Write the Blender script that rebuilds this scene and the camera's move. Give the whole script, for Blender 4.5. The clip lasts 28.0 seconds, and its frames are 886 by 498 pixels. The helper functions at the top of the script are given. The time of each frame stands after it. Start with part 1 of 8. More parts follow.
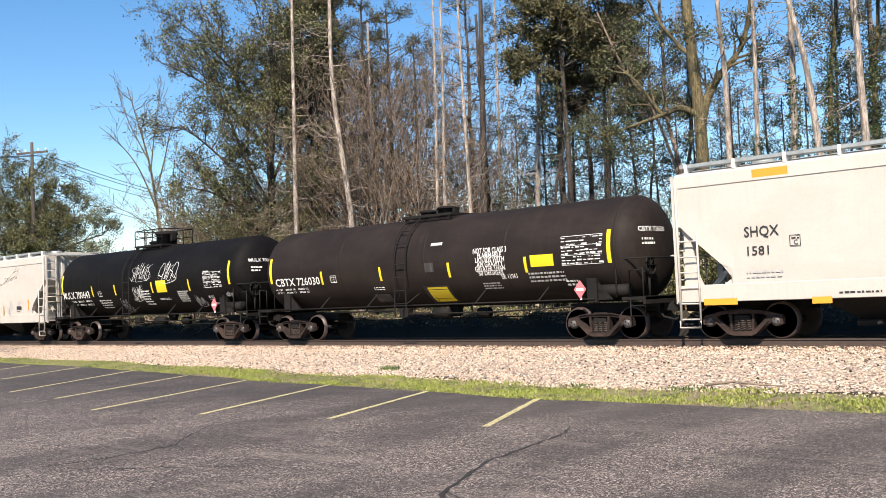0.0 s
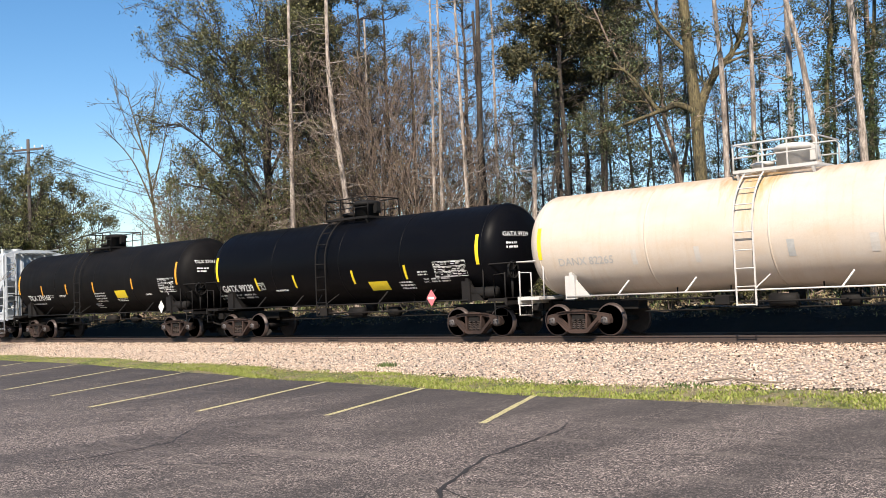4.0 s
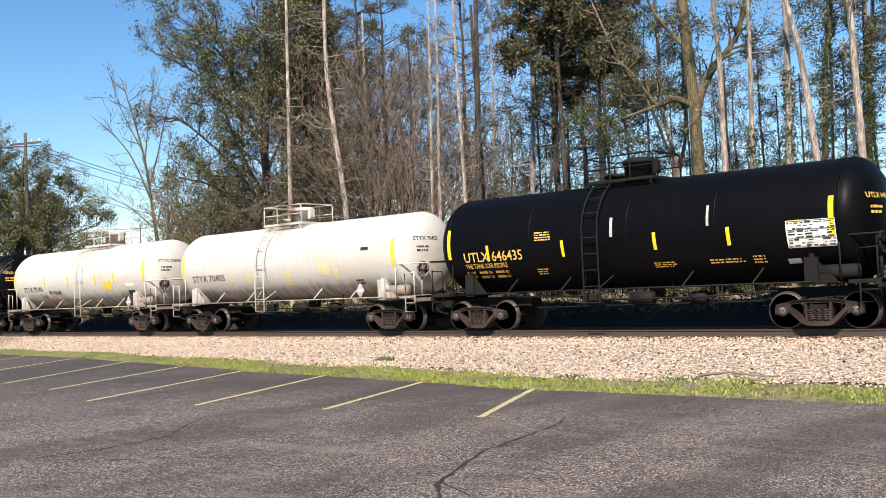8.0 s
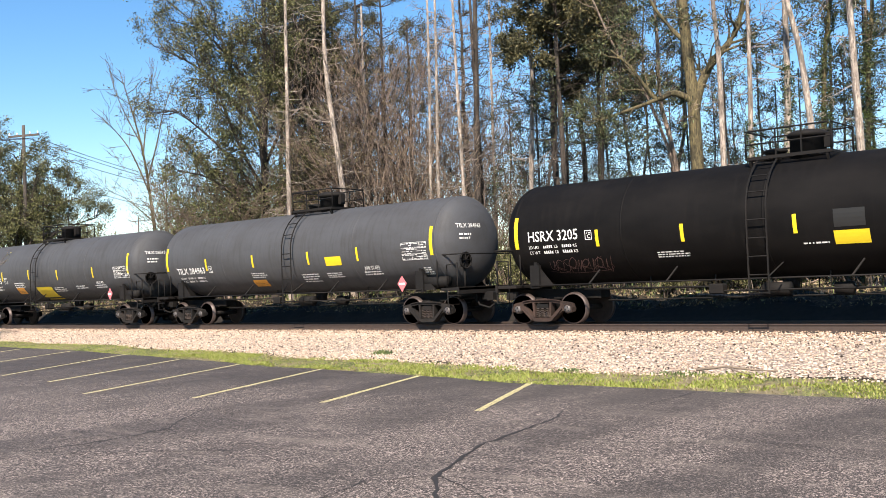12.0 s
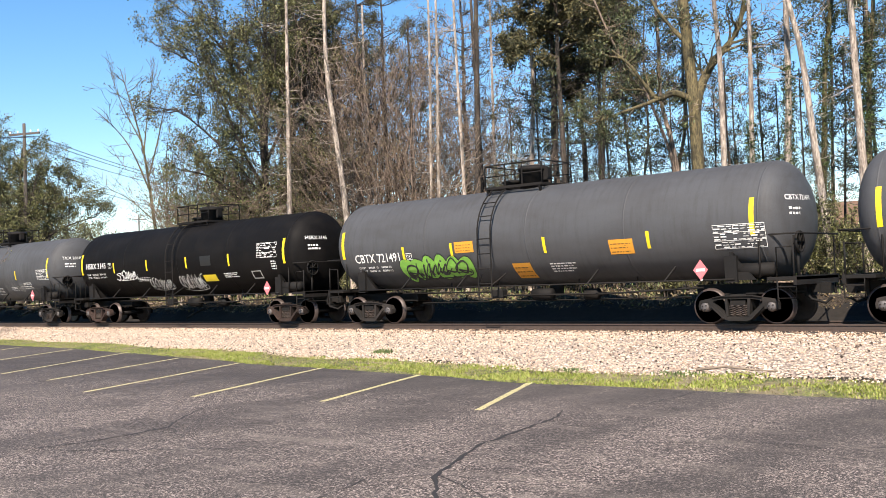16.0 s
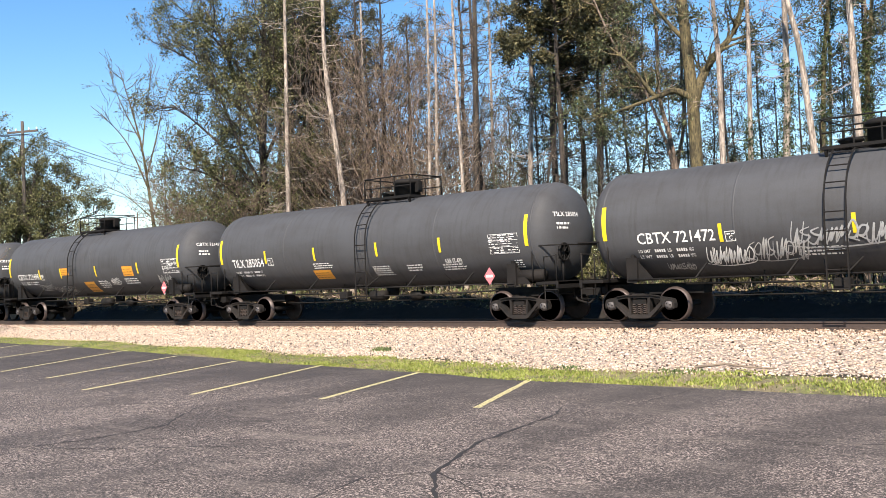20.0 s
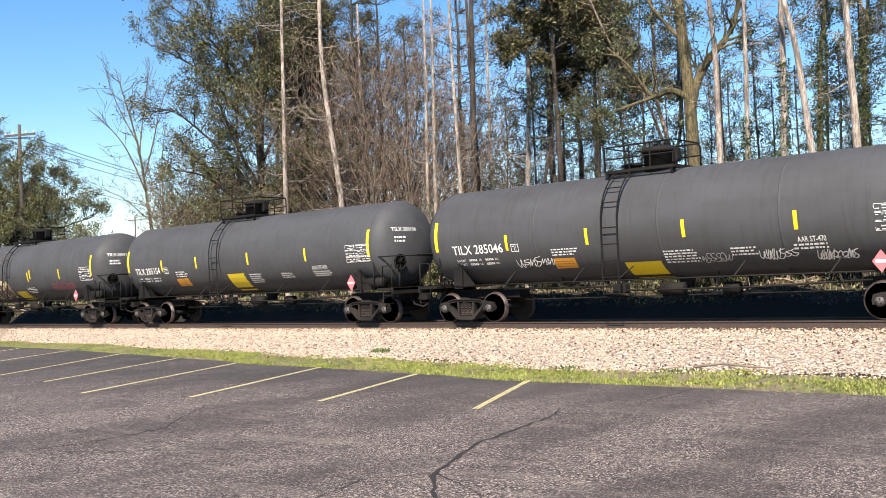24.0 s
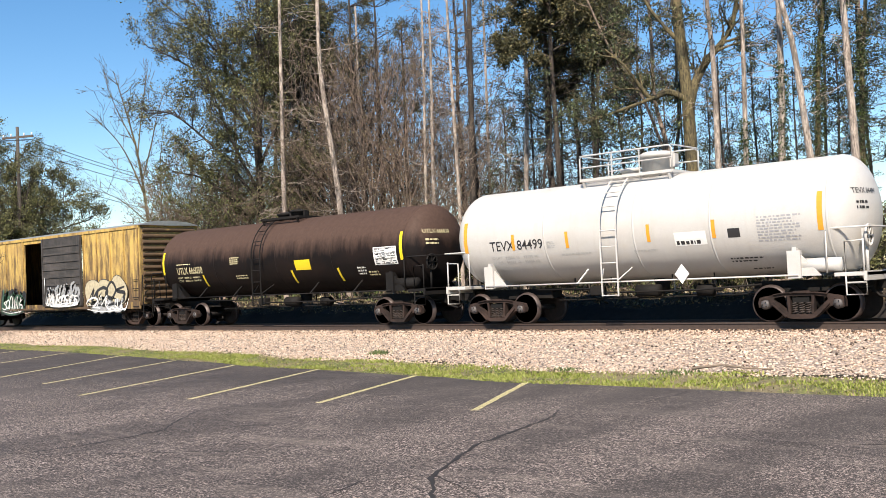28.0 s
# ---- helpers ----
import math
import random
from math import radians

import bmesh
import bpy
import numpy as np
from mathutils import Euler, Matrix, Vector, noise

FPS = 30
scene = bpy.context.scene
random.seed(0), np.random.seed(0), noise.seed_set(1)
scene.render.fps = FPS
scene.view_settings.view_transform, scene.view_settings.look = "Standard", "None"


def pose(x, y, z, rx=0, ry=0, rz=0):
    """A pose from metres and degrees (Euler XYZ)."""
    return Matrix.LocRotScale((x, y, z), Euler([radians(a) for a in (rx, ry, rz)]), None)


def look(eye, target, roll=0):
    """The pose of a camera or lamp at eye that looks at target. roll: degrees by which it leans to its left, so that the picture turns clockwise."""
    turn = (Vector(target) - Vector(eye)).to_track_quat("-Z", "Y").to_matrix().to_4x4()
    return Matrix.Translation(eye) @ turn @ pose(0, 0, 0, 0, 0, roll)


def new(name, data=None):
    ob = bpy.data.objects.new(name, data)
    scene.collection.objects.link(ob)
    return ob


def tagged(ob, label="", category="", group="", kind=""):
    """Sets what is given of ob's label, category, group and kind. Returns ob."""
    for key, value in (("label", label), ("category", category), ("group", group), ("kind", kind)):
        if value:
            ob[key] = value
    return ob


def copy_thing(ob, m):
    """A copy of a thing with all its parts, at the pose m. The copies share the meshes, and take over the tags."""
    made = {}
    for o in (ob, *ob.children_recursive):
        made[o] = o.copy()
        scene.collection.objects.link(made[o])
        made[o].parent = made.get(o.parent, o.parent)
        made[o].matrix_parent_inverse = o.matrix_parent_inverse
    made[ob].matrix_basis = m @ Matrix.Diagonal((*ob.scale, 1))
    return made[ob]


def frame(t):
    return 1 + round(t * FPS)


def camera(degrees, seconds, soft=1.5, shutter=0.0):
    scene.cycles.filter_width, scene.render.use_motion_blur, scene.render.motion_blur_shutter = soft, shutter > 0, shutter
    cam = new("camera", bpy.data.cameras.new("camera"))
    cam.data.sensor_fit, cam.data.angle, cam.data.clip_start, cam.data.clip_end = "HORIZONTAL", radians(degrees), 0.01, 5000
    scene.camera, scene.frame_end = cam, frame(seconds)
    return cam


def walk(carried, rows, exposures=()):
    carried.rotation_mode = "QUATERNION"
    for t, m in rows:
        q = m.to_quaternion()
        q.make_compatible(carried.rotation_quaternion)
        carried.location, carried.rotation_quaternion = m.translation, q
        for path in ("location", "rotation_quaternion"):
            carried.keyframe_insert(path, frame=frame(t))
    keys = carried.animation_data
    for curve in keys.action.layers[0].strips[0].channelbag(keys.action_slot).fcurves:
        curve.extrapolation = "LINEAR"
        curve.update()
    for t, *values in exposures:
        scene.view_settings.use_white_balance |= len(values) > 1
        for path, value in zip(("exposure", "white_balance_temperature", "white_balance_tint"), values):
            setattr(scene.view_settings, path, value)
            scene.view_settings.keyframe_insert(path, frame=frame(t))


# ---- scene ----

# metres gone by the train, by seconds
TRAVEL = (
    (0, 0.00), (0.5, 7.85), (1, 15.38), (1.5, 23.15), (2, 31.25), (2.5, 39.25), (3, 47.00), (3.5, 55.00),
    (5.5, 86.40), (6, 94.32), (6.5, 102.14), (7, 110.74), (7.5, 118.80), (8, 126.10), (8.5, 133.90), (9, 141.85),
    (9.5, 150.45), (10, 158.65), (10.5, 166.02), (11, 173.87), (11.5, 181.87), (12, 189.88), (12.5, 197.82), (14.5, 230.02),
    (15, 237.52), (15.5, 245.37), (16, 253.32), (16.5, 261.47), (17, 269.97), (17.5, 277.37), (18, 285.20), (18.5, 293.41),
    (19, 301.41), (19.5, 309.41), (20, 316.73), (20.5, 324.63), (21, 332.63), (21.5, 341.03), (23.5, 371.93), (24, 380.38),
    (24.5, 387.96), (25, 395.86), (25.5, 403.76), (26, 411.63), (26.5, 420.23), (27, 427.53), (27.5, 435.63), (28, 443.58),
)

# ---- camera and its slow drift on a standing tripod-like hold ----
EYE = (0.0, -24.8, 1.4)
LENS = 48.4
def aim(yaw, pitch, roll):
    return pose(*EYE, 0, 0, -yaw) @ pose(0, 0, 0, 90 + pitch) @ pose(0, 0, 0, 0, 0, -roll)


cam = camera(LENS, 28.0, soft=0.6)
walk(cam, [
    (0, aim(-41.34, 2.77, 2.42)), (0.5, aim(-41.33, 2.76, 2.37)), (1, aim(-41.30, 2.73, 2.42)),
    (1.5, aim(-41.27, 2.70, 2.38)), (2, aim(-41.22, 2.65, 2.46)), (2.5, aim(-41.20, 2.62, 2.49)),
    (3, aim(-41.20, 2.62, 2.46)), (3.5, aim(-41.18, 2.61, 2.43)), (5.5, aim(-41.12, 2.44, 2.64)),
    (6, aim(-41.11, 2.43, 2.57)), (6.5, aim(-41.09, 2.40, 2.52)), (7, aim(-41.09, 2.37, 2.48)),
    (7.5, aim(-41.07, 2.30, 2.49)), (8, aim(-41.06, 2.23, 2.45)), (8.5, aim(-41.02, 2.15, 2.46)),
    (9, aim(-41.00, 2.10, 2.42)), (9.5, aim(-40.99, 2.06, 2.39)), (10, aim(-40.98, 2.06, 2.28)),
    (10.5, aim(-40.98, 2.01, 2.29)), (11, aim(-40.98, 1.96, 2.27)), (11.5, aim(-40.98, 1.91, 2.28)),
    (12, aim(-40.98, 1.86, 2.27)), (12.5, aim(-41.05, 1.84, 2.22)), (14.5, aim(-41.19, 1.81, 2.16)),
    (15, aim(-41.14, 1.81, 2.13)), (15.5, aim(-41.06, 1.81, 2.16)), (16, aim(-41.00, 1.82, 2.12)),
    (16.5, aim(-40.96, 1.78, 2.11)), (17, aim(-40.92, 1.76, 2.12)), (17.5, aim(-40.91, 1.72, 2.15)),
    (18, aim(-40.91, 1.70, 2.14)), (18.5, aim(-40.93, 1.69, 2.12)), (19, aim(-40.95, 1.70, 2.16)),
    (19.5, aim(-40.96, 1.71, 2.18)), (20, aim(-40.93, 1.68, 2.16)), (20.5, aim(-40.95, 1.67, 2.12)),
    (21, aim(-40.99, 1.66, 2.05)), (21.5, aim(-41.02, 1.68, 2.10)), (23.5, aim(-40.84, 1.75, 2.42)),
    (24, aim(-40.81, 1.74, 2.47)), (24.5, aim(-40.80, 1.73, 2.51)), (25, aim(-40.76, 1.76, 2.50)),
    (25.5, aim(-40.77, 1.78, 2.47)), (26, aim(-40.73, 1.80, 2.55)), (26.5, aim(-40.72, 1.82, 2.56)),
    (27, aim(-40.72, 1.83, 2.58)), (27.5, aim(-40.73, 1.84, 2.56)), (28, aim(-40.71, 1.84, 2.54)),
], [(t, 0.97 + stops, 6900, 12) for t, stops in (
    (0, -0.08), (1, 0), (2, -0.18), (3, -0.26), (3.5, -0.26), (5.5, -0.02), (6, -0.02), (7, -0.18), (8, -0.18), (9, -0.12), (10, -0.05), (11, 0.04),
    (12, 0.04), (15, 0.07), (20, 0.07), (24, 0.06), (25, 0), (26, -0.08), (27, -0.13), (28, -0.2),
)])

# ---- daylight ----
SUN_TO = Vector((0.34, -0.66, 0.67)).normalized()
world = bpy.data.worlds.new("world")
scene.world = world
world.use_nodes = True
wn = world.node_tree
sky = wn.nodes.new("ShaderNodeTexSky")
sky.sky_type = "NISHITA"
sky.sun_disc = False
sky.sun_elevation = math.asin(SUN_TO.z)
sky.sun_rotation = math.atan2(SUN_TO.x, SUN_TO.y)
sky.altitude, sky.air_density, sky.dust_density, sky.ozone_density = 200, 1.0, 0.0, 2.5
bg = wn.nodes["Background"]
bg.inputs["Strength"].default_value = 0.097
deep = wn.nodes.new("ShaderNodeHueSaturation")
deep.inputs["Saturation"].default_value = 1.28
wn.links.new(sky.outputs["Color"], deep.inputs["Color"])
wn.links.new(deep.outputs["Color"], bg.inputs["Color"])
sun = new("sun", bpy.data.lights.new("sun", "SUN"))
sun.data.energy, sun.data.angle, sun.data.color = 5.0, radians(0.53), (1.0, 0.92, 0.81)
sun.matrix_world = look((0, 0, 0), -SUN_TO)

# ---- materials ----
def shader(name, rough=0.6, metal=0.0, spec=0.5):
    m = bpy.data.materials.new(name)
    m.use_nodes = True
    nt = m.node_tree
    b = nt.nodes["Principled BSDF"]
    b.inputs["Roughness"].default_value = rough
    b.inputs["Metallic"].default_value = metal
    b.inputs["Specular IOR Level"].default_value = spec
    return m, nt, b


def coords(nt, scale=(1, 1, 1), shift=True, space="Object"):
    tc = nt.nodes.new("ShaderNodeTexCoord")
    mp = nt.nodes.new("ShaderNodeMapping")
    mp.inputs["Scale"].default_value = scale
    nt.links.new(tc.outputs[space], mp.inputs["Vector"])
    if shift:
        oi = nt.nodes.new("ShaderNodeObjectInfo")
        mu = nt.nodes.new("ShaderNodeMath")
        mu.operation = "MULTIPLY"
        mu.inputs[1].default_value = 37.0
        nt.links.new(oi.outputs["Random"], mu.inputs[0])
        nt.links.new(mu.outputs[0], mp.inputs["Location"])
    return mp.outputs[0]


def noise_tex(nt, vec, scale, detail=5, rough=0.6):
    n = nt.nodes.new("ShaderNodeTexNoise")
    n.inputs["Scale"].default_value, n.inputs["Detail"].default_value, n.inputs["Roughness"].default_value = scale, detail, rough
    nt.links.new(vec, n.inputs["Vector"])
    return n.outputs["Fac"]


def ramp(nt, fac, stops):
    r = nt.nodes.new("ShaderNodeValToRGB")
    e = r.color_ramp.elements
    while len(e) < len(stops):
        e.new(0.5)
    for i, (p, c) in enumerate(stops):
        e[i].position = p
        e[i].color = (*c, 1) if len(c) == 3 else c
    nt.links.new(fac, r.inputs["Fac"])
    return r.outputs["Color"]


def mix(nt, fac, a, b, mode="MIX"):
    n = nt.nodes.new("ShaderNodeMix")
    n.data_type, n.blend_type = "RGBA", mode
    for val, i in ((fac, 0), (a, 6), (b, 7)):
        if isinstance(val, (int, float)):
            n.inputs[i].default_value = val
        elif isinstance(val, tuple):
            n.inputs[i].default_value = (*val, 1)
        else:
            nt.links.new(val, n.inputs[i])
    return n.outputs[2]


def relief(nt, b, fac, strength, dist=0.02):
    n = nt.nodes.new("ShaderNodeBump")
    n.inputs["Strength"].default_value, n.inputs["Distance"].default_value = strength, dist
    nt.links.new(fac, n.inputs["Height"])
    nt.links.new(n.outputs[0], b.inputs["Normal"])


def paint(name, col, dirt, amount=0.5, rough=0.55, streak=True, metal=0.0, spec=0.4):
    """Weathered paint: broad patches, upright streaks and fine grain."""
    m, nt, b = shader(name, rough, metal, spec)
    broad = noise_tex(nt, coords(nt, (0.35, 0.6, 0.8)), 1.6, 6)
    run = noise_tex(nt, coords(nt, (3.0, 0.5, 0.35) if streak else (1.5, 1.5, 1.5)), 2.2, 5)
    fine = noise_tex(nt, coords(nt), 40, 4)
    c = mix(nt, ramp(nt, broad, [(0.42, (0, 0, 0)), (0.72, (amount,) * 3)]), col, dirt)
    c = mix(nt, ramp(nt, run, [(0.52, (0, 0, 0)), (0.78, (amount * 0.9,) * 3)]), c, dirt)
    c = mix(nt, ramp(nt, fine, [(0.3, (0.86,) * 3), (0.7, (1.0,) * 3)]), (0, 0, 0), c)
    nt.links.new(c, b.inputs["Base Color"])
    rr = nt.nodes.new("ShaderNodeMapRange")
    rr.inputs["To Min"].default_value, rr.inputs["To Max"].default_value = max(0.05, rough - 0.12), min(1, rough + 0.18)
    nt.links.new(run, rr.inputs["Value"])
    nt.links.new(rr.outputs[0], b.inputs["Roughness"])
    relief(nt, b, broad, 0.05, 0.03)
    return m


def stain(m, col, low, high, x=None, wide=1.0, strength=0.9, ragged=1.6):
    """Lays a ragged run of rust or dirt over a paint, thick at height high and gone at low; x, wide: only there along the car."""
    nt = m.node_tree
    b = nt.nodes["Principled BSDF"]
    old = b.inputs["Base Color"].links[0].from_socket
    tc = nt.nodes.new("ShaderNodeTexCoord")
    sep = nt.nodes.new("ShaderNodeSeparateXYZ")
    nt.links.new(tc.outputs["Object"], sep.inputs[0])
    n = noise_tex(nt, coords(nt, (2.4, 0.6, 0.45)), 1.7, 7, 0.7)

    def op(kind, a, c, d=None):
        q = nt.nodes.new("ShaderNodeMath")
        q.operation = kind
        for i, val in enumerate((a, c, d)):
            if val is None:
                continue
            if isinstance(val, (int, float)):
                q.inputs[i].default_value = val
            else:
                nt.links.new(val, q.inputs[i])
        return q.outputs[0]
    rise = op("DIVIDE", op("SUBTRACT", sep.outputs["Z"], low), high - low)
    f = op("ADD", rise, op("MULTIPLY", op("SUBTRACT", n, 0.5), ragged * 2))
    if x is not None:
        away = op("DIVIDE", op("ABSOLUTE", op("SUBTRACT", sep.outputs["X"], x), 0.0), wide)
        f = op("SUBTRACT", f, op("MULTIPLY", away, away))
    fac = ramp(nt, f, [(0.30, (0,) * 3), (0.9, (strength,) * 3)])
    fine = noise_tex(nt, coords(nt), 9, 6, 0.7)
    tone = mix(nt, fine, tuple(0.6 * c for c in col), tuple(1.25 * c for c in col))
    nt.links.new(mix(nt, fac, old, tone), b.inputs["Base Color"])
    return m


def plain(name, col, rough=0.6, metal=0.0, vary=0.15):
    m, nt, b = shader(name, rough, metal)
    n = noise_tex(nt, coords(nt), 7, 5)
    d = tuple(max(0, x * (1 - 2.2 * vary)) for x in col)
    nt.links.new(mix(nt, n, d, tuple(x * (1 + vary) for x in col)), b.inputs["Base Color"])
    relief(nt, b, n, 0.15, 0.01)
    return m


M = {}
M["black"] = paint("black_tank_paint", (0.0055, 0.0052, 0.0054), (0.014, 0.0125, 0.012), 0.5, 0.6, spec=0.08)
M["gloss_black"] = paint("glossy_black_tank_paint", (0.0028, 0.0030, 0.0042), (0.0055, 0.0054, 0.0062), 0.4, 0.40, spec=0.06)
M["brown_black"] = paint("faded_brown_black_paint", (0.017, 0.013, 0.012), (0.034, 0.026, 0.022), 0.6, 0.62, spec=0.12)
M["rust_black"] = paint("rusting_black_paint", (0.008, 0.0065, 0.0065), (0.020, 0.012, 0.010), 0.6, 0.62, spec=0.12)
stain(M["rust_black"], (0.080, 0.050, 0.039), 2.2, 3.2, None, 1, 0.95, 0.6)
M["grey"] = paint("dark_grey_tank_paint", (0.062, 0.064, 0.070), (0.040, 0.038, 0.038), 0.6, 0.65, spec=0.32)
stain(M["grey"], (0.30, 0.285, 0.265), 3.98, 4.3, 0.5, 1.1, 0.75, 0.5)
stain(M["black"], (0.22, 0.20, 0.18), 4.02, 4.3, 0.9, 0.9, 0.7, 0.5)
M["scuffed_grey"] = paint("scuffed_dark_grey_tank_paint", (0.062, 0.064, 0.070), (0.040, 0.038, 0.038), 0.6, 0.65, spec=0.32)
stain(M["scuffed_grey"], (0.22, 0.22, 0.215), 2.3, 1.5, 3.6, 3.4, 0.65, 1.1)
M["white"] = paint("white_tank_paint", (0.52, 0.51, 0.49), (0.42, 0.38, 0.34), 0.4, 0.5)
M["offwhite"] = paint("dusty_white_tank_paint", (0.54, 0.52, 0.49), (0.46, 0.38, 0.30), 0.5, 0.6)
stain(M["offwhite"], (0.20, 0.10, 0.055), 2.7, 4.4, -0.2, 0.75, 0.85, 0.9)
stain(M["offwhite"], (0.15, 0.10, 0.075), 2.1, 1.0, None, 1, 0.75, 1.0)
M["cream"] = paint("stained_cream_tank_paint", (0.56, 0.49, 0.42), (0.50, 0.37, 0.25), 0.5, 0.6)
stain(M["cream"], (0.42, 0.25, 0.07), 2.0, 4.4, -0.2, 1.3, 0.85, 0.8)
stain(M["cream"], (0.20, 0.075, 0.026), 3.2, 4.35, 4.6, 2.2, 0.95, 1.0)
stain(M["cream"], (0.36, 0.17, 0.05), 3.5, 4.5, None, 1, 0.6, 0.8)
M["hopper_white"] = paint("hopper_white_paint", (0.49, 0.46, 0.42), (0.41, 0.345, 0.295), 0.4, 0.6)
M["hopper_blue"] = paint("cool_white_hopper_paint", (0.44, 0.47, 0.50), (0.38, 0.40, 0.42), 0.3, 0.5)
M["yellow_box"] = paint("faded_yellow_boxcar_paint", (0.56, 0.38, 0.11), (0.34, 0.21, 0.09), 0.7, 0.7)
stain(M["yellow_box"], (0.10, 0.06, 0.038), 2.6, 0.4, None, 1, 0.8, 1.5)
stain(M["yellow_box"], (0.085, 0.055, 0.035), 6.2, 1.0, None, 1, 0.85, 1.6)
M["door_dark"] = paint("dark_weathered_door_paint", (0.035, 0.033, 0.032), (0.14, 0.12, 0.11), 0.6, 0.7)
M["truck"] = paint("grimy_rust_brown_steel", (0.022, 0.016, 0.0145), (0.072, 0.046, 0.038), 0.9, 0.85, False, spec=0.2)
M["truck_grey"] = paint("grimy_grey_steel", (0.014, 0.013, 0.0125), (0.040, 0.033, 0.030), 0.9, 0.8, False, spec=0.2)
M["frame"] = paint("black_frame_steel", (0.009, 0.0085, 0.0085), (0.022, 0.018, 0.016), 0.6, 0.75, False, spec=0.2)
M["wheel"] = plain("rusty_wheel_steel", (0.011, 0.008, 0.0075), 0.9, 0.0, 0.3)
M["rim"] = plain("worn_bright_tread", (0.075, 0.055, 0.050), 0.5, 0.3, 0.3)
M["cap"] = plain("bearing_cap_steel", (0.11, 0.10, 0.10), 0.6, 0.2, 0.3)
M["spring"] = plain("rusty_spring_steel", (0.060, 0.044, 0.038), 0.8, 0.1, 0.3)
M["tape"] = plain("yellow_reflective_tape", (0.72, 0.54, 0.02), 0.45, 0, 0.06)
M["amber"] = plain("amber_reflective_tape", (0.66, 0.31, 0.03), 0.45, 0, 0.08)
M["lettering"] = plain("white_lettering", (0.74, 0.74, 0.72), 0.6, 0, 0.1)
M["grey_lettering"] = plain("faded_grey_lettering", (0.42, 0.42, 0.41), 0.65, 0, 0.2)
M["faint_lettering"] = plain("worn_pale_grey_lettering", (0.33, 0.335, 0.35), 0.65, 0, 0.1)
M["dark_lettering"] = plain("black_lettering", (0.022, 0.022, 0.024), 0.6, 0, 0.1)
M["gold_lettering"] = plain("orange_yellow_lettering", (0.80, 0.47, 0.10), 0.6, 0, 0.1)
M["orange_sign"] = plain("orange_sign", (0.64, 0.28, 0.03), 0.5, 0, 0.1)
M["green_graffiti"] = plain("green_graffiti", (0.20, 0.46, 0.07), 0.55, 0, 0.25)
M["purple_graffiti"] = plain("brown_purple_graffiti", (0.10, 0.05, 0.045), 0.6, 0, 0.2)
M["teal_graffiti"] = plain("pale_teal_graffiti", (0.16, 0.30, 0.28), 0.6, 0, 0.2)
M["plum_graffiti"] = plain("faded_plum_graffiti", (0.16, 0.055, 0.075), 0.6, 0, 0.25)
M["sign_print"] = plain("dull_sign_print", (0.16, 0.09, 0.02), 0.6, 0, 0.15)
M["silver_graffiti"] = plain("silver_graffiti", (0.40, 0.41, 0.42), 0.5, 0.2, 0.3)
M["graphite_graffiti"] = plain("graphite_grey_spray_paint", (0.11, 0.11, 0.12), 0.55, 0.1, 0.3)
M["bone_graffiti"] = plain("bone_white_spray_paint", (0.50, 0.44, 0.30), 0.6, 0, 0.3)
M["deep_green_graffiti"] = plain("deep_green_spray_paint", (0.05, 0.13, 0.08), 0.6, 0, 0.4)
M["red"] = plain("red_placard", (0.62, 0.16, 0.18), 0.5, 0, 0.1)
M["steel"] = plain("galvanised_steel", (0.42, 0.44, 0.43), 0.5, 0.6, 0.2)
M["dark_glass"] = plain("blank_black_patch", (0.010, 0.010, 0.010), 0.6, 0, 0.1)
M["tape_pale"] = plain("pale_yellow_spray_paint", (0.62, 0.55, 0.33), 0.6, 0, 0.15)
M["hopper_mark"] = plain("faded_blue_square", (0.30, 0.55, 0.72), 0.6, 0, 0.15)

# ---- mesh helpers ----
def tube(bm, pts, r, n=6, caps=True, r_end=None):
    pts = [Vector(p) for p in pts]
    rings = []
    for i, p in enumerate(pts):
        d = (pts[min(i + 1, len(pts) - 1)] - pts[max(i - 1, 0)]).normalized()
        a = d.cross((0, 0, 1) if abs(d.z) < 0.9 else (1, 0, 0)).normalized()
        b = d.cross(a)
        rad = r if r_end is None else r + (r_end - r) * i / (len(pts) - 1)
        rings.append([bm.verts.new(p + rad * (a * math.cos(k * 2 * math.pi / n) + b * math.sin(k * 2 * math.pi / n))) for k in range(n)])
    for q, w in zip(rings, rings[1:]):
        for k in range(n):
            bm.faces.new((q[k], q[(k + 1) % n], w[(k + 1) % n], w[k])).smooth = n > 5
    if caps:
        bm.faces.new(rings[0][::-1])
        bm.faces.new(rings[-1])


def bend(knots, steps):
    """A smooth line through a few knots."""
    out = []
    for i in range(len(knots) - 1):
        a, b = knots[max(i - 1, 0)], knots[i]
        c, d = knots[i + 1], knots[min(i + 2, len(knots) - 1)]
        for q in range(steps):
            t = q / steps
            out.append(0.5 * (2 * b + (c - a) * t + (2 * a - 5 * b + 4 * c - d) * t * t + (3 * b - a - 3 * c + d) * t ** 3))
    return out + [knots[-1]]


def box(bm, x0, x1, y0, y1, z0, z1, bevel=0.0):
    v = [bm.verts.new((x, y, z)) for x in (x0, x1) for y in (y0, y1) for z in (z0, z1)]
    fs = [bm.faces.new([v[i] for i in q]) for q in ((0, 1, 3, 2), (4, 6, 7, 5), (0, 4, 5, 1), (2, 3, 7, 6), (0, 2, 6, 4), (1, 5, 7, 3))]
    if bevel:
        es = {e for f in fs for e in f.edges}
        bmesh.ops.bevel(bm, geom=list(es), offset=bevel, segments=1, affect="EDGES")


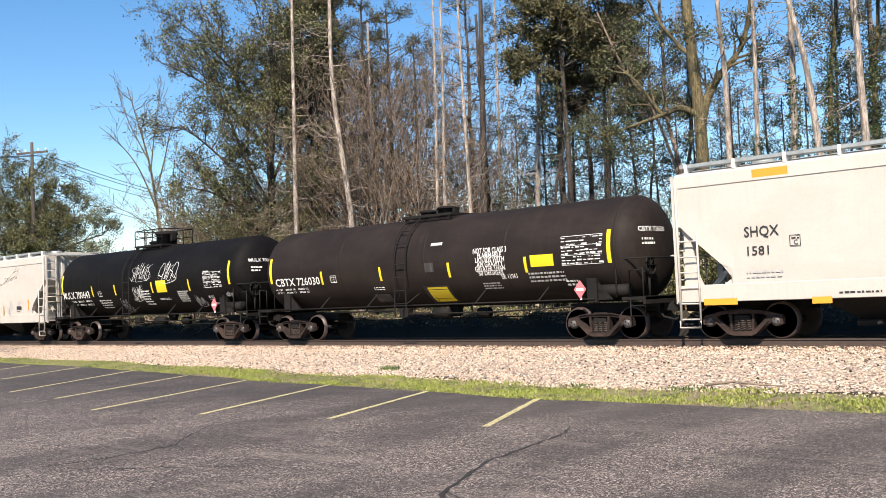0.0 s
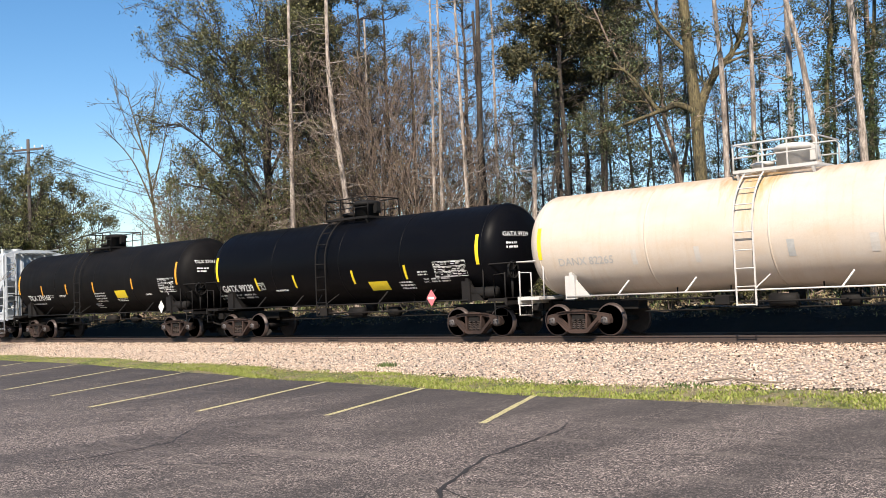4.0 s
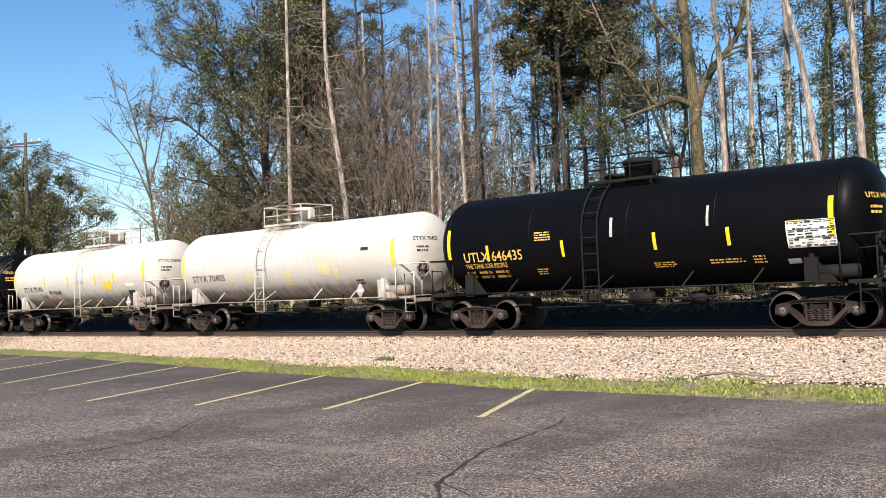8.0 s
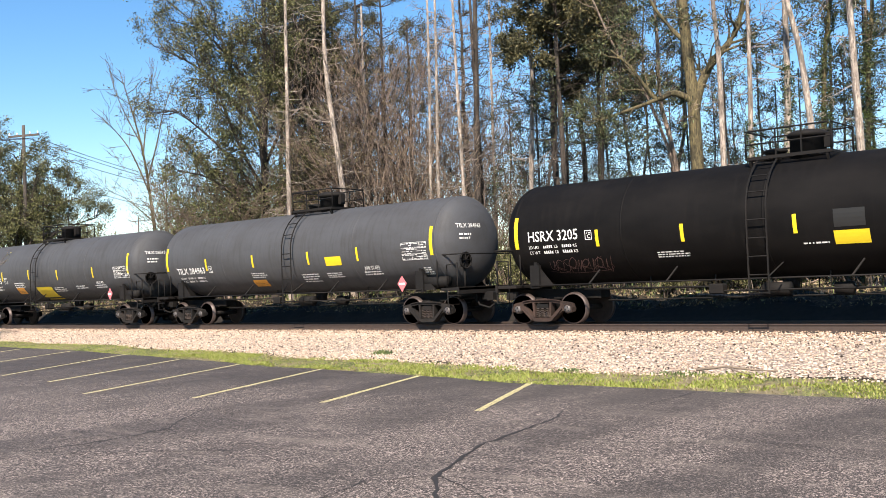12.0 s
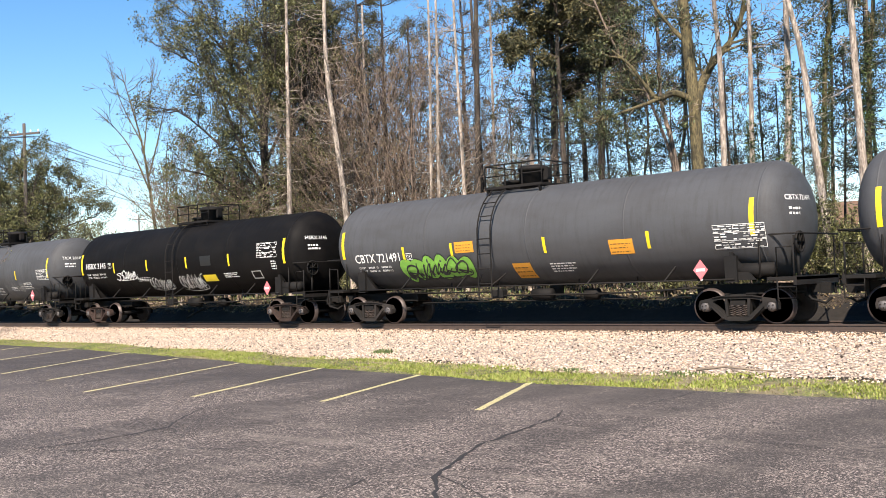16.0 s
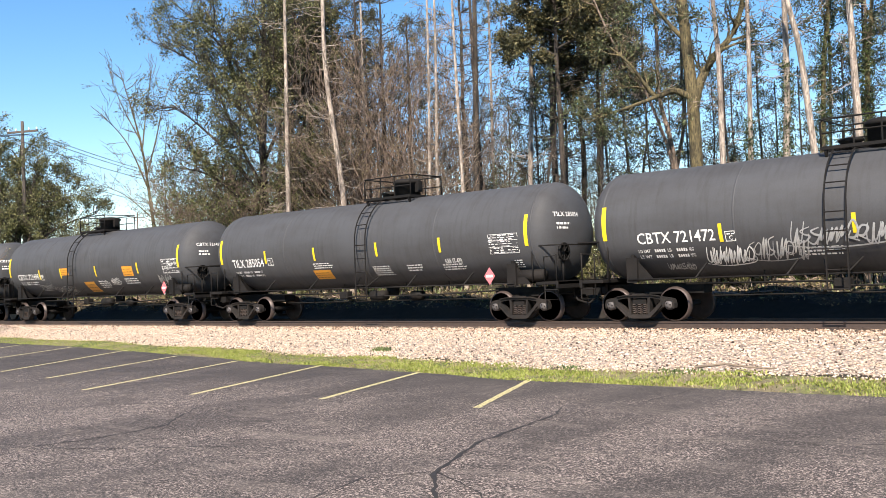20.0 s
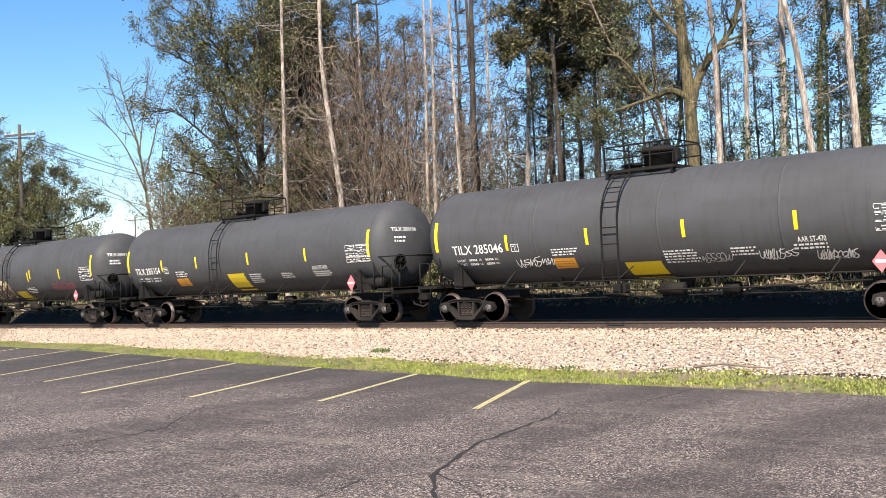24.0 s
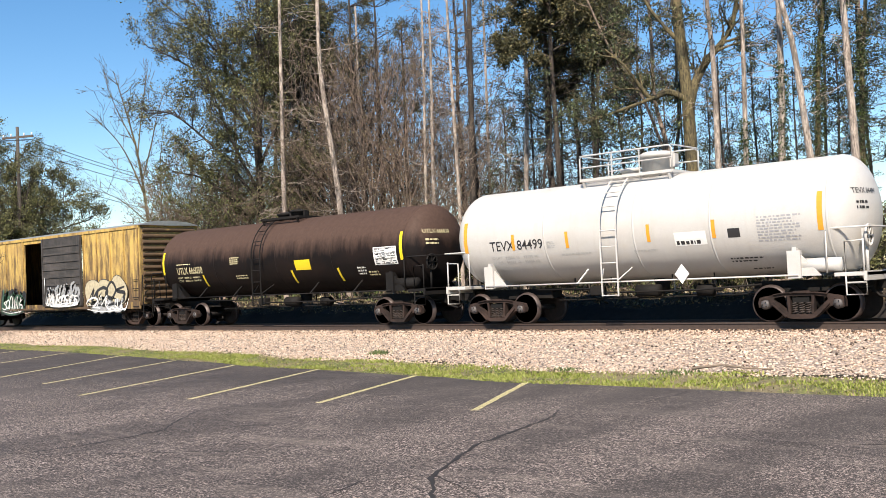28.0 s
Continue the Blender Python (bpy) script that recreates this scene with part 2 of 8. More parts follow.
def prism(bm, outline, y0, y1):
    """Extrude an outline in x and z from y0 to y1."""
    a = [bm.verts.new((x, y0, z)) for x, z in outline]
    b = [bm.verts.new((x, y1, z)) for x, z in outline]
    bm.faces.new(a)
    bm.faces.new(b[::-1])
    for i in range(len(a)):
        j = (i + 1) % len(a)
        bm.faces.new((a[j], a[i], b[i], b[j]))


def prism_x(bm, outline, x0, x1):
    """Extrude an outline in y and z from x0 to x1."""
    a = [bm.verts.new((x0, y, z)) for y, z in outline]
    b = [bm.verts.new((x1, y, z)) for y, z in outline]
    bm.faces.new(a[::-1])
    bm.faces.new(b)
    for i in range(len(a)):
        j = (i + 1) % len(a)
        bm.faces.new((a[i], a[j], b[j], b[i]))


def spin(bm, profile, axis="x", n=24, centre=(0, 0, 0), smooth=True, mat=0):
    """Turn (along, radius) pairs about an axis."""
    c = Vector(centre)
    rings = []
    for s, r in profile:
        ring = []
        for k in range(n):
            a = 2 * math.pi * k / n
            u, w = r * math.cos(a), r * math.sin(a)
            p = {"x": (s, u, w), "y": (u, s, w), "z": (u, w, s)}[axis]
            ring.append(bm.verts.new(c + Vector(p)))
        rings.append(ring)
    for q, w in zip(rings, rings[1:]):
        for k in range(n):
            f = bm.faces.new((q[k], q[(k + 1) % n], w[(k + 1) % n], w[k]))
            f.smooth, f.material_index = smooth, mat
    for ring in (rings[0], rings[-1]):
        f = bm.faces.new(ring)
        f.material_index = mat


def to_mesh(name, bm, *mats):
    bmesh.ops.recalc_face_normals(bm, faces=bm.faces[:])
    me = bpy.data.meshes.new(name)
    bm.to_mesh(me)
    bm.free()
    for m in mats:
        me.materials.append(m)
    return me


def part(name, bm, material, parent, label="", at=None):
    """One mesh object under a thing or a part; bm may be a ready mesh that alike parts share."""
    me = bm if isinstance(bm, bpy.types.Mesh) else to_mesh(name, bm, *(material if isinstance(material, (list, tuple)) else [material]))
    ob = new(name, me)
    ob.parent = parent
    if at is not None:
        ob.matrix_basis = at if isinstance(at, Matrix) else Matrix.Translation(at)
    return tagged(ob, label, kind="stuff" if name in ("small_print", "data_table", "lettering") else "")


KEPT = {}
def kept(key, build, *mats):
    """The mesh under that key, built on its first use."""
    if key not in KEPT:
        bm = bmesh.new()
        build(bm)
        KEPT[key] = to_mesh(key, bm, *mats)
    return KEPT[key]


def thing(name, label, category, at=(0, 0, 0), group="", kind=""):
    ob = new(name)
    ob.empty_display_size = 0.2
    ob.matrix_basis = at if isinstance(at, Matrix) else Matrix.Translation(at)
    return tagged(ob, label, category, group, kind)


def letters(text, cap, spread=1.0):
    """Flat lettering as vertex and face lists: its left foot at the origin, capitals cap high."""
    cu = bpy.data.curves.new("lettering", "FONT")
    cu.offset = cap * 0.012
    cu.body, cu.size, cu.resolution_u, cu.space_character = text, cap / 0.70, 2, spread
    ob = bpy.data.objects.new("lettering", cu)
    me = bpy.data.meshes.new_from_object(ob)
    vs, fs = [v.co.copy() for v in me.vertices], [tuple(p.vertices) for p in me.polygons]
    bpy.data.meshes.remove(me)
    bpy.data.objects.remove(ob)
    bpy.data.curves.remove(cu)
    return vs, fs


class Side:
    """Where lettering and patches lie on a car: round a tank, on a tank's end or on a flat side."""
    def __init__(self, radius=0, zc=0, flat=None, end=None):
        self.radius, self.zc, self.flat, self.end = radius, zc, flat, end

    def point(self, x, z, lift):
        if self.flat is not None:
            return Vector((x, self.flat - lift, z))
        if self.end is not None:                      # bulged head: x runs along -y to the far side
            x0, depth = self.end
            q = min(0.98, math.hypot(x, z - self.zc) / self.radius)
            return Vector((x0 + depth * math.sqrt(1 - q * q) + lift * 1.5, x, z))
        a = math.asin(max(-0.99, min(0.99, (z - self.zc) / self.radius)))
        r = self.radius + lift
        return Vector((x, -r * math.cos(a), self.zc + r * math.sin(a)))


def patch(bm, side, x0, x1, z0, z1, lift=0.006, slant=0.0, n=4):
    rows = []
    for i in range(n + 1):
        z = z0 + (z1 - z0) * i / n
        rows.append([bm.verts.new(side.point(x0 + (x1 - x0) * k / 2 + slant * (z - z0), z, lift)) for k in range(3)])
    for q, w in zip(rows, rows[1:]):
        for k in range(2):
            bm.faces.new((q[k], q[k + 1], w[k + 1], w[k]))


def write(bm, side, text, x, z, cap, width=None, lift=0.007):
    vs, fs = letters(text, cap)
    far = max(v.x for v in vs) or 1
    k = width / far if width else 1
    new_v = [bm.verts.new(side.point(x + v.x * k, z + v.y, lift)) for v in vs]
    for f in fs:
        try:
            bm.faces.new([new_v[i] for i in f])
        except ValueError:
            pass


def bars(bm, side, x0, x1, z0, z1, rows, rng, fill=0.55, lift=0.007):
    """Lines of writing too small to read."""
    step = (z1 - z0) / rows
    for i in range(rows):
        z, x = z1 - step * (i + 1), x0
        end = x1 - (x1 - x0) * rng.uniform(0, 0.25)
        while x < end:
            w = rng.uniform(0.03, 0.13)
            patch(bm, side, x, min(x + w, end), z, z + step * fill * rng.uniform(0.8, 1.0), lift, 0, 1)
            x += w + rng.uniform(0.018, 0.05)


def plate_mark(car, side, x0, x1, z0, z1, ink, rng):
    """A small outlined square with a letter C under a line of print."""
    bm = bmesh.new()
    e = 0.018
    for q in ((x0, x1, z0, z0 + e), (x0, x1, z1 - e, z1), (x0, x0 + e, z0 + e, z1 - e), (x1 - e, x1, z0 + e, z1 - e)):
        patch(bm, side, *q, 0.007, 0, 1)
    h = z1 - z0
    bars(bm, side, x0 + 0.05, x1 - 0.02, z0 + h * 0.66, z0 + h * 0.86, 1, rng, 0.6)
    write(bm, side, "C", (x0 + x1) / 2 - 0.15 * h, z0 + h * 0.16, h * 0.4)
    part("plate_mark", bm, ink, car, "small outlined square mark")


def load_lines(car, side, x0, x1, z0, z1, ink, rng, figures=None):
    """The two lines of load limit and light weight; figures that cannot be read are bars."""
    step, w = (z1 - z0) / 2, x1 - x0
    for head, z in (("LD LMT", z0 + step), ("LT WT", z0)):
        bm = bmesh.new()
        cap = step * 0.55
        write(bm, side, head, x0, z, cap, w * 0.22)
        write(bm, side, "LB", x0 + w * 0.53, z, cap, w * 0.07)
        write(bm, side, "KG", x0 + w * 0.91, z, cap, w * 0.08)
        if figures:
            a, c = figures[head]
            write(bm, side, a, x0 + w * 0.29, z, cap, w * 0.21)
            write(bm, side, c, x0 + w * 0.68, z, cap, w * 0.20)
        part("lettering", bm, ink, car)
        if figures:
            continue
        bm = bmesh.new()
        for a in (0.30, 0.69):
            for i in range(5):
                q = x0 + w * (a + 0.04 * i)
                patch(bm, side, q, q + w * 0.028, z, z + cap * rng.uniform(0.85, 1), 0.007, 0, 1)
        part("small_print", bm, ink, car, "figures of small print")


def ribbon(bm, side, knots, r, lift):
    """A painted stroke along a smooth line, fat in its middle."""
    pts = [(p.x, p.z) for p in bend([Vector((x, 0, z)) for x, z in knots], 5)]
    prev, last = None, len(pts) - 1
    for i, (x, z) in enumerate(pts):
        dx, dz = pts[min(i + 1, last)][0] - pts[max(i - 1, 0)][0], pts[min(i + 1, last)][1] - pts[max(i - 1, 0)][1]
        m = math.hypot(dx, dz) or 1
        rr = r * (0.55 + 0.55 * math.sin(3.1 * i / last))
        ox, oz = -dz / m * rr, dx / m * rr
        cur = (bm.verts.new(side.point(x + ox, z + oz, lift)), bm.verts.new(side.point(x - ox, z - oz, lift)))
        if prev:
            bm.faces.new((prev[0], prev[1], cur[1], cur[0]))
        prev = cur


def scrawl(bm, side, x0, x1, z0, z1, rng, strokes=6, r=0.018, lift=0.016):
    """A loose painted tag: slanting loops, hooks and zigzags that overlap, with a sweep under them."""
    n = max(4, round(strokes * 1.5))
    w, h = (x1 - x0) / n, z1 - z0
    for s in range(n):
        top, low = rng.uniform(0.68, 1.0), rng.uniform(0.0, 0.22)
        a = x0 + w * (s - 0.15)
        kind = rng.randrange(4)
        if kind == 0:                                  # closed loop with a tail
            ks = [(0.2, low), (0.0, 0.5), (0.5, top), (1.1, 0.6), (0.8, low + 0.1), (0.1, 0.35), (1.4, 0.2)]
        elif kind == 1:                                # sharp zigzag
            ks = [(0.0, low), (0.45, top), (0.5, low + 0.1), (1.0, top * 0.9), (1.05, low), (1.5, 0.55)]
        elif kind == 2:                                # hook with a bar across
            ks = [(1.1, top), (0.2, top * 0.85), (0.6, 0.5), (1.2, 0.4), (0.7, low), (-0.1, low + 0.12)]
        else:                                          # hanging double bow
            ks = [(0.0, top), (0.15, 0.3), (0.6, low), (0.75, 0.75), (0.85, 0.25), (1.25, low), (1.4, top)]
        ribbon(bm, side, [(a + w * (kx + rng.uniform(-0.1, 0.1)) + 0.28 * h * kz, z0 + h * min(1.0, kz + rng.uniform(-0.05, 0.05))) for kx, kz in ks], r * rng.uniform(0.55, 0.85), lift + 0.0004 * s)
    if h > 0.3:
        ribbon(bm, side, [(x0 - 0.05, z0 + 0.12 * h), (x0 + 0.4 * (x1 - x0), z0 - 0.02 * h), (x1, z0 + 0.1 * h), (x1 + 0.12, z0 + 0.4 * h)], r * 0.5, lift)


def bubble(bm, side, x0, x1, z0, z1, n, rng, grow, lift):
    """Fat rounded letters: overlapping uneven discs."""
    w, h = (x1 - x0) / n, (z1 - z0) / 2
    for i in range(n):
        cx, cz = x0 + w * (i + 0.5), z0 + h + rng.uniform(-0.06, 0.06) * h
        ax, az = w * rng.uniform(0.58, 0.7) + grow, h * rng.uniform(0.8, 0.98) + grow
        k = 18
        a = [(1 + 0.08 * math.sin(3 * t * 6.283 / k + i)) for t in range(k)]
        mid = bm.verts.new(side.point(cx, cz, lift + 0.0006 * i))
        ring = [bm.verts.new(side.point(cx + ax * a[t] * math.cos(t * 6.283 / k), cz + az * a[t] * math.sin(t * 6.283 / k), lift + 0.0006 * i)) for t in range(k)]
        for t in range(k):
            bm.faces.new((mid, ring[t], ring[(t + 1) % k]))

# ---- railway cars: shared running gear ----
WHEEL_R, BASE = 0.457, 1.778


def build_wheelset(bm):
    tube(bm, [(0, -1.02, 0), (0, 1.02, 0)], 0.08, 10)
    for s in (-1, 1):
        def y(v):
            return s * v
        # rim and flange (bright tread), plate and hub (rust)
        spin(bm, [(y(0.665), 0.40), (y(0.665), 0.483), (y(0.695), 0.483), (y(0.71), 0.457), (y(0.80), 0.452), (y(0.80), 0.415)], "y", 26, mat=1)
        spin(bm, [(y(0.80), 0.415), (y(0.795), 0.385), (y(0.78), 0.372)], "y", 26)
        spin(bm, [(y(0.70), 0.40), (y(0.74), 0.22), (y(0.70), 0.16), (y(0.70), 0.08)], "y", 22)
        spin(bm, [(y(0.78), 0.372), (y(0.735), 0.35), (y(0.70), 0.25), (y(0.76), 0.16), (y(0.815), 0.09)], "y", 22)
        spin(bm, [(y(0.93), 0.13), (y(1.08), 0.13), (y(1.10), 0.105), (y(1.115), 0.105), (y(1.115), 0.02)], "y", 14, mat=2)
        for k in range(3):
            a = 2.094 * k
            tube(bm, [(0.062 * math.cos(a), y(1.11), 0.062 * math.sin(a)), (0.062 * math.cos(a), y(1.135), 0.062 * math.sin(a))], 0.018, 6)


def beam(bm, x0, z0, x1, z1, h, y0, y1):
    d = Vector((x1 - x0, 0, z1 - z0)).normalized()
    nx, nz = -d.z * h / 2, d.x * h / 2
    prism(bm, [(x0 + nx, z0 + nz), (x1 + nx, z1 + nz), (x1 - nx, z1 - nz), (x0 - nx, z0 - nz)], y0, y1)


def build_side_frame(bm):
    """The cast side of a three-piece truck, about its own middle; outer face towards -y."""
    a, b = -0.10, 0.08
    prism(bm, [(-0.62, 0.69), (-0.40, 0.73), (0.40, 0.73), (0.62, 0.69), (0.62, 0.62), (0.38, 0.655), (-0.38, 0.655), (-0.62, 0.62)], a, b)
    prism(bm, [(-0.66, 0.705), (-0.40, 0.745), (0.40, 0.745), (0.66, 0.705), (0.66, 0.685), (0.40, 0.72), (-0.40, 0.72), (-0.66, 0.685)], a - 0.05, a)
    for s in (-1, 1):
        def o(pts):
            return [(s * x, z) for x, z in pts]
        prism(bm, o([(0.55, 0.70), (0.86, 0.66), (1.02, 0.62), (1.06, 0.50), (1.05, 0.38), (1.00, 0.38), (0.99, 0.55), (0.80, 0.57), (0.76, 0.40), (0.71, 0.40), (0.64, 0.62), (0.55, 0.64)]), a, b)
        prism(bm, o([(0.72, 0.42), (0.74, 0.50), (0.66, 0.56), (0.31, 0.24), (0.28, 0.16), (0.36, 0.13)]), a, b)
        prism(bm, o([(0.25, 0.22), (0.31, 0.22), (0.34, 0.66), (0.27, 0.66)]), a, b)
        beam(bm, s * 0.70, 0.47, s * 0.36, 0.15, 0.028, a - 0.05, a)
    prism(bm, [(-0.36, 0.14), (-0.31, 0.21), (0.31, 0.21), (0.36, 0.14), (0.24, 0.10), (-0.24, 0.10)], a, b + 0.05)
    prism(bm, [(-0.2, 0.735), (0.2, 0.735), (0.17, 0.775), (-0.17, 0.775)], a, b)


def build_spring(bm):
    pts = []
    for i in range(36):
        t = i / 35
        pts.append((0.066 * math.cos(t * 6.28 * 5), 0.066 * math.sin(t * 6.28 * 5), 0.215 + 0.27 * t))
    tube(bm, pts, 0.016, 4)


def build_bolster(bm):
    prism_x(bm, [(-1.08, 0.49), (-1.08, 0.61), (-0.55, 0.66), (0.55, 0.66), (1.08, 0.61), (1.08, 0.49), (0.5, 0.36), (-0.5, 0.36)], -0.20, 0.20)
    spin(bm, [(0.66, 0.2), (0.80, 0.2)], "z", 16)
    for s in (-1, 1):                                  # brake beams and shoes
        tube(bm, [(s * 0.36, -0.75, 0.36), (s * 0.36, 0.75, 0.36)], 0.035, 6)
        for y in (-0.74, 0.74):
            prism(bm, [(s * 0.38, 0.25), (s * 0.43, 0.27), (s * 0.42, 0.50), (s * 0.38, 0.50)], y - 0.05, y + 0.05)


def truck(car, x, tone):
    """A freight truck at x along its car; its wheelsets spin on the car."""
    b = part("truck", kept("bolster", build_bolster, M["frame"]), None, car, "three-piece freight truck with cast side frames", (x, 0, 0))
    side = kept("side_frame_" + tone, build_side_frame, M[tone])
    coil = kept("spring", build_spring, M["spring"])
    part("side_frame", side, None, b, "", (0, -1.0, 0))
    part("side_frame", side, None, b, "", pose(0, 1.0, 0, 0, 0, 180))
    for dx in (-0.165, 0.0, 0.165):
        part("coil_spring", coil, None, b, "rusty coil spring", (dx, -1.03, 0))
    ws = kept("wheelset", build_wheelset, M["wheel"], M["rim"], M["cap"])
    return [part("wheelset", ws, None, car, "steel wheels on an axle", (x + s * BASE / 2, 0, WHEEL_R)) for s in (-1, 1)]


def build_coupler(bm):
    """Draft sill and knuckle coupler, out along +x from the truck's centre."""
    box(bm, -1.5, 1.42, -0.26, 0.26, 0.74, 1.02)
    box(bm, 1.42, 1.50, -0.32, 0.32, 0.68, 1.06)
    box(bm, 1.50, 1.80, -0.10, 0.10, 0.76, 0.98)
    prism(bm, [(1.78, 0.72), (2.02, 0.74), (2.02, 1.0), (1.78, 1.02)], -0.16, 0.12)
    tube(bm, [(1.45, -0.25, 0.75), (1.6, -0.32, 0.6), (1.9, -0.2, 0.5), (2.0, -0.06, 0.62)], 0.035, 6)   # air hose
    tube(bm, [(1.46, -1.35, 0.9), (1.46, -1.2, 0.82), (1.46, -0.4, 0.82)], 0.02, 5)                       # uncoupling lever


def build_underframe(bm, half):
    """Air brake gear under the middle: reservoir, cylinder, pipes and rods."""
    spin(bm, [(-1.0, 0.02), (-0.98, 0.17), (-0.3, 0.17), (-0.28, 0.02)], "x", 14, (0.9, -0.55, 0.88))
    spin(bm, [(0, 0.02), (0.02, 0.16), (0.45, 0.16), (0.47, 0.05), (0.7, 0.04)], "x", 14, (1.6, -0.3, 0.85))
    box(bm, -1.5, -1.1, -0.8, -0.5, 0.78, 1.05, 0.03)
    tube(bm, [(-half, -0.62, 1.0), (-1.6, -0.62, 0.98), (-1.2, -0.7, 0.86), (half * 0.5, -0.7, 0.86), (half, -0.5, 0.95)], 0.028, 6)
    tube(bm, [(-half + 0.5, -0.2, 0.66), (half - 0.5, -0.2, 0.7)], 0.02, 5)
    for x in (-half * 0.6, -half * 0.25, half * 0.3, half * 0.65):
        tube(bm, [(x, -0.64, 1.0), (x, -0.64, 1.3)], 0.02, 5)


def build_ladder(bm, x, rad, zc, foot, wide=0.5, n=9):
    """A side ladder that follows the tank's curve up to the platform."""
    for s in (-1, 1):
        pts = [(x + s * wide / 2, -rad - 0.16, foot), (x + s * wide / 2, -rad - 0.16, zc - 0.2)]
        pts += [(x + s * wide / 2, -(rad + 0.16) * math.cos(a), zc + (rad + 0.16) * math.sin(a)) for a in [0.15 + 0.14 * i for i in range(9)]]
        tube(bm, pts, 0.024, 5)
        tube(bm, [(x + s * wide / 2, -rad - 0.16, foot + 0.42), (x + s * (wide / 2 + 0.2), -rad + 0.28, foot + 0.75)], 0.02, 5)
    for i in range(n):
        h = i / (n - 1)
        if h < 0.55:
            z = foot + 0.02 + (zc + 0.1 - foot) * h / 0.55
            tube(bm, [(x - wide / 2, -rad - 0.16, z), (x + wide / 2, -rad - 0.16, z)], 0.017, 5)
        else:
            a = 0.1 + (h - 0.5) * 2.3
            p = (-(rad + 0.16) * math.cos(a), zc + (rad + 0.16) * math.sin(a))
            tube(bm, [(x - wide / 2, *p), (x + wide / 2, *p)], 0.017, 5)


def build_railing(bm, x0, x1, top, y0=-0.75, y1=0.75, h=0.75):
    for y in (y0, y1):
        tube(bm, [(x0, y, top), (x0, y, top + h - 0.08), (x0 + 0.08, y, top + h), (x1 - 0.08, y, top + h), (x1, y, top + h - 0.08), (x1, y, top)], 0.024, 6)
        tube(bm, [(x0, y, top + h * 0.5), (x1, y, top + h * 0.5)], 0.02, 5)
        for k in (0.36, 0.66):
            x = x0 + (x1 - x0) * k
            tube(bm, [(x, y, top), (x, y, top + h)], 0.022, 5)
    for x in (x0, x1):
        tube(bm, [(x, y0, top + h), (x, y1, top + h)], 0.022, 5)


def build_platform(bm, x0, x1, z, yy=0.8):
    """Open steel grating with edge angles and bracket feet."""
    for y in (-yy, yy):
        box(bm, x0, x1, y - 0.03, y + 0.03, z - 0.06, z + 0.02)
    for x in (x0, x1):
        box(bm, x - 0.02, x + 0.02, -yy, yy, z - 0.055, z + 0.015)
    for x in (x0 + 0.1, x1 - 0.1):
        for s in (-1, 1):
            prism_x(bm, [(s * yy, z - 0.05), (s * (yy - 0.1), z - 0.05), (s * (yy - 0.1), z - 0.3), (s * yy, z - 0.12)], x - 0.03, x + 0.03)


def build_dome(bm, top, r=0.36, h=0.42):
    spin(bm, [(top - 0.2, r * 0.92), (top + h * 0.75, r * 0.92), (top + h * 0.77, r * 1.04), (top + h * 0.9, r * 1.04), (top + h, r * 0.8), (top + h + 0.03, 0.05)], "z", 20)
    box(bm, r * 0.9, r * 1.25, -0.1, 0.1, top + h * 0.3, top + h * 0.85)


def build_hatch(bm, top):
    spin(bm, [(top - 0.1, 0.26), (top + 0.18, 0.26), (top + 0.2, 0.31), (top + 0.26, 0.31), (top + 0.31, 0.1)], "z", 16)
    tube(bm, [(0.6, -0.2, top - 0.05), (0.6, -0.2, top + 0.28)], 0.06, 8)
    tube(bm, [(0.75, 0.1, top - 0.05), (0.75, 0.1, top + 0.2)], 0.08, 8)


def build_end_rail(bm, s, x, z0, deep=1.0):
    """Side grab rail at a platform corner: a hoop, a step below, and a cross rail over the end."""
    tube(bm, [(x - s * 0.85, -1.36, z0), (x - s * 0.85, -1.36, z0 + 0.98), (x - s * 0.78, -1.36, z0 + 1.05), (x + s * 0.10, -1.36, z0 + 1.05), (x + s * 0.14, -1.3, z0 + 1.05), (x + s * 0.14, 1.3, z0 + 1.05)], 0.024, 6)
    tube(bm, [(x, -1.38, z0 - 0.05), (x, -1.38, z0 + 0.78)], 0.024, 6)
    tube(bm, [(x - s * 0.42, -1.38, z0 - 0.05), (x - s * 0.42, -1.38, z0 + 0.72), (x, -1.38, z0 + 0.74)], 0.02, 6)
    tube(bm, [(x - s * 0.42, -1.38, z0), (x - s * 0.42, -1.38, z0 - 0.52), (x + s * 0.04, -1.38, z0 - 0.52), (x + s * 0.04, -1.38, z0)], 0.022, 6)
    tube(bm, [(x - s * 0.42, -1.38, z0 - 0.24), (x + s * 0.04, -1.38, z0 - 0.24)], 0.02, 5)
    tube(bm, [(x, 1.38, z0 - 0.5), (x, 1.38, z0 + 1.0)], 0.022, 5)


def build_end_platform(bm, s, x, z0):
    box(bm, min(x - s * 0.75, x), max(x - s * 0.75, x), -1.40, 1.40, z0 - 0.09, z0, 0.01)
    box(bm, min(x - s * 0.08, x), max(x - s * 0.08, x), -1.42, 1.42, z0 - 0.2, z0 + 0.02)


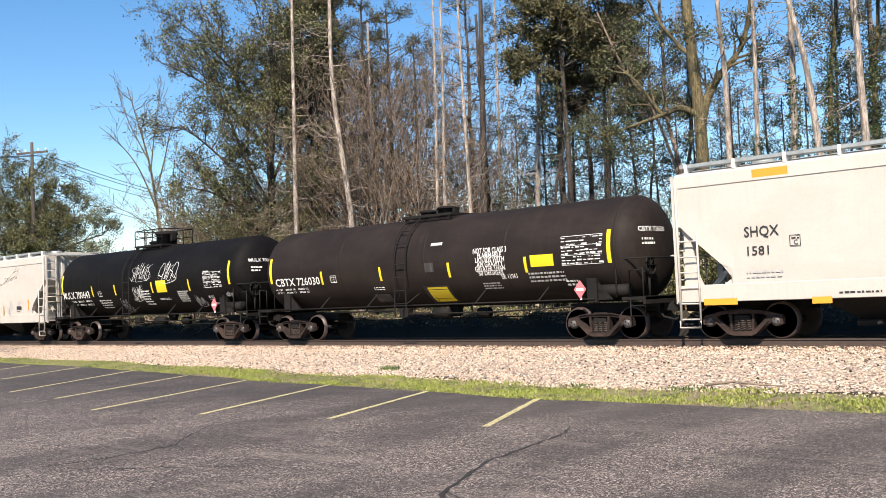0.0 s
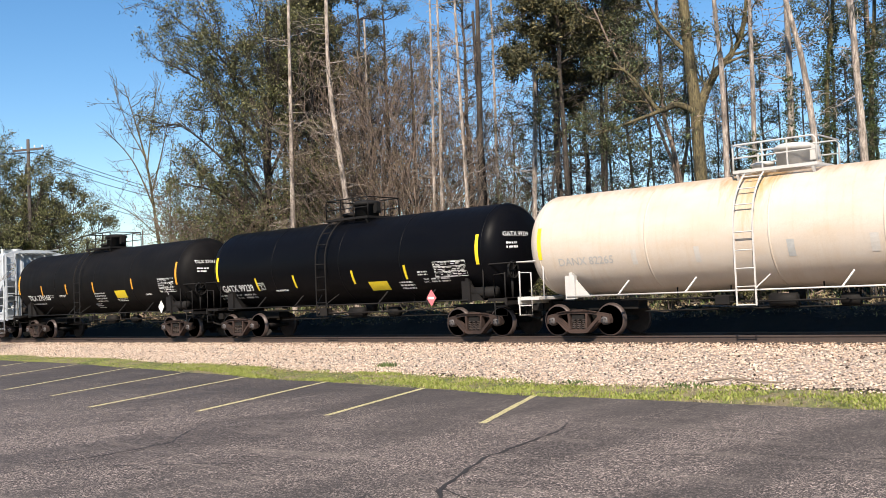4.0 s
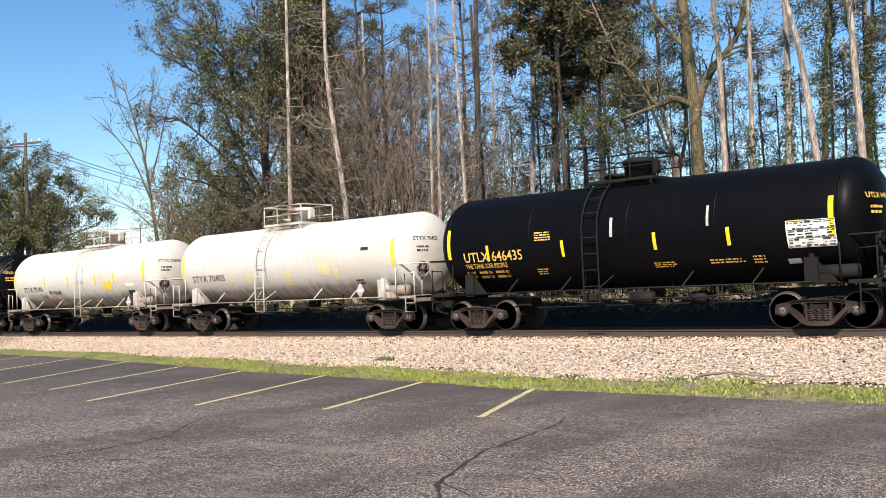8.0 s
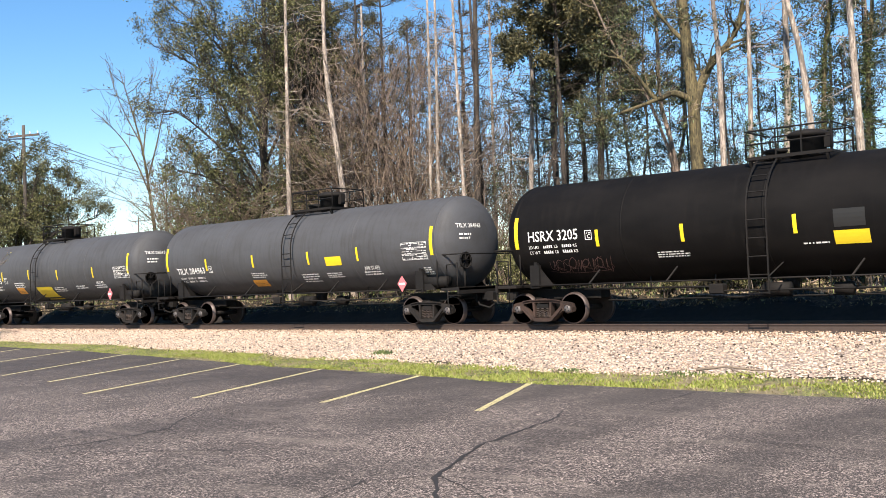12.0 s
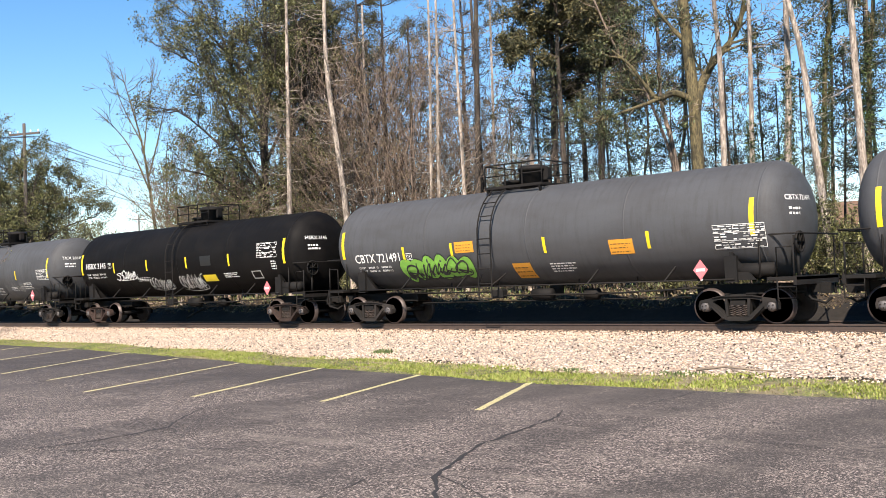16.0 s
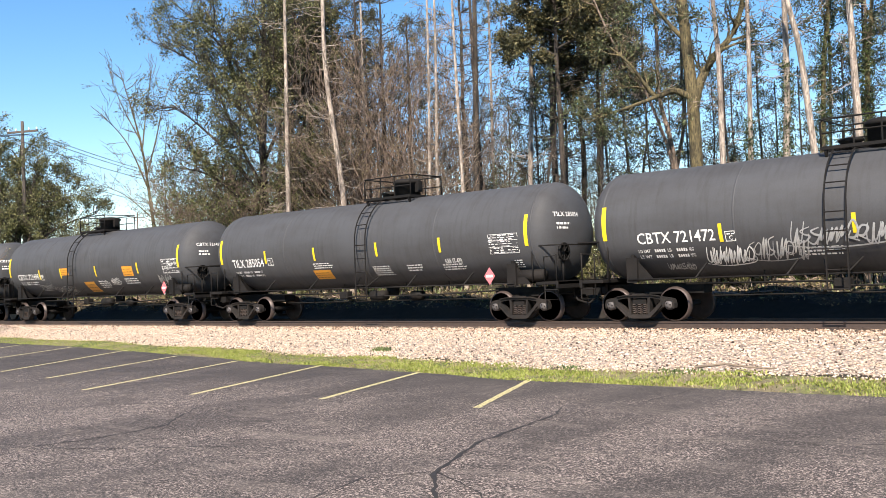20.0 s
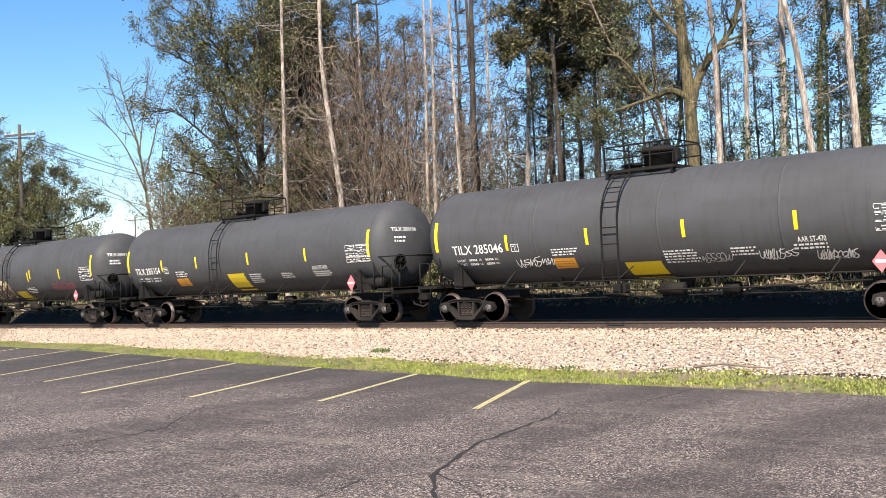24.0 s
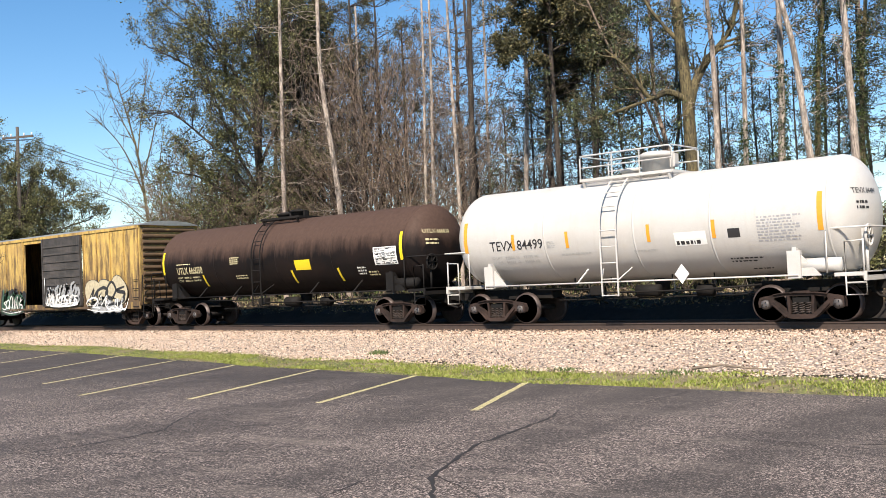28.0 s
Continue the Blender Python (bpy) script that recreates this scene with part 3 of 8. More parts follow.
def build_saddle(bm, rad, zc, z0):
    """Bolster saddle: an upright cradle plate with a side post and gusset."""
    for s in (-1, 1):
        arc = [(s * rad * 0.995 * math.cos(a), zc - rad * 0.995 * math.sin(a)) for a in (0.62, 0.85, 1.1, 1.35)]
        prism_x(bm, [(s * 1.34, z0), (s * 1.34, zc - rad * math.sin(0.62) + 0.05)] + arc + [(s * 0.2, z0)], -0.05, 0.05)
        box(bm, -0.16, 0.16, min(s * 1.28, s * 1.40), max(s * 1.28, s * 1.40), z0 - 0.05, z0 + 0.62)
        prism(bm, [(0.16, z0), (0.62, z0), (0.16, z0 + 0.5)], s * 1.3 - 0.02, s * 1.3 + 0.02)


def tank_car(spec):
    """A tank car; spec names its trucks' centres, tank, paint and markings."""
    rng = random.Random(spec["name"])
    left, right = spec["trucks"]
    mid, half = (left + right) / 2, (right - left) / 2
    rad, zc, over = spec.get("rad", 1.50), spec.get("zc", 2.66), spec.get("over", 1.62)
    body, trim = M[spec["paint"]], M[spec.get("trim", "frame")]
    car = thing("tank_car", spec["label"], "tank car", (mid, 0, 0), "tank cars of the train")
    reach = half + over                                # from the middle to a head's tip
    cyl, deep = reach - rad * 0.5, rad * 0.5
    bm = bmesh.new()
    prof = [(-cyl - deep * math.sin(a), rad * math.cos(a)) for a in [1.45 - 0.145 * i for i in range(10)]]
    prof += [(-cyl, rad), (-cyl + 0.6, rad), (-0.8, rad), (0.8, rad), (cyl - 0.6, rad), (cyl, rad)]
    prof += [(cyl + deep * math.sin(a), rad * math.cos(a)) for a in [0.145 * (i + 1) for i in range(10)]]
    spin(bm, prof, "x", 56, (0, 0, zc))
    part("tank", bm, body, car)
    for x in spec.get("seams", (-cyl, cyl, 0.35, -half * 0.55, half * 0.55)):
        bm = bmesh.new()
        spin(bm, [(x - 0.03, rad - 0.01), (x - 0.025, rad + 0.006), (x + 0.025, rad + 0.006), (x + 0.03, rad - 0.01)], "x", 56, (0, 0, zc))
        part("weld_seam", bm, body, car)
    wheels = truck(car, -half, spec.get("tone", "truck")) + truck(car, half, spec.get("tone", "truck"))
    z0 = spec.get("deck", 1.18)
    for s, x in ((-1, -half), (1, half)):
        m = pose(x, 0, 0, 0, 0, 0 if s > 0 else 180)
        part("draft_sill", kept("coupler", build_coupler, M["frame"]), None, car, "stub sill with knuckle coupler", m)
        bm = bmesh.new()
        build_saddle(bm, rad, zc, z0 - 0.05)
        part("saddle", bm, trim, car, "", (x, 0, 0))
        bm = bmesh.new()
        build_end_platform(bm, s, s * (reach + 0.12), z0)
        part("end_platform", bm, trim, car)
        bm = bmesh.new()
        build_end_rail(bm, s, s * (reach + 0.05), z0)
        part("end_railing", bm, trim, car)
    bm = bmesh.new()
    build_underframe(bm, half - 1.2)
    part("brake_gear", bm, M["frame"], car)
    # bottom outlet and pipe
    bm = bmesh.new()
    spin(bm, [(zc - rad - 0.32, 0.1), (zc - rad - 0.3, 0.2), (zc - rad - 0.16, 0.2), (zc - rad + 0.1, 0.28)], "z", 14, (0.4, 0, 0))
    part("outlet_valve", bm, M["frame"], car)
    # side rail along the foot of the tank, with struts
    bm = bmesh.new()
    for y in (-1, 1):
        tube(bm, [(-half - 0.1, y * 1.42, z0 - 0.02), (half + 0.1, y * 1.42, z0 - 0.02)], 0.024, 6)
    part("running_rail", bm, trim, car)
    for k, y in [(k, y) for k in spec.get("struts", (-0.72, -0.36, 0.36, 0.72)) for y in (-1, 1)]:
        bm = bmesh.new()
        tube(bm, [(k * half, y * 1.42, z0 - 0.03), (k * half + 0.22, y * 1.16, z0 + 0.36)], 0.028, 5)
        part("rail_strut", bm, trim, car)
    # ladder, platform, railing and fittings
    lx = spec.get("ladder", -0.15)
    for turn in (0, 180):
        bm = bmesh.new()
        build_ladder(bm, lx if turn == 0 else -lx, rad, zc, spec.get("foot", 0.78))
        part("ladder", bm, trim, car, "", pose(0, 0, 0, 0, 0, turn))
    top = zc + rad
    p0, p1 = lx - spec.get("plat", (0.55, 1.6))[0], lx + spec.get("plat", (0.55, 1.6))[1]
    bm = bmesh.new()
    build_platform(bm, p0, p1, top + 0.04)
    deck = part("top_platform", bm, trim, car)
    bar = kept("grate_bar_" + trim.name, lambda b: box(b, -0.008, 0.008, -0.79, 0.79, -0.03, 0), trim)
    n = int((p1 - p0) / 0.09)
    for i in range(1, n):
        part("grate_bar", bar, None, deck, "", (p0 + (p1 - p0) * i / n, 0, top + 0.04))
    if spec.get("rails", True):
        bm = bmesh.new()
        build_railing(bm, p0, p1, top + 0.04, -0.78, 0.78, spec.get("rail_h", 0.68))
        part("top_railing", bm, trim, car)
    bm = bmesh.new()
    build_dome(bm, top, spec.get("dome_r", 0.48), spec.get("dome_h", 0.66))
    part("valve_housing", bm, M[spec.get("dome", spec.get("trim", "frame"))], car, "", (lx + spec.get("dome_x", 0.75), 0, 0))
    bm = bmesh.new()
    build_hatch(bm, top)
    part("manway", bm, M[spec.get("dome", spec.get("trim", "frame"))], car, "", (lx - 0.1, 0, 0))
    # hand brake at the far end, reservoir at the near end
    bm = bmesh.new()
    spin(bm, [(-0.03, 0.27), (0.03, 0.27), (0.03, 0.24), (-0.03, 0.24), (-0.03, 0.27)], "x", 20)
    for k in range(4):
        a = k * 0.785
        tube(bm, [(0, 0.25 * math.cos(a), 0.25 * math.sin(a)), (0, -0.25 * math.cos(a), -0.25 * math.sin(a))], 0.014, 4)
    box(bm, -0.12, -0.02, -0.14, 0.14, -0.2, 0.16)
    tube(bm, [(-0.06, 0, -0.2), (-0.06, 0, -0.85)], 0.04, 6)
    part("hand_brake", bm, trim, car, "brake wheel on a post", (reach + 0.06, -0.95, z0 + 0.85))
    bm = bmesh.new()
    spin(bm, [(-0.52, 0.02), (-0.5, 0.17), (0.5, 0.17), (0.52, 0.02)], "x", 16)
    part("air_reservoir", bm, trim, car, "", (half + 0.55, -1.16, z0 + 0.2))
    side = Side(rad, zc)
    markings(car, spec, side, reach, cyl, rad, zc, rng)
    return car, wheels


def markings(car, spec, side, reach, cyl, rad, zc, rng):
    ink = M[spec.get("ink", "lettering")]
    tape = M[spec.get("tape", "tape")]
    for i, x in enumerate((-cyl - 0.02, cyl - 0.22)):
        bm = bmesh.new()
        patch(bm, side, x, x + 0.13, zc - 0.42, zc + 0.5, 0.007, 0, 8)
        part("reflective_stripe", bm, tape, car)
    for x, z in spec.get("tapes", ()):
        bm = bmesh.new()
        patch(bm, side, x, x + 0.1, z - 0.23, z + 0.23, 0.009, 0, 4)
        part("reflective_stripe", bm, tape, car)
    for text, x, z, cap, *rest in spec.get("words", ()):
        bm = bmesh.new()
        write(bm, side, text, x, z, cap, rest[0] if rest and rest[0] else None)
        part("lettering", bm, M[rest[1]] if len(rest) > 1 else ink, car)
    for x0, x1, z0, z1, rows, *rest in spec.get("lines", ()):
        if rows == 2 and x1 - x0 > 1.1:
            load_lines(car, side, x0, x1, z0, z1, M[rest[0]] if rest else ink, rng, spec.get("figures"))
            continue
        bm = bmesh.new()
        bars(bm, side, x0, x1, z0, z1, rows, rng)
        part("small_print", bm, M[rest[0]] if rest else ink, car, "lines of small unreadable print")
    for layer, (x0, x1, z0, z1, tone, *rest) in enumerate(spec.get("signs", ())):
        if tone == "grey_lettering" and 0.12 < x1 - x0 < 0.45 and 0.5 < (z1 - z0) / (x1 - x0) < 1.8:
            plate_mark(car, side, x0, x1, z0, z1, ink, rng)
            continue
        bm = bmesh.new()
        patch(bm, side, x0, x1, z0, z1, 0.004 + 0.0008 * layer, rest[0] if rest else 0)
        sign = part("sign_panel", bm, M[tone], car)
        if tone == "orange_sign":
            bm = bmesh.new()
            bars(bm, side, x0 + 0.05, x1 - 0.03, z0 + 0.05, z1 - 0.03, 3, rng, 0.28, 0.0055 + 0.0008 * layer)
            part("small_print", bm, M["sign_print"], sign, "unreadable print")
    for x0, x1, z0, z1, *rest in spec.get("tables", ()):
        bm = bmesh.new()
        rows = 9
        e = 0.012
        for i in range(rows + 1):
            z = z0 + (z1 - z0) * i / rows
            if i in (0, 3, 6, rows):
                patch(bm, side, x0, x1, z - e / 2, z + e / 2, 0.0135, 0, 1)
            if i == rows:
                break
            x = x0 + 0.02
            while x < x1 - 0.05:
                w = rng.uniform(0.04, 0.2)
                if rng.random() < 0.75:
                    patch(bm, side, x, min(x1, x + w), z + 0.03 * (z1 - z0), z + (z1 - z0) / rows * rng.choice((0.5, 0.6, 0.75)), 0.0135, 0, 1)
                x += w + rng.uniform(0.03, 0.07)
        for k in (0, 0.4, 0.72, 1):
            patch(bm, side, x0 + (x1 - x0) * k - e / 2, x0 + (x1 - x0) * k + e / 2, z0, z1, 0.0145, 0, 1)
        part("data_table", bm, M[rest[0]] if rest else ink, car, "stencilled table of test dates")
    for x0, x1, z0, z1, fill, edge, n in spec.get("bubbles", ()):
        keep = rng.getstate()
        bm = bmesh.new()
        bubble(bm, side, x0, x1, z0, z1, n, rng, 0.035, 0.008)
        back = part("graffiti", bm, M[edge], car, "spray-painted bubble letters")
        rng.setstate(keep)
        bm = bmesh.new()
        bubble(bm, side, x0, x1, z0, z1, n, rng, 0.0, 0.014)
        part("letter_fill", bm, M[fill], back)
    for x0, x1, z0, z1, tone, n, r in spec.get("tags", ()):
        bm = bmesh.new()
        scrawl(bm, side, x0, x1, z0, z1, random.Random(round(x0 * 100)), n, r, 0.012 + 0.02 / (1 + 60 * r))
        part("graffiti", bm, M[tone], car, "spray-painted tag")
    for x, z, tone in spec.get("placards", ()):
        bm = bmesh.new()
        y = -rad - 0.06
        v = [bm.verts.new((x + dx, y + dy, z + dz)) for dy in (0, 0.02) for dx, dz in ((-0.2, 0), (0, 0.26), (0.2, 0), (0, -0.26))]
        bm.faces.new(v[:4])
        bm.faces.new(v[4:][::-1])
        for i in range(4):
            bm.faces.new((v[i], v[i + 4], v[(i + 1) % 4 + 4], v[(i + 1) % 4]))
        pl = part("hazard_placard", bm, M[tone], car, "diamond hazard placard on a bracket")
        bm = bmesh.new()
        box(bm, x - 0.03, x + 0.03, y + 0.02, y + 0.05, 1.15, z)
        box(bm, x - 0.12, x + 0.12, y - 0.006, y - 0.002, z - 0.035, z + 0.035)
        part("bracket", bm, M["lettering"], pl)
    # initials repeated on the right-hand head
    if spec.get("end_words"):
        head = Side(rad, zc, end=(cyl, rad * 0.5))
        bm = bmesh.new()
        for i, (text, cap) in enumerate(spec["end_words"]):
            write(bm, head, text, -1.02, zc + 0.42 - 0.2 * i, cap)
        bars(bm, head, -0.95, -0.45, zc + 0.05, zc + 0.3, 2, rng)
        part("lettering", bm, ink, car)


def build_hopper_body(bm, h, z0, z1, roof, cut, yy=1.56):
    """The long grain body: bulged sides, arched roof, lower end corners cut away in facets under the slope sheets."""
    def ring(x, low):
        pts = []
        for y, z in ((yy * 0.985, low), (yy, z0 + 0.7), (yy * 1.0, z1 - 0.35), (yy * 0.995, z1 - 0.06), (yy * 0.97, z1), (yy * 0.5, roof - 0.05), (0, roof)):
            z = max(z, low)
            pts.append((y, z))
        full = [(-y, z) for y, z in pts] + [(y, z) for y, z in pts[-2::-1]]
        return [bm.verts.new((x, y, z)) for y, z in full]
    stations = [(-h + cut * k, z0 + 1.9 * q) for k, q in ((0, 1.0), (0.26, 0.76), (0.66, 0.42), (0.80, 0.25), (0.82, 0.0))]
    stations += [(-h * 0.33, z0), (h * 0.33, z0)]
    stations += [(-x, z) for x, z in stations[4::-1]]
    rings = [ring(x, z) for x, z in stations]
    n = len(rings[0])
    for a, b in zip(rings, rings[1:]):
        for k in range(n):
            f = bm.faces.new((a[k], a[(k + 1) % n], b[(k + 1) % n], b[k]))
            f.smooth = False
    bm.faces.new(rings[0])
    bm.faces.new(rings[-1])


def build_bay(bm, x, w, z0):
    """A discharge bay: a funnel to a gate."""
    top = [bm.verts.new((x + sx * w, sy * 1.25, z0 + 0.05)) for sx, sy in ((-1, -1), (1, -1), (1, 1), (-1, 1))]
    low = [bm.verts.new((x + sx * 0.32, sy * 0.5, 0.42)) for sx, sy in ((-1, -1), (1, -1), (1, 1), (-1, 1))]
    for i in range(4):
        bm.faces.new((top[i], low[i], low[(i + 1) % 4], top[(i + 1) % 4]))
    bm.faces.new(low)
    bm.faces.new(top[::-1])


def flat_marks(car, spec, side, rng):
    spec2 = dict(spec)
    ink = M[spec.get("ink", "dark_lettering")]
    for x, z in spec.get("tapes", ()):
        bm = bmesh.new()
        patch(bm, side, x, x + 0.12, z - 0.26, z + 0.26, 0.006, 0, 1)
        part("reflective_stripe", bm, M["amber"], car)
    for text, x, z, cap, *rest in spec.get("words", ()):
        bm = bmesh.new()
        write(bm, side, text, x, z, cap, rest[0] if rest and rest[0] else None)
        part("lettering", bm, M[rest[1]] if len(rest) > 1 else ink, car)
    for x0, x1, z0, z1, rows, *rest in spec.get("lines", ()):
        bm = bmesh.new()
        bars(bm, side, x0, x1, z0, z1, rows, rng)
        part("small_print", bm, M[rest[0]] if rest else ink, car, "lines of small unreadable print")
    for x0, x1, z0, z1, tone in spec.get("signs", ()):
        if tone == "grey_lettering" and x1 - x0 < 0.6:
            plate_mark(car, side, x0, x1, z0, z1, ink, rng)
            continue
        bm = bmesh.new()
        patch(bm, side, x0, x1, z0, z1, 0.005, 0, 1)
        part("sign_panel", bm, M[tone], car)
    for x0, x1, z0, z1, fill, edge, n in spec.get("bubbles", ()):
        keep = rng.getstate()
        bm = bmesh.new()
        bubble(bm, side, x0, x1, z0, z1, n, rng, 0.035, 0.008)
        back = part("graffiti", bm, M[edge], car, "spray-painted bubble letters")
        rng.setstate(keep)
        bm = bmesh.new()
        bubble(bm, side, x0, x1, z0, z1, n, rng, 0.0, 0.014)
        part("letter_fill", bm, M[fill], back)
    for x0, x1, z0, z1, tone, n, r in spec.get("tags", ()):
        bm = bmesh.new()
        scrawl(bm, side, x0, x1, z0, z1, random.Random(round(x0 * 100)), n, r * 1.5, 0.012 + 0.02 / (1 + 60 * r))
        part("graffiti", bm, M[tone], car, "spray-painted tag")


def hopper_car(spec):
    rng = random.Random(spec["name"])
    left, right = spec["trucks"]
    mid, half = (left + right) / 2, (right - left) / 2
    skin = M[spec["paint"]]
    h, z0, z1, roof = half + 1.42, 1.12, spec.get("eaves", 4.30), spec.get("roof", 4.50)
    car = thing("hopper_car", spec["label"], "hopper car", (mid, 0, 0), "covered hoppers of the train")
    bm = bmesh.new()
    build_hopper_body(bm, h, z0, z1, roof, 1.78)
    part("body", bm, skin, car)
    wheels = truck(car, -half, spec.get("tone", "truck")) + truck(car, half, spec.get("tone", "truck"))
    bm = bmesh.new()                                   # side sills with end plates
    for s in (-1, 1):
        box(bm, -h - 0.1, h + 0.1, s * 1.50 - 0.07, s * 1.50 + 0.07, 0.98, 1.42, 0.015)
    part("side_sill", bm, skin, car)
    bm = bmesh.new()
    for s in (-1, 1):
        box(bm, -h + 0.1, h - 0.1, s * 1.50 - 0.085, s * 1.50 + 0.085, z1 - 0.36, z1 - 0.30)
    part("top_chord", bm, skin, car)
    for s in (-1, 1):
        m = pose(s * half, 0, 0, 0, 0, 0 if s > 0 else 180)
        part("draft_sill", kept("coupler", build_coupler, M["frame"]), None, car, "draft sill with knuckle coupler", m)
        x = s * h
        bm = bmesh.new()                               # shear plate and end frame
        box(bm, min(x - s * 2.2, x + s * 0.12), max(x - s * 2.2, x + s * 0.12), -1.48, 1.48, 1.02, 1.10)
        for y in (-0.75, 0.75):
            beam(bm, x - s * 0.05, 1.1, x - s * 0.05, 3.4, 0.14, y - 0.05, y + 0.05)
            beam(bm, x - s * 0.3, 1.1, x - s * 1.5, 2.3, 0.12, y - 0.05, y + 0.05)
        part("end_frame", bm, skin, car)
        bm = bmesh.new()                               # slope sheet
        v = [bm.verts.new(p) for p in ((x - s * 0.02, -1.45, z0 + 1.9), (x - s * 0.02, 1.45, z0 + 1.9), (x - s * 1.85, 1.45, z0), (x - s * 1.85, -1.45, z0))]
        f = bm.faces.new(v)
        bmesh.ops.solidify(bm, geom=[f], thickness=0.03)
        part("slope_sheet", bm, skin, car)
        for y in (-1.60, 1.60):                        # corner posts and ladders
            bm = bmesh.new()
            for dx in (0.02, 0.56):
                tube(bm, [(x - s * dx, y, 0.52), (x - s * dx, y, 2.72 if dx > 0.1 else z1 - 0.1)], 0.035 if dx < 0.1 else 0.028, 6)
            for i in range(6):
                tube(bm, [(x - s * 0.04, y, 0.55 + 0.40 * i), (x - s * 0.56, y, 0.55 + 0.40 * i)], 0.02, 5)
            part("side_ladder", bm, M[spec.get("trim", spec["paint"])], car)
        bm = bmesh.new()
        for dy in (-1.5, -1.0):
            box(bm, x + s * 0.1 - 0.035, x + s * 0.1 + 0.035, dy - 0.03, dy + 0.03, 0.95, z1 - 0.02)
        for i in range(9):
            z = 1.2 + 0.38 * i
            tube(bm, [(x + s * 0.08, -1.5, z), (x + s * 0.17, -1.42, z), (x + s * 0.17, -1.08, z), (x + s * 0.08, -1.0, z)], 0.018, 5)
        part("end_ladder", bm, M[spec.get("trim", spec["paint"])], car)
        for y in (-0.62, 0.62, 1.42):                  # ribs of the end sheet
            bm = bmesh.new()
            box(bm, min(x, x + s * 0.10), max(x, x + s * 0.10), y - 0.07, y + 0.07, z0 + 1.75, z1 - 0.05, 0.01)
            part("end_rib", bm, skin, car)
        for y in (-1.42, 1.42):                        # gusset plates under the cut corner
            bm = bmesh.new()
            prism(bm, [(x - s * 0.75, z0), (x - s * 0.12, z0), (x - s * 0.12, z0 + 1.85), (x - s * 0.22, z0 + 1.85), (x - s * 0.52, z0 + 0.5)], y - 0.02, y + 0.02)
            part("gusset", bm, skin, car)
            bm = bmesh.new()
            prism(bm, [(x - s * 1.50, z0), (x - s * 0.98, z0), (x - s * 1.18, z0 + 0.30), (x - s * 1.50, z0 + 0.52)], y - 0.02, y + 0.02)
            part("gusset", bm, skin, car)
        bm = bmesh.new()                               # roof-end step of open grating
        for i in range(7):
            box(bm, min(x, x + s * 0.5), max(x, x + s * 0.5), -1.0 + 0.3 * i, -0.82 + 0.3 * i, z1 - 0.02, z1 + 0.01)
        for q in (0.06, 0.25, 0.46):
            box(bm, x + s * q - 0.03, x + s * q + 0.03, -1.02, 1.02, z1 - 0.05, z1 - 0.02)
        part("end_grating", bm, M["steel"], car)
        bm = bmesh.new()                               # grab irons and crossing rail over the coupler
        tube(bm, [(x + s * 0.16, -1.5, z0 + 1.1), (x + s * 0.3, -1.4, z0 + 1.1), (x + s * 0.3, 1.4, z0 + 1.1), (x + s * 0.16, 1.5, z0 + 1.1)], 0.024, 6)
        for y in (-0.4, 0.55, 1.3):
            tube(bm, [(x + s * 0.3, y, z0 + 1.1), (x + s * 0.3, y, z0 - 0.05)], 0.022, 5)
        part("crossing_rail", bm, M[spec.get("trim", spec["paint"])], car)
        bm = bmesh.new()
        tube(bm, [(x + s * 0.12, 1.5, 0.95), (x + s * 0.12, 1.5, z1 - 0.05)], 0.035, 6)
        part("corner_post", bm, skin, car)
        bm = bmesh.new()
        tube(bm, [(x - s * 0.56, -1.6, 0.52), (x - s * 0.56, -1.6, 0.34), (x + s * 0.02, -1.6, 0.34), (x + s * 0.02, -1.6, 0.52)], 0.024, 6)
        part("sill_step", bm, M[spec.get("trim", spec["paint"])], car)
        if s > 0:
            bm = bmesh.new()                           # brake cylinder, valves and pipes on the end sill
            spin(bm, [(-0.42, 0.02), (-0.4, 0.2), (0.3, 0.2), (0.34, 0.05)], "y", 14, (x - 0.55, -0.1, z0 + 0.34))
            box(bm, x - 0.35, x - 0.05, 0.35, 0.75, z0 + 0.02, z0 + 0.45, 0.03)
            for y, r in ((-0.7, 0.03), (-0.25, 0.02), (0.2, 0.03), (0.9, 0.02)):
                tube(bm, [(x - 0.12, y, z0), (x - 0.10, y + 0.05, z0 + 0.8), (x - 0.3, y, z0 + 1.5)], r, 5)
            part("brake_gear", bm, M["truck_grey"], car)
            bm = bmesh.new()
            spin(bm, [(-0.03, 0.27), (0.03, 0.27), (0.03, 0.24), (-0.03, 0.24), (-0.03, 0.27)], "x", 20)
            for k in range(4):
                tube(bm, [(0, 0.25 * math.cos(k * 0.785), 0.25 * math.sin(k * 0.785)), (0, -0.25 * math.cos(k * 0.785), -0.25 * math.sin(k * 0.785))], 0.014, 4)
            tube(bm, [(-0.05, 0, 0), (-0.05, 0, -1.0)], 0.03, 6)
            part("hand_brake", bm, skin, car, "brake wheel on the end", (x + 0.22, 0.3, z0 + 1.35))
    bays = spec.get("bays", 4)
    bay = kept("bay", lambda b: build_bay(b, 0, 1.35, 1.05), M["frame"])
    gate_m = spec.get("gate", "truck_grey")
    gate = kept("gate_" + gate_m, lambda b: (box(b, -0.42, 0.42, -0.75, 0.75, 0.30, 0.44, 0.02), tube(b, [(0.2, -1.1, 0.38), (0.2, 1.1, 0.38)], 0.04, 6)), M[gate_m])
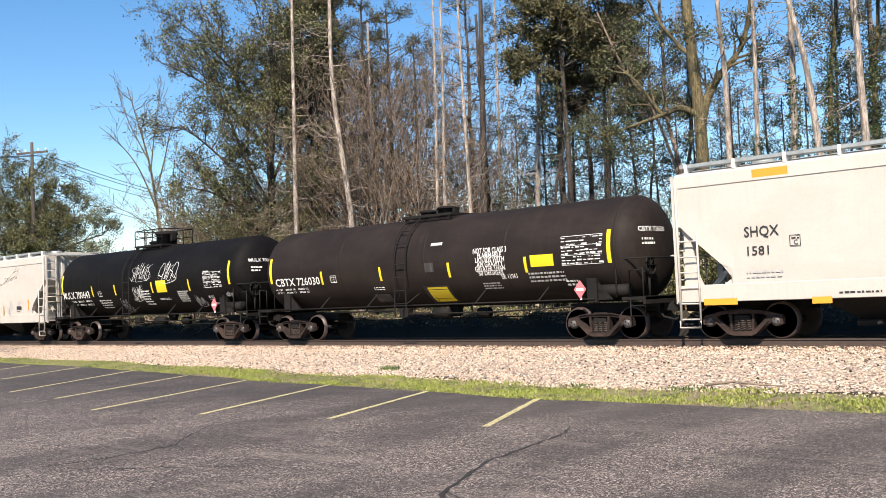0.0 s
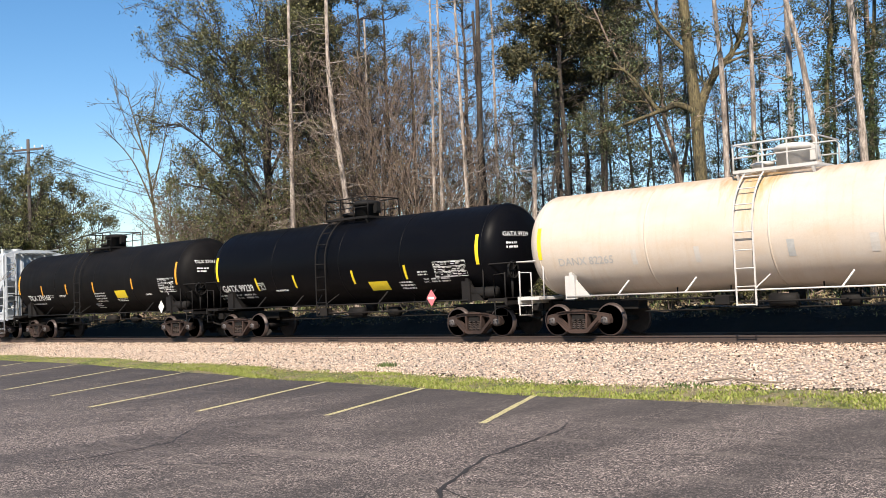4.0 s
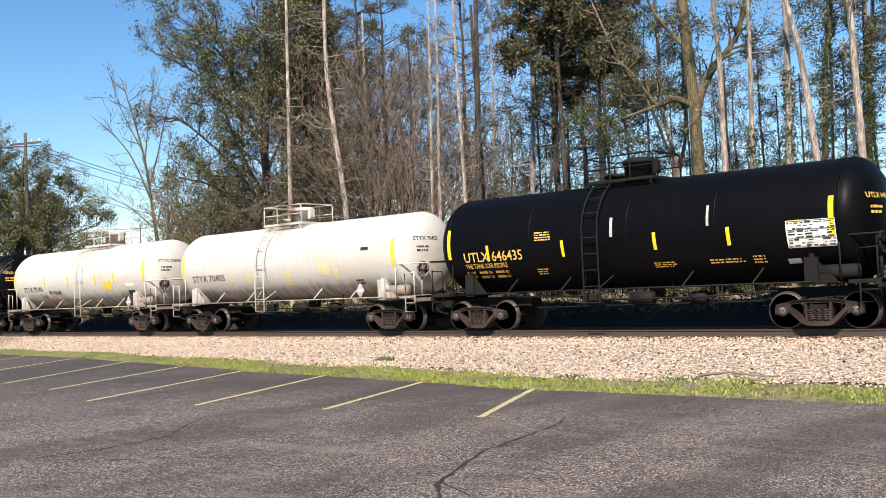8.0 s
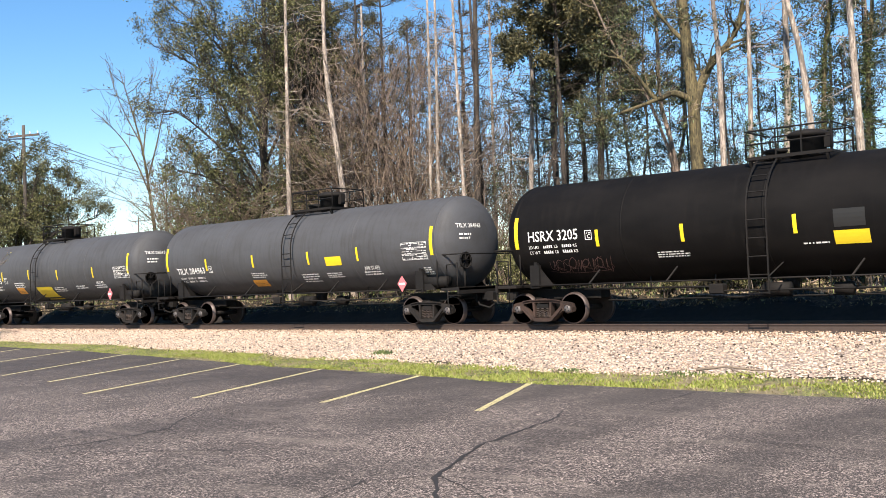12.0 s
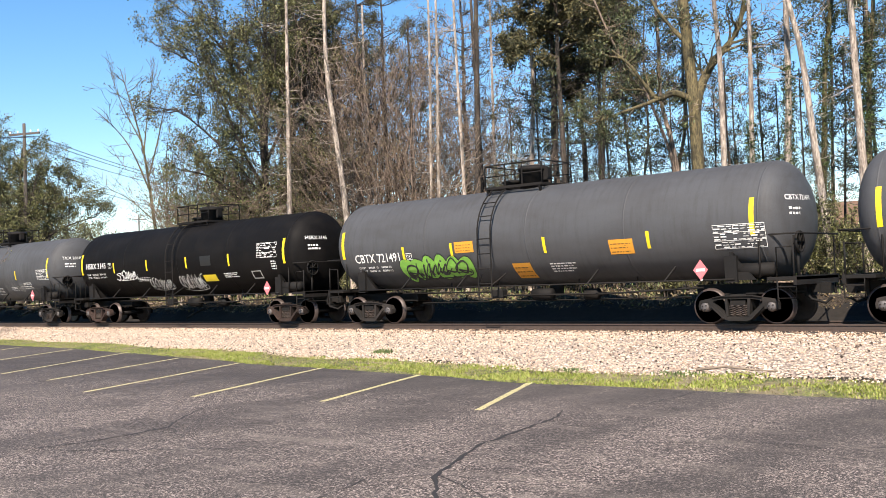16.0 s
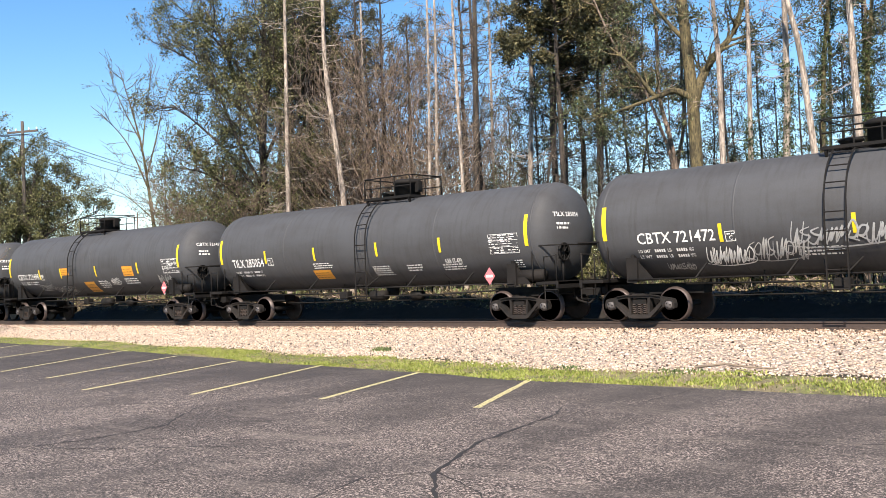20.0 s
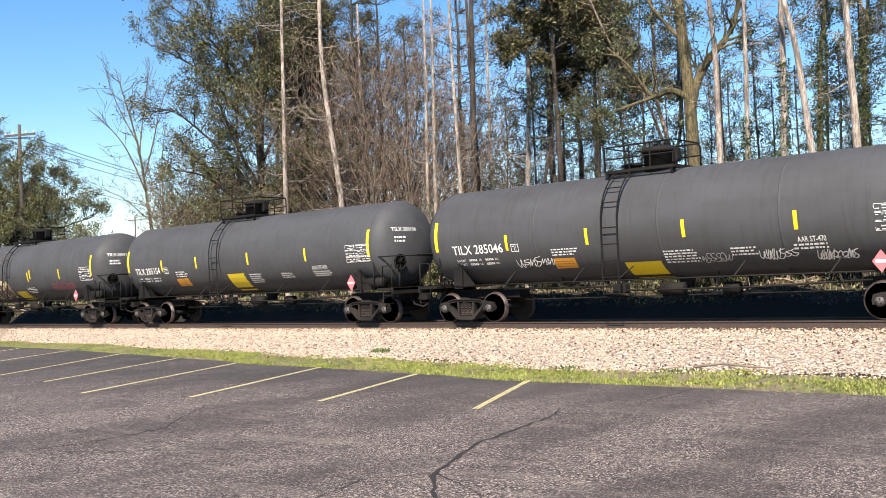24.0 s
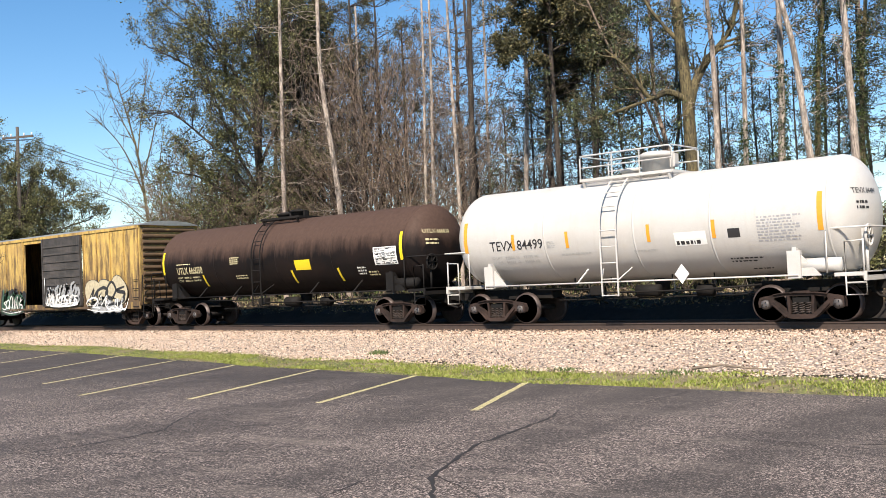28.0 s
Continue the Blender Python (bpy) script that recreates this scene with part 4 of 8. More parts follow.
    for i in range(bays):
        x = (i - (bays - 1) / 2) * (2 * half - 3.4) / bays
        b = part("discharge_bay", bay, None, car, "dark hopper bay under the body", (x, 0, 0))
        part("outlet_gate", gate, None, b, "red-painted outlet gate" if gate_m == "red" else "grimy steel outlet gate")
    bm = bmesh.new()                                   # roof walk on brackets, edge rail
    for y in (-1.22, 1.22):
        for k in range(4):
            box(bm, -h + 0.2, h - 0.2, y - 0.24 + 0.12 * k, y - 0.15 + 0.12 * k, roof - 0.02, roof + 0.01)
    part("roof_walk", bm, M["steel"], car)
    n = int(2 * h / 1.35)
    rail_b = kept("roof_bracket", lambda b: (box(b, -0.03, 0.03, -0.04, 0.04, -0.2, 0.05), prism_x(b, [(0.04, -0.04), (0.04, -0.2), (0.5, -0.04)], -0.012, 0.012)), M["lettering"])
    for i in range(n + 1):
        x = -h + 0.3 + (2 * h - 0.6) * i / n
        part("roof_bracket", rail_b, None, car, "", (x, -1.50, roof))
    bm = bmesh.new()
    for y in (-1.46, 1.46):
        box(bm, -h + 0.1, h - 0.1, y - 0.015, y + 0.015, roof - 0.04, roof + 0.05)
    part("roof_rail", bm, M["steel"], car)
    lid = kept("roof_hatch", lambda b: spin(b, [(-0.02, 0.3), (0.12, 0.3), (0.16, 0.2), (0.17, 0.02)], "z", 16), M["steel"])
    for i in range(5):
        part("roof_hatch", lid, None, car, "", (-h * 0.8 + i * h * 0.4, 0, roof))
    flat_marks(car, spec, Side(flat=-1.575), rng)
    return car, wheels


def box_car(spec):
    rng = random.Random(spec["name"])
    left, right = spec["trucks"]
    mid, half = (left + right) / 2, (right - left) / 2
    car = thing("box_car", spec["label"], "boxcar", (mid, 0, 0))
    h, z0, z1 = half + 1.1, 0.95, 4.35
    skin = M["yellow_box"]
    d0, d1, d2 = -1.4, 0.75, 4.15                        # doorway from d0 to d2; its door stands over d1..d2
    for y in (-1.45, 1.45):
        s = 1 if y > 0 else -1
        a, b = min(y, y - s * 0.06), max(y, y - s * 0.06)
        lo, hi = min(y, y + s * 0.05), max(y, y + s * 0.05)
        for x0, x1, low in ((-h, d0, z0), (d2, h, z0), (d0, d2, z1 - 0.28)):
            bm = bmesh.new()
            box(bm, x0, x1, a, b, low, z1)
            part("side_wall", bm, skin, car)
        for i in range(5):                             # upright posts
            for x in (d2 + 0.1 + i * (h - d2 - 0.2) / 4, -h + 0.1 + i * (d0 + h - 0.2) / 4):
                bm = bmesh.new()
                box(bm, x - 0.035, x + 0.035, lo, hi, z0 + 0.14, z1 - 0.12)
                part("side_post", bm, skin, car)
        for low, high, name in ((z1 - 0.12, z1, "top_chord"), (z0 - 0.16, z0 + 0.14, "side_sill")):
            bm = bmesh.new()
            box(bm, -h, h, lo, hi, low, high)
            part(name, bm, skin, car)
    rib = kept("end_rib", lambda b: prism(b, [(0, 0), (0.09, 0.08), (0.09, 0.13), (0, 0.21)], -1.30, 1.30), skin)
    for s in (-1, 1):
        bm = bmesh.new()
        box(bm, min(s * h, s * (h - 0.06)), max(s * h, s * (h - 0.06)), -1.39, 1.39, z0, z1)
        wall = part("end_wall", bm, skin, car)
        for i in range(12):                            # pressed ribs of the end
            part("end_rib", rib, None, wall, "", pose(s * h, 0, z0 + 0.12 + i * 0.27, 0, 0, 0 if s > 0 else 180))
    bm = bmesh.new()
    v0 = [(-1.5, z1), (-0.9, z1 + 0.14), (0, z1 + 0.2), (0.9, z1 + 0.14), (1.5, z1), (0, z1 - 0.02)]
    prism_x(bm, v0, -h - 0.04, h + 0.12)
    part("roof", bm, M["steel"], car)
    bm = bmesh.new()
    box(bm, -h, h, -1.38, 1.38, z0 - 0.05, z0 + 0.03)
    part("floor", bm, M["frame"], car)
    for y in (-1.56, 1.56):
        bm = bmesh.new()
        s = 1 if y > 0 else -1
        box(bm, d1 - 0.1, d2 + 0.05, y - 0.03, y + 0.03, z0 + 0.05, z1 - 0.14)
        door = part("sliding_door", bm, M["door_dark"], car, "dark weathered sliding door, slid half open")
        for i in range(8):
            bm = bmesh.new()
            z = z0 + 0.3 + 0.36 * i
            box(bm, d1, d2 - 0.06, min(y, y + s * 0.07), max(y, y + s * 0.07), z, z + 0.07)
            part("door_rib", bm, M["door_dark"], door)
        for x in (d1 - 0.1, d2 - 0.06):
            bm = bmesh.new()
            box(bm, x, x + 0.1, min(y, y + s * 0.075), max(y, y + s * 0.075), z0 + 0.05, z1 - 0.14)
            part("door_stile", bm, M["door_dark"], door)
        bm = bmesh.new()
        tube(bm, [(d1 + 0.2, y + s * 0.1, z0 + 0.6), (d1 + 0.2, y + s * 0.1, z0 + 1.4)], 0.025, 6)
        part("door_handle", bm, M["steel"], door)
    bm = bmesh.new()
    box(bm, d0 - 1.6, d2 + 0.6, -1.56, -1.49, z0 - 0.10, z0 - 0.02)
    part("door_track", bm, skin, car)
    bm = bmesh.new()
    for dy in (-1.46, -1.02):
        tube(bm, [(h + 0.18, dy, 0.5), (h + 0.18, dy, 2.2)], 0.022, 5)
    for i in range(5):
        tube(bm, [(h + 0.18, -1.46, 0.55 + 0.38 * i), (h + 0.18, -1.02, 0.55 + 0.38 * i)], 0.017, 5)
        tube(bm, [(h - 0.08, -1.52, 0.5 + 0.38 * i), (h - 0.5, -1.52, 0.5 + 0.38 * i)], 0.017, 5)
    part("end_ladder", bm, M["frame"], car)
    bm = bmesh.new()
    box(bm, -h, h, -0.2, 0.2, 0.72, 0.92)
    for x in (-3.5, -1.2, 1.2, 3.5):
        box(bm, x - 0.08, x + 0.08, -1.35, 1.35, 0.78, 0.9)
    build_underframe(bm, 4)
    part("underframe", bm, M["frame"], car)
    wheels = truck(car, -half, "truck") + truck(car, half, "truck")
    for s in (-1, 1):
        part("draft_sill", kept("coupler", build_coupler, M["frame"]), None, car, "draft sill with knuckle coupler", pose(s * half, 0, 0, 0, 0, 0 if s > 0 else 180))
    on_door = [q for q in spec.get("tags", ()) if d1 - 0.3 < q[0] and q[1] < d2 + 0.2]
    flat_marks(car, {**spec, "tags": [q for q in spec.get("tags", ()) if q not in on_door]}, Side(flat=-1.515), rng)
    flat_marks(car, {"tags": on_door}, Side(flat=-1.642), rng)
    return car, wheels

# ---- the train, front to back: trucks' centres along it when the clip starts, and what is painted on each car ----
TRAIN = [
    dict(
        kind="hopper",
        name="a",
        roof=4.5,
        eaves=4.3,
        trucks=(-10.9, 3.9),
        paint="hopper_white",
        label="white covered hopper with orange primer patch and roof walk",
        words=(
            ("SHQX", -7.0, 2.56, 0.25, 0.89), ("1581", -7.0, 2.1, 0.22, 0.62),
        ),
        lines=(
            (-6.98, -5.99, 1.55, 1.77, 2, "grey_lettering"), (-4.76, -3.76, 1.09, 1.18, 1),
        ),
        signs=(
            (-5.86, -5.59, 2.26, 2.53, "grey_lettering"), (-6.71, -5.81, 3.98, 4.2, "orange_sign"), (-8.16, -7.26, 0.9, 1.06, "amber"),
            (-5.4, -4.93, 0.87, 1.03, "amber"),
        ),
    ),
    dict(
        kind="tank",
        name="b",
        rad=1.5,
        zc=2.56,
        trucks=(-28.32, -15.12),
        over=1.57,
        paint="brown_black",
        label="faded brown-black tank car with white lettering and yellow signs",
        rails=False,
        dome_r=0.34,
        dome_h=0.34,
        words=(
            ("CBTX 726030", -7.17, 2.03, 0.27, 2.45), ("NOT FOR CLASS 3", 2.42, 2.67, 0.16, 1.3), ("FLAMMABLE", 2.6, 2.53, 0.14, 0.93),
            ("LIQUIDS WITH", 2.5, 2.39, 0.15, 1.13), ("API GRAVITY", 2.56, 2.26, 0.14, 1.01), ("GREATER THAN", 2.46, 2.12, 0.16, 1.16),
            ("50 DEGREES", 2.56, 2.0, 0.14, 0.96), ("SR 11961", 3.4, 1.86, 0.14, 0.6),
        ),
        lines=(
            (-7.26, -5.43, 1.76, 1.98, 2), (-2.13, -1.45, 1.72, 1.85, 2), (2.6, 3.34, 1.58, 1.81, 3, "grey_lettering"),
            (4.42, 5.74, 1.72, 2.05, 3, "grey_lettering"), (5.65, 6.14, 1.57, 1.78, 2),
        ),
        tapes=(
            (-4.63, 2.24), (-1.7, 2.25), (1.34, 2.23), (4.34, 2.24),
        ),
        signs=(
            (-4.14, -3.85, 2.05, 2.3, "grey_lettering"), (0.38, 0.76, 2.2, 2.5, "door_dark"), (0.64, 1.12, 3.03, 3.12, "grey_lettering"),
            (0.07, 1.2, 1.21, 1.78, "dark_glass"), (0.24, 1.1, 1.25, 1.72, "tape"), (4.58, 5.4, 2.16, 2.5, "tape"), (-2.28, -1.55, 1.3, 1.58, "door_dark"),
        ),
        tables=(
            (5.68, 7.06, 2.15, 2.96),
        ),
        placards=(
            (6.31, 1.44, "red"),
        ),
        end_words=(
            ("CBTX 726030", 0.13),
        ),
        ladder=-0.58,
    ),
    dict(
        kind="tank",
        name="c",
        trucks=(-44.1, -32.3),
        over=1.5,
        paint="black",
        label="black tank car with white tags on its side",
        words=(
            ("MULX 700643", -6.7, 2.03, 0.32, 2.48),
        ),
        lines=(
            (-6.01, -4.22, 1.69, 2.01, 2), (-3.56, -2.5, 1.53, 1.95, 4), (0.14, 0.8, 1.59, 2.26, 6), (1.35, 2.21, 1.77, 1.87, 2), (2.82, 3.57, 1.66, 2.14, 6),
            (4.8, 5.21, 1.68, 1.87, 3), (4.66, 5.27, 1.5, 1.63, 1), (4.82, 5.21, 2.79, 2.88, 1),
        ),
        tapes=(
            (-3.95, 2.32), (-2.0, 2.32), (0.98, 2.32), (3.7, 2.32),
        ),
        signs=(
            (-3.44, -3.14, 2.06, 2.29, "grey_lettering"), (1.36, 2.11, 2.09, 2.59, "tape"),
        ),
        tables=(
            (4.78, 5.98, 2.17, 2.78),
        ),
        tags=(
            (-0.6, 0.88, 2.61, 3.39, "lettering", 4, 0.009), (1.58, 2.87, 2.47, 3.45, "lettering", 3, 0.016), (-0.61, 0.14, 1.78, 2.49, "lettering", 5, 0.010),
            (-1.94, -1.32, 1.33, 1.99, "grey_lettering", 3, 0.01), (3.8, 4.39, 1.44, 1.89, "grey_lettering", 4, 0.014),
            (6.04, 6.44, 1.76, 1.96, "grey_lettering", 4, 0.012),
        ),
        placards=(
            (5.59, 1.47, "red"),
        ),
        end_words=(
            ("MULX 700643", 0.13),
        ),
        ladder=-0.73,
    ),
    dict(
        kind="hopper",
        name="d",
        roof=4.42,
        eaves=4.24,
        trucks=(-63.15, -47.85),
        paint="hopper_white",
        label="long warm-white covered hopper with a black tag",
        words=(
            ("STYX", -7.44, 2.55, 0.23, 0.69), ("21154", -7.56, 2.09, 0.23, 0.86),
        ),
        lines=(
            (-7.46, -6.44, 1.53, 1.75, 2, "grey_lettering"), (-5.42, -4.27, 1.07, 1.19, 1), (-0.52, 0.19, 1.69, 1.81, 1, "dark_lettering"),
            (6.15, 6.62, 1.55, 1.63, 1),
        ),
        tapes=(
            (-8.06, 1.87), (-4.51, 1.63), (-1.13, 1.62), (7.31, 1.88), (2.17, 1.6), (4.6, 1.61),
        ),
        tags=(
            (-4.27, -3.37, 1.49, 1.86, "dark_lettering", 4, 0.022),
        ),
        signs=(
            (-5.96, -5.69, 2.3, 2.55, "silver_graffiti"), (6.12, 6.63, 1.65, 1.82, "dark_lettering"),
        ),
    ),
    dict(
        kind="tank",
        name="e",
        trucks=(-78.67, -67.53),
        over=1.73,
        paint="cream",
        trim="white",
        ink="grey_lettering",
        label="cream tank car streaked with orange rust stains",
        words=(
            ("DANX 82265", -5.92, 2.04, 0.21, 1.81),
        ),
        signs=(
            (-3.53, -3.37, 1.96, 2.36, "offwhite"), (-1.68, -1.53, 1.92, 2.33, "offwhite"), (0.77, 0.95, 1.94, 2.35, "grey_lettering"),
            (2.71, 2.91, 1.95, 2.37, "offwhite"), (4.9, 6.0, 2.16, 2.71, "silver_graffiti"), (3.94, 4.4, 1.62, 1.87, "silver_graffiti"),
        ),
        tables=(
            (4.94, 5.97, 2.2, 2.68), (3.96, 4.38, 1.64, 1.85),
        ),
        lines=(
            (3.16, 4.33, 2.34, 2.52, 1),
        ),
        placards=(
            (5.2, 1.39, "offwhite"),
        ),
        end_words=(
            ("DANX 82265", 0.13),
        ),
        ladder=-0.23,
    ),
    dict(
        kind="tank",
        name="f",
        trucks=(-94.47, -82.53),
        over=1.48,
        paint="gloss_black",
        label="glossy black tank car with small white lettering",
        words=(
            ("GATX 99239", -6.56, 1.81, 0.25, 1.93),
        ),
        lines=(
            (-6.93, -4.7, 1.54, 1.76, 2), (-3.4, -2.58, 1.74, 1.86, 1), (3.01, 3.76, 1.6, 1.9, 3), (3.96, 4.45, 2.02, 2.19, 2), (4.13, 5.24, 1.78, 1.95, 2),
        ),
        tapes=(
            (-4.39, 2.04), (-2.2, 2.06), (0.89, 2.09), (3.39, 2.15),
        ),
        signs=(
            (-4.34, -3.94, 1.82, 2.09, "grey_lettering"), (1.59, 2.48, 1.6, 1.9, "tape"),
        ),
        tables=(
            (4.7, 6.04, 1.93, 2.41),
        ),
        placards=(
            (4.67, 1.27, "red"),
        ),
        end_words=(
            ("GATX 99239", 0.13),
        ),
        ladder=-0.41,
    ),
    dict(
        kind="tank",
        name="g",
        trucks=(-110.93, -98.73),
        over=1.63,
        paint="black",
        label="satin black tank car with amber stripes",
        tape="amber",
        words=(
            ("TILX 270168", -6.18, 1.9, 0.25, 2.13),
        ),
        lines=(
            (-6.16, -4.63, 1.7, 1.83, 1, "grey_lettering"), (-3.12, -2.45, 2.01, 2.13, 2), (-3.97, -3.57, 2.01, 2.16, 2, "grey_lettering"),
            (-0.28, 0.29, 1.42, 1.66, 3), (0.12, 1.09, 1.69, 2.16, 4, "grey_lettering"), (1.83, 2.82, 1.68, 1.82, 2), (4.27, 4.8, 1.88, 2.0, 1),
        ),
        tapes=(
            (-4.7, 2.36), (-2.34, 2.36), (0.12, 2.36), (3.38, 2.4),
        ),
        signs=(
            (1.9, 2.77, 1.82, 2.15, "tape"), (5.92, 5.97, 1.74, 1.97, "lettering"),
        ),
        tables=(
            (5.46, 6.62, 1.97, 2.53),
        ),
        placards=(
            (5.8, 1.34, "lettering"),
        ),
        end_words=(
            ("TILX 270168", 0.13),
        ),
        ladder=-0.94,
    ),
    dict(
        kind="hopper",
        name="h",
        roof=4.62,
        eaves=4.42,
        trucks=(-130.72, -114.68),
        paint="hopper_blue",
        gate="red",
        label="cool-white covered hopper with large silver graffiti",
        words=(
            ("NCIX", -7.9, 2.57, 0.18, 0.68), ("220067", -7.84, 2.17, 0.19, 1.04),
        ),
        lines=(
            (-7.52, -5.67, 1.66, 1.99, 3, "silver_graffiti"),
        ),
        tags=(
            (2.84, 5.73, 1.19, 2.45, "graphite_graffiti", 4, 0.125), (2.84, 5.73, 1.19, 2.45, "hopper_blue", 4, 0.08), (1.74, 2.6, 1.12, 1.76, "door_dark", 3, 0.02),
            (5.8, 6.83, 1.31, 1.9, "door_dark", 4, 0.02),
        ),
        signs=(
            (7.48, 8.55, 1.1, 1.3, "tape"), (-5.52, -4.82, 1.2, 1.32, "amber"), (-4.5, -4.34, 1.73, 1.87, "hopper_mark"),
            (-4.2, -4.04, 1.74, 1.88, "hopper_mark"),
        ),
    ),
    dict(
        kind="tank",
        name="i",
        trucks=(-145.47, -134.93),
        over=1.48,
        paint="gloss_black",
        ink="gold_lettering",
        label="glossy black tank car with orange lettering and white table",
        words=(
            ("UTLX 646435", -5.41, 2.13, 0.29, 2.23), ("THE TANK CAR PEOPLE", -5.41, 1.93, 0.14, 1.61),
        ),
        lines=(
            (-5.46, -3.82, 1.63, 1.91, 2), (-2.68, -2.08, 2.63, 2.91, 4, "gold_lettering"), (-2.79, -2.4, 1.66, 1.86, 3), (1.04, 1.7, 1.69, 1.85, 3),
            (2.64, 3.64, 1.72, 1.86, 2), (3.8, 4.19, 1.68, 1.9, 3), (4.78, 5.23, 2.56, 2.68, 2),
        ),
        tapes=(
            (-4.49, 2.37), (-1.78, 2.36), (1.15, 2.39), (3.22, 2.38),
        ),
        signs=(
            (2.7, 2.77, 2.68, 3.2, "grey_lettering"), (-0.15, -0.06, 2.58, 3.11, "grey_lettering"), (4.75, 5.93, 1.99, 2.64, "lettering"),
            (4.65, 4.97, 1.62, 1.74, "grey_lettering"),
        ),
        tables=(
            (4.78, 5.92, 2.01, 2.62, "dark_lettering"),
        ),
        end_words=(
            ("UTLX 646435", 0.13),
        ),
        ladder=-0.7,
    ),
    dict(
        kind="tank",
        name="j",
        rad=1.42,
        zc=2.58,
        trucks=(-159.9, -149.3),
        over=1.45,
        paint="offwhite",
        trim="offwhite",
        ink="dark_lettering",
        label="dusty white tank car with yellow primer patches",
        words=(
            ("STYX 70405", -5.44, 2.02, 0.25, 2.12),
        ),
        signs=(
            (-3.0, -2.78, 1.91, 2.24, "tape_pale"), (-2.01, -1.72, 1.84, 2.24, "tape_pale"), (0.21, 0.69, 1.72, 2.25, "tape_pale"),
            (2.15, 2.82, 2.02, 2.49, "tape_pale"), (2.95, 3.2, 1.82, 2.25, "tape_pale"), (4.4, 4.76, 2.77, 2.88, "dark_lettering"),
        ),
        lines=(
            (3.9, 4.34, 1.63, 1.84, 2), (3.94, 4.38, 1.65, 1.86, 2),
        ),
        placards=(
            (4.38, 1.41, "offwhite"),
        ),
        end_words=(
            ("STYX 70405", 0.13),
        ),
        ladder=-0.9,
    ),
    dict(
        kind="tank",
        name="k",
        rad=1.42,
        zc=2.58,
        trucks=(-174.52, -164.28),
        over=1.54,
        paint="offwhite",
        trim="offwhite",
        ink="dark_lettering",
        label="dusty white tank car with black tags and rust streaks",
        words=(
            ("STYX 70340", -5.06, 2.03, 0.23, 1.86),
        ),
        tapes=(
            (-2.94, 2.45), (-0.71, 2.42), (1.74, 2.43), (3.36, 2.43),
        ),
        signs=(
            (2.46, 3.14, 1.91, 2.32, "tape"), (4.31, 4.96, 2.06, 2.19, "lettering"), (4.31, 4.85, 1.62, 1.87, "dark_lettering"),
            (-1.8, -1.02, 1.39, 1.47, "grey_lettering"),
        ),
        lines=(
            (-4.94, -3.7, 1.74, 1.96, 2, "grey_lettering"),
        ),
        tags=(
            (-3.64, -2.94, 1.69, 1.95, "dark_lettering", 3, 0.013), (-2.64, -1.5, 1.84, 2.09, "dark_lettering", 6, 0.013),
            (-3.35, -2.11, 1.43, 1.84, "orange_sign", 4, 0.012), (3.54, 4.3, 1.36, 1.87, "dark_lettering", 4, 0.008),
        ),
        placards=(
            (4.72, 1.34, "offwhite"),
        ),
        end_words=(
            ("STYX 70340", 0.13),
        ),
        ladder=0.54,
    ),
    dict(
        kind="tank",
        name="l",
        trucks=(-189.2, -178.6),
        over=1.42,
        paint="gloss_black",
        ink="gold_lettering",
        label="glossy black tank car with orange lettering, yellow stripes",
        words=(
            ("UTLX 650502", -5.56, 2.09, 0.28, 2.32), ("THE TANK CAR PEOPLE", -5.52, 1.89, 0.13, 1.12),
        ),
        lines=(
            (-5.56, -3.88, 1.62, 1.87, 2), (-2.65, -1.99, 2.58, 3.03, 6), (-2.56, -2.16, 1.65, 1.85, 4), (1.35, 1.79, 1.62, 1.86, 3),
            (1.14, 1.92, 1.59, 1.79, 2), (2.64, 3.98, 1.63, 1.85, 2), (4.62, 5.27, 2.5, 2.65, 1),
        ),
        tapes=(
            (-4.66, 2.37), (-1.87, 2.37), (1.25, 2.39), (3.09, 2.29),
        ),
        signs=(
            (-4.6, -4.54, 3.02, 3.25, "lettering"), (4.64, 5.78, 1.98, 2.56, "lettering"),
        ),
        tables=(
            (4.68, 5.75, 2.0, 2.54, "dark_lettering"),
        ),
        end_words=(
            ("UTLX 650502", 0.13),
        ),
        ladder=-0.76,
    ),
    dict(
        kind="tank",
        name="m",
        trucks=(-206.72, -193.48),
        over=1.33,
        paint="black",
        label="matt black tank car with bold white lettering",
        words=(
            ("HSRX 3205", -6.75, 2.43, 0.29, 1.73),
        ),
        lines=(
            (-6.74, -5.07, 2.07, 2.38, 2), (-2.65, -1.7, 1.8, 1.98, 3), (1.27, 1.92, 1.94, 2.02, 1), (3.39, 4.2, 1.81, 1.99, 2), (5.11, 5.56, 1.76, 1.98, 2),
            (6.28, 6.63, 2.06, 2.35, 3),
        ),
        tapes=(
            (-4.45, 2.42), (-1.88, 2.41), (1.08, 2.44), (3.82, 2.46),
        ),
        signs=(
            (-4.78, -4.56, 2.39, 2.65, "grey_lettering"), (2.05, 2.77, 2.3, 2.72, "dark_glass"), (2.02, 2.83, 1.9, 2.22, "tape"),
            (5.56, 6.7, 2.46, 3.0, "lettering"),
        ),
        tables=(
            (5.6, 6.67, 2.48, 2.98, "dark_lettering"),
        ),
        tags=(
            (-6.22, -4.25, 1.51, 1.99, "purple_graffiti", 6, 0.010),
        ),
        placards=(
            (6.0, 1.4, "red"),
        ),
        end_words=(
            ("HSRX 3205", 0.13),
        ),
        ladder=0.25,
    ),
    dict(
        kind="tank",
        name="n",
        tone="truck_grey",
        trucks=(-224.52, -211.28),
        over=1.55,
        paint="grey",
        label="dark grey tank car with a clean side and red placard",
        words=(
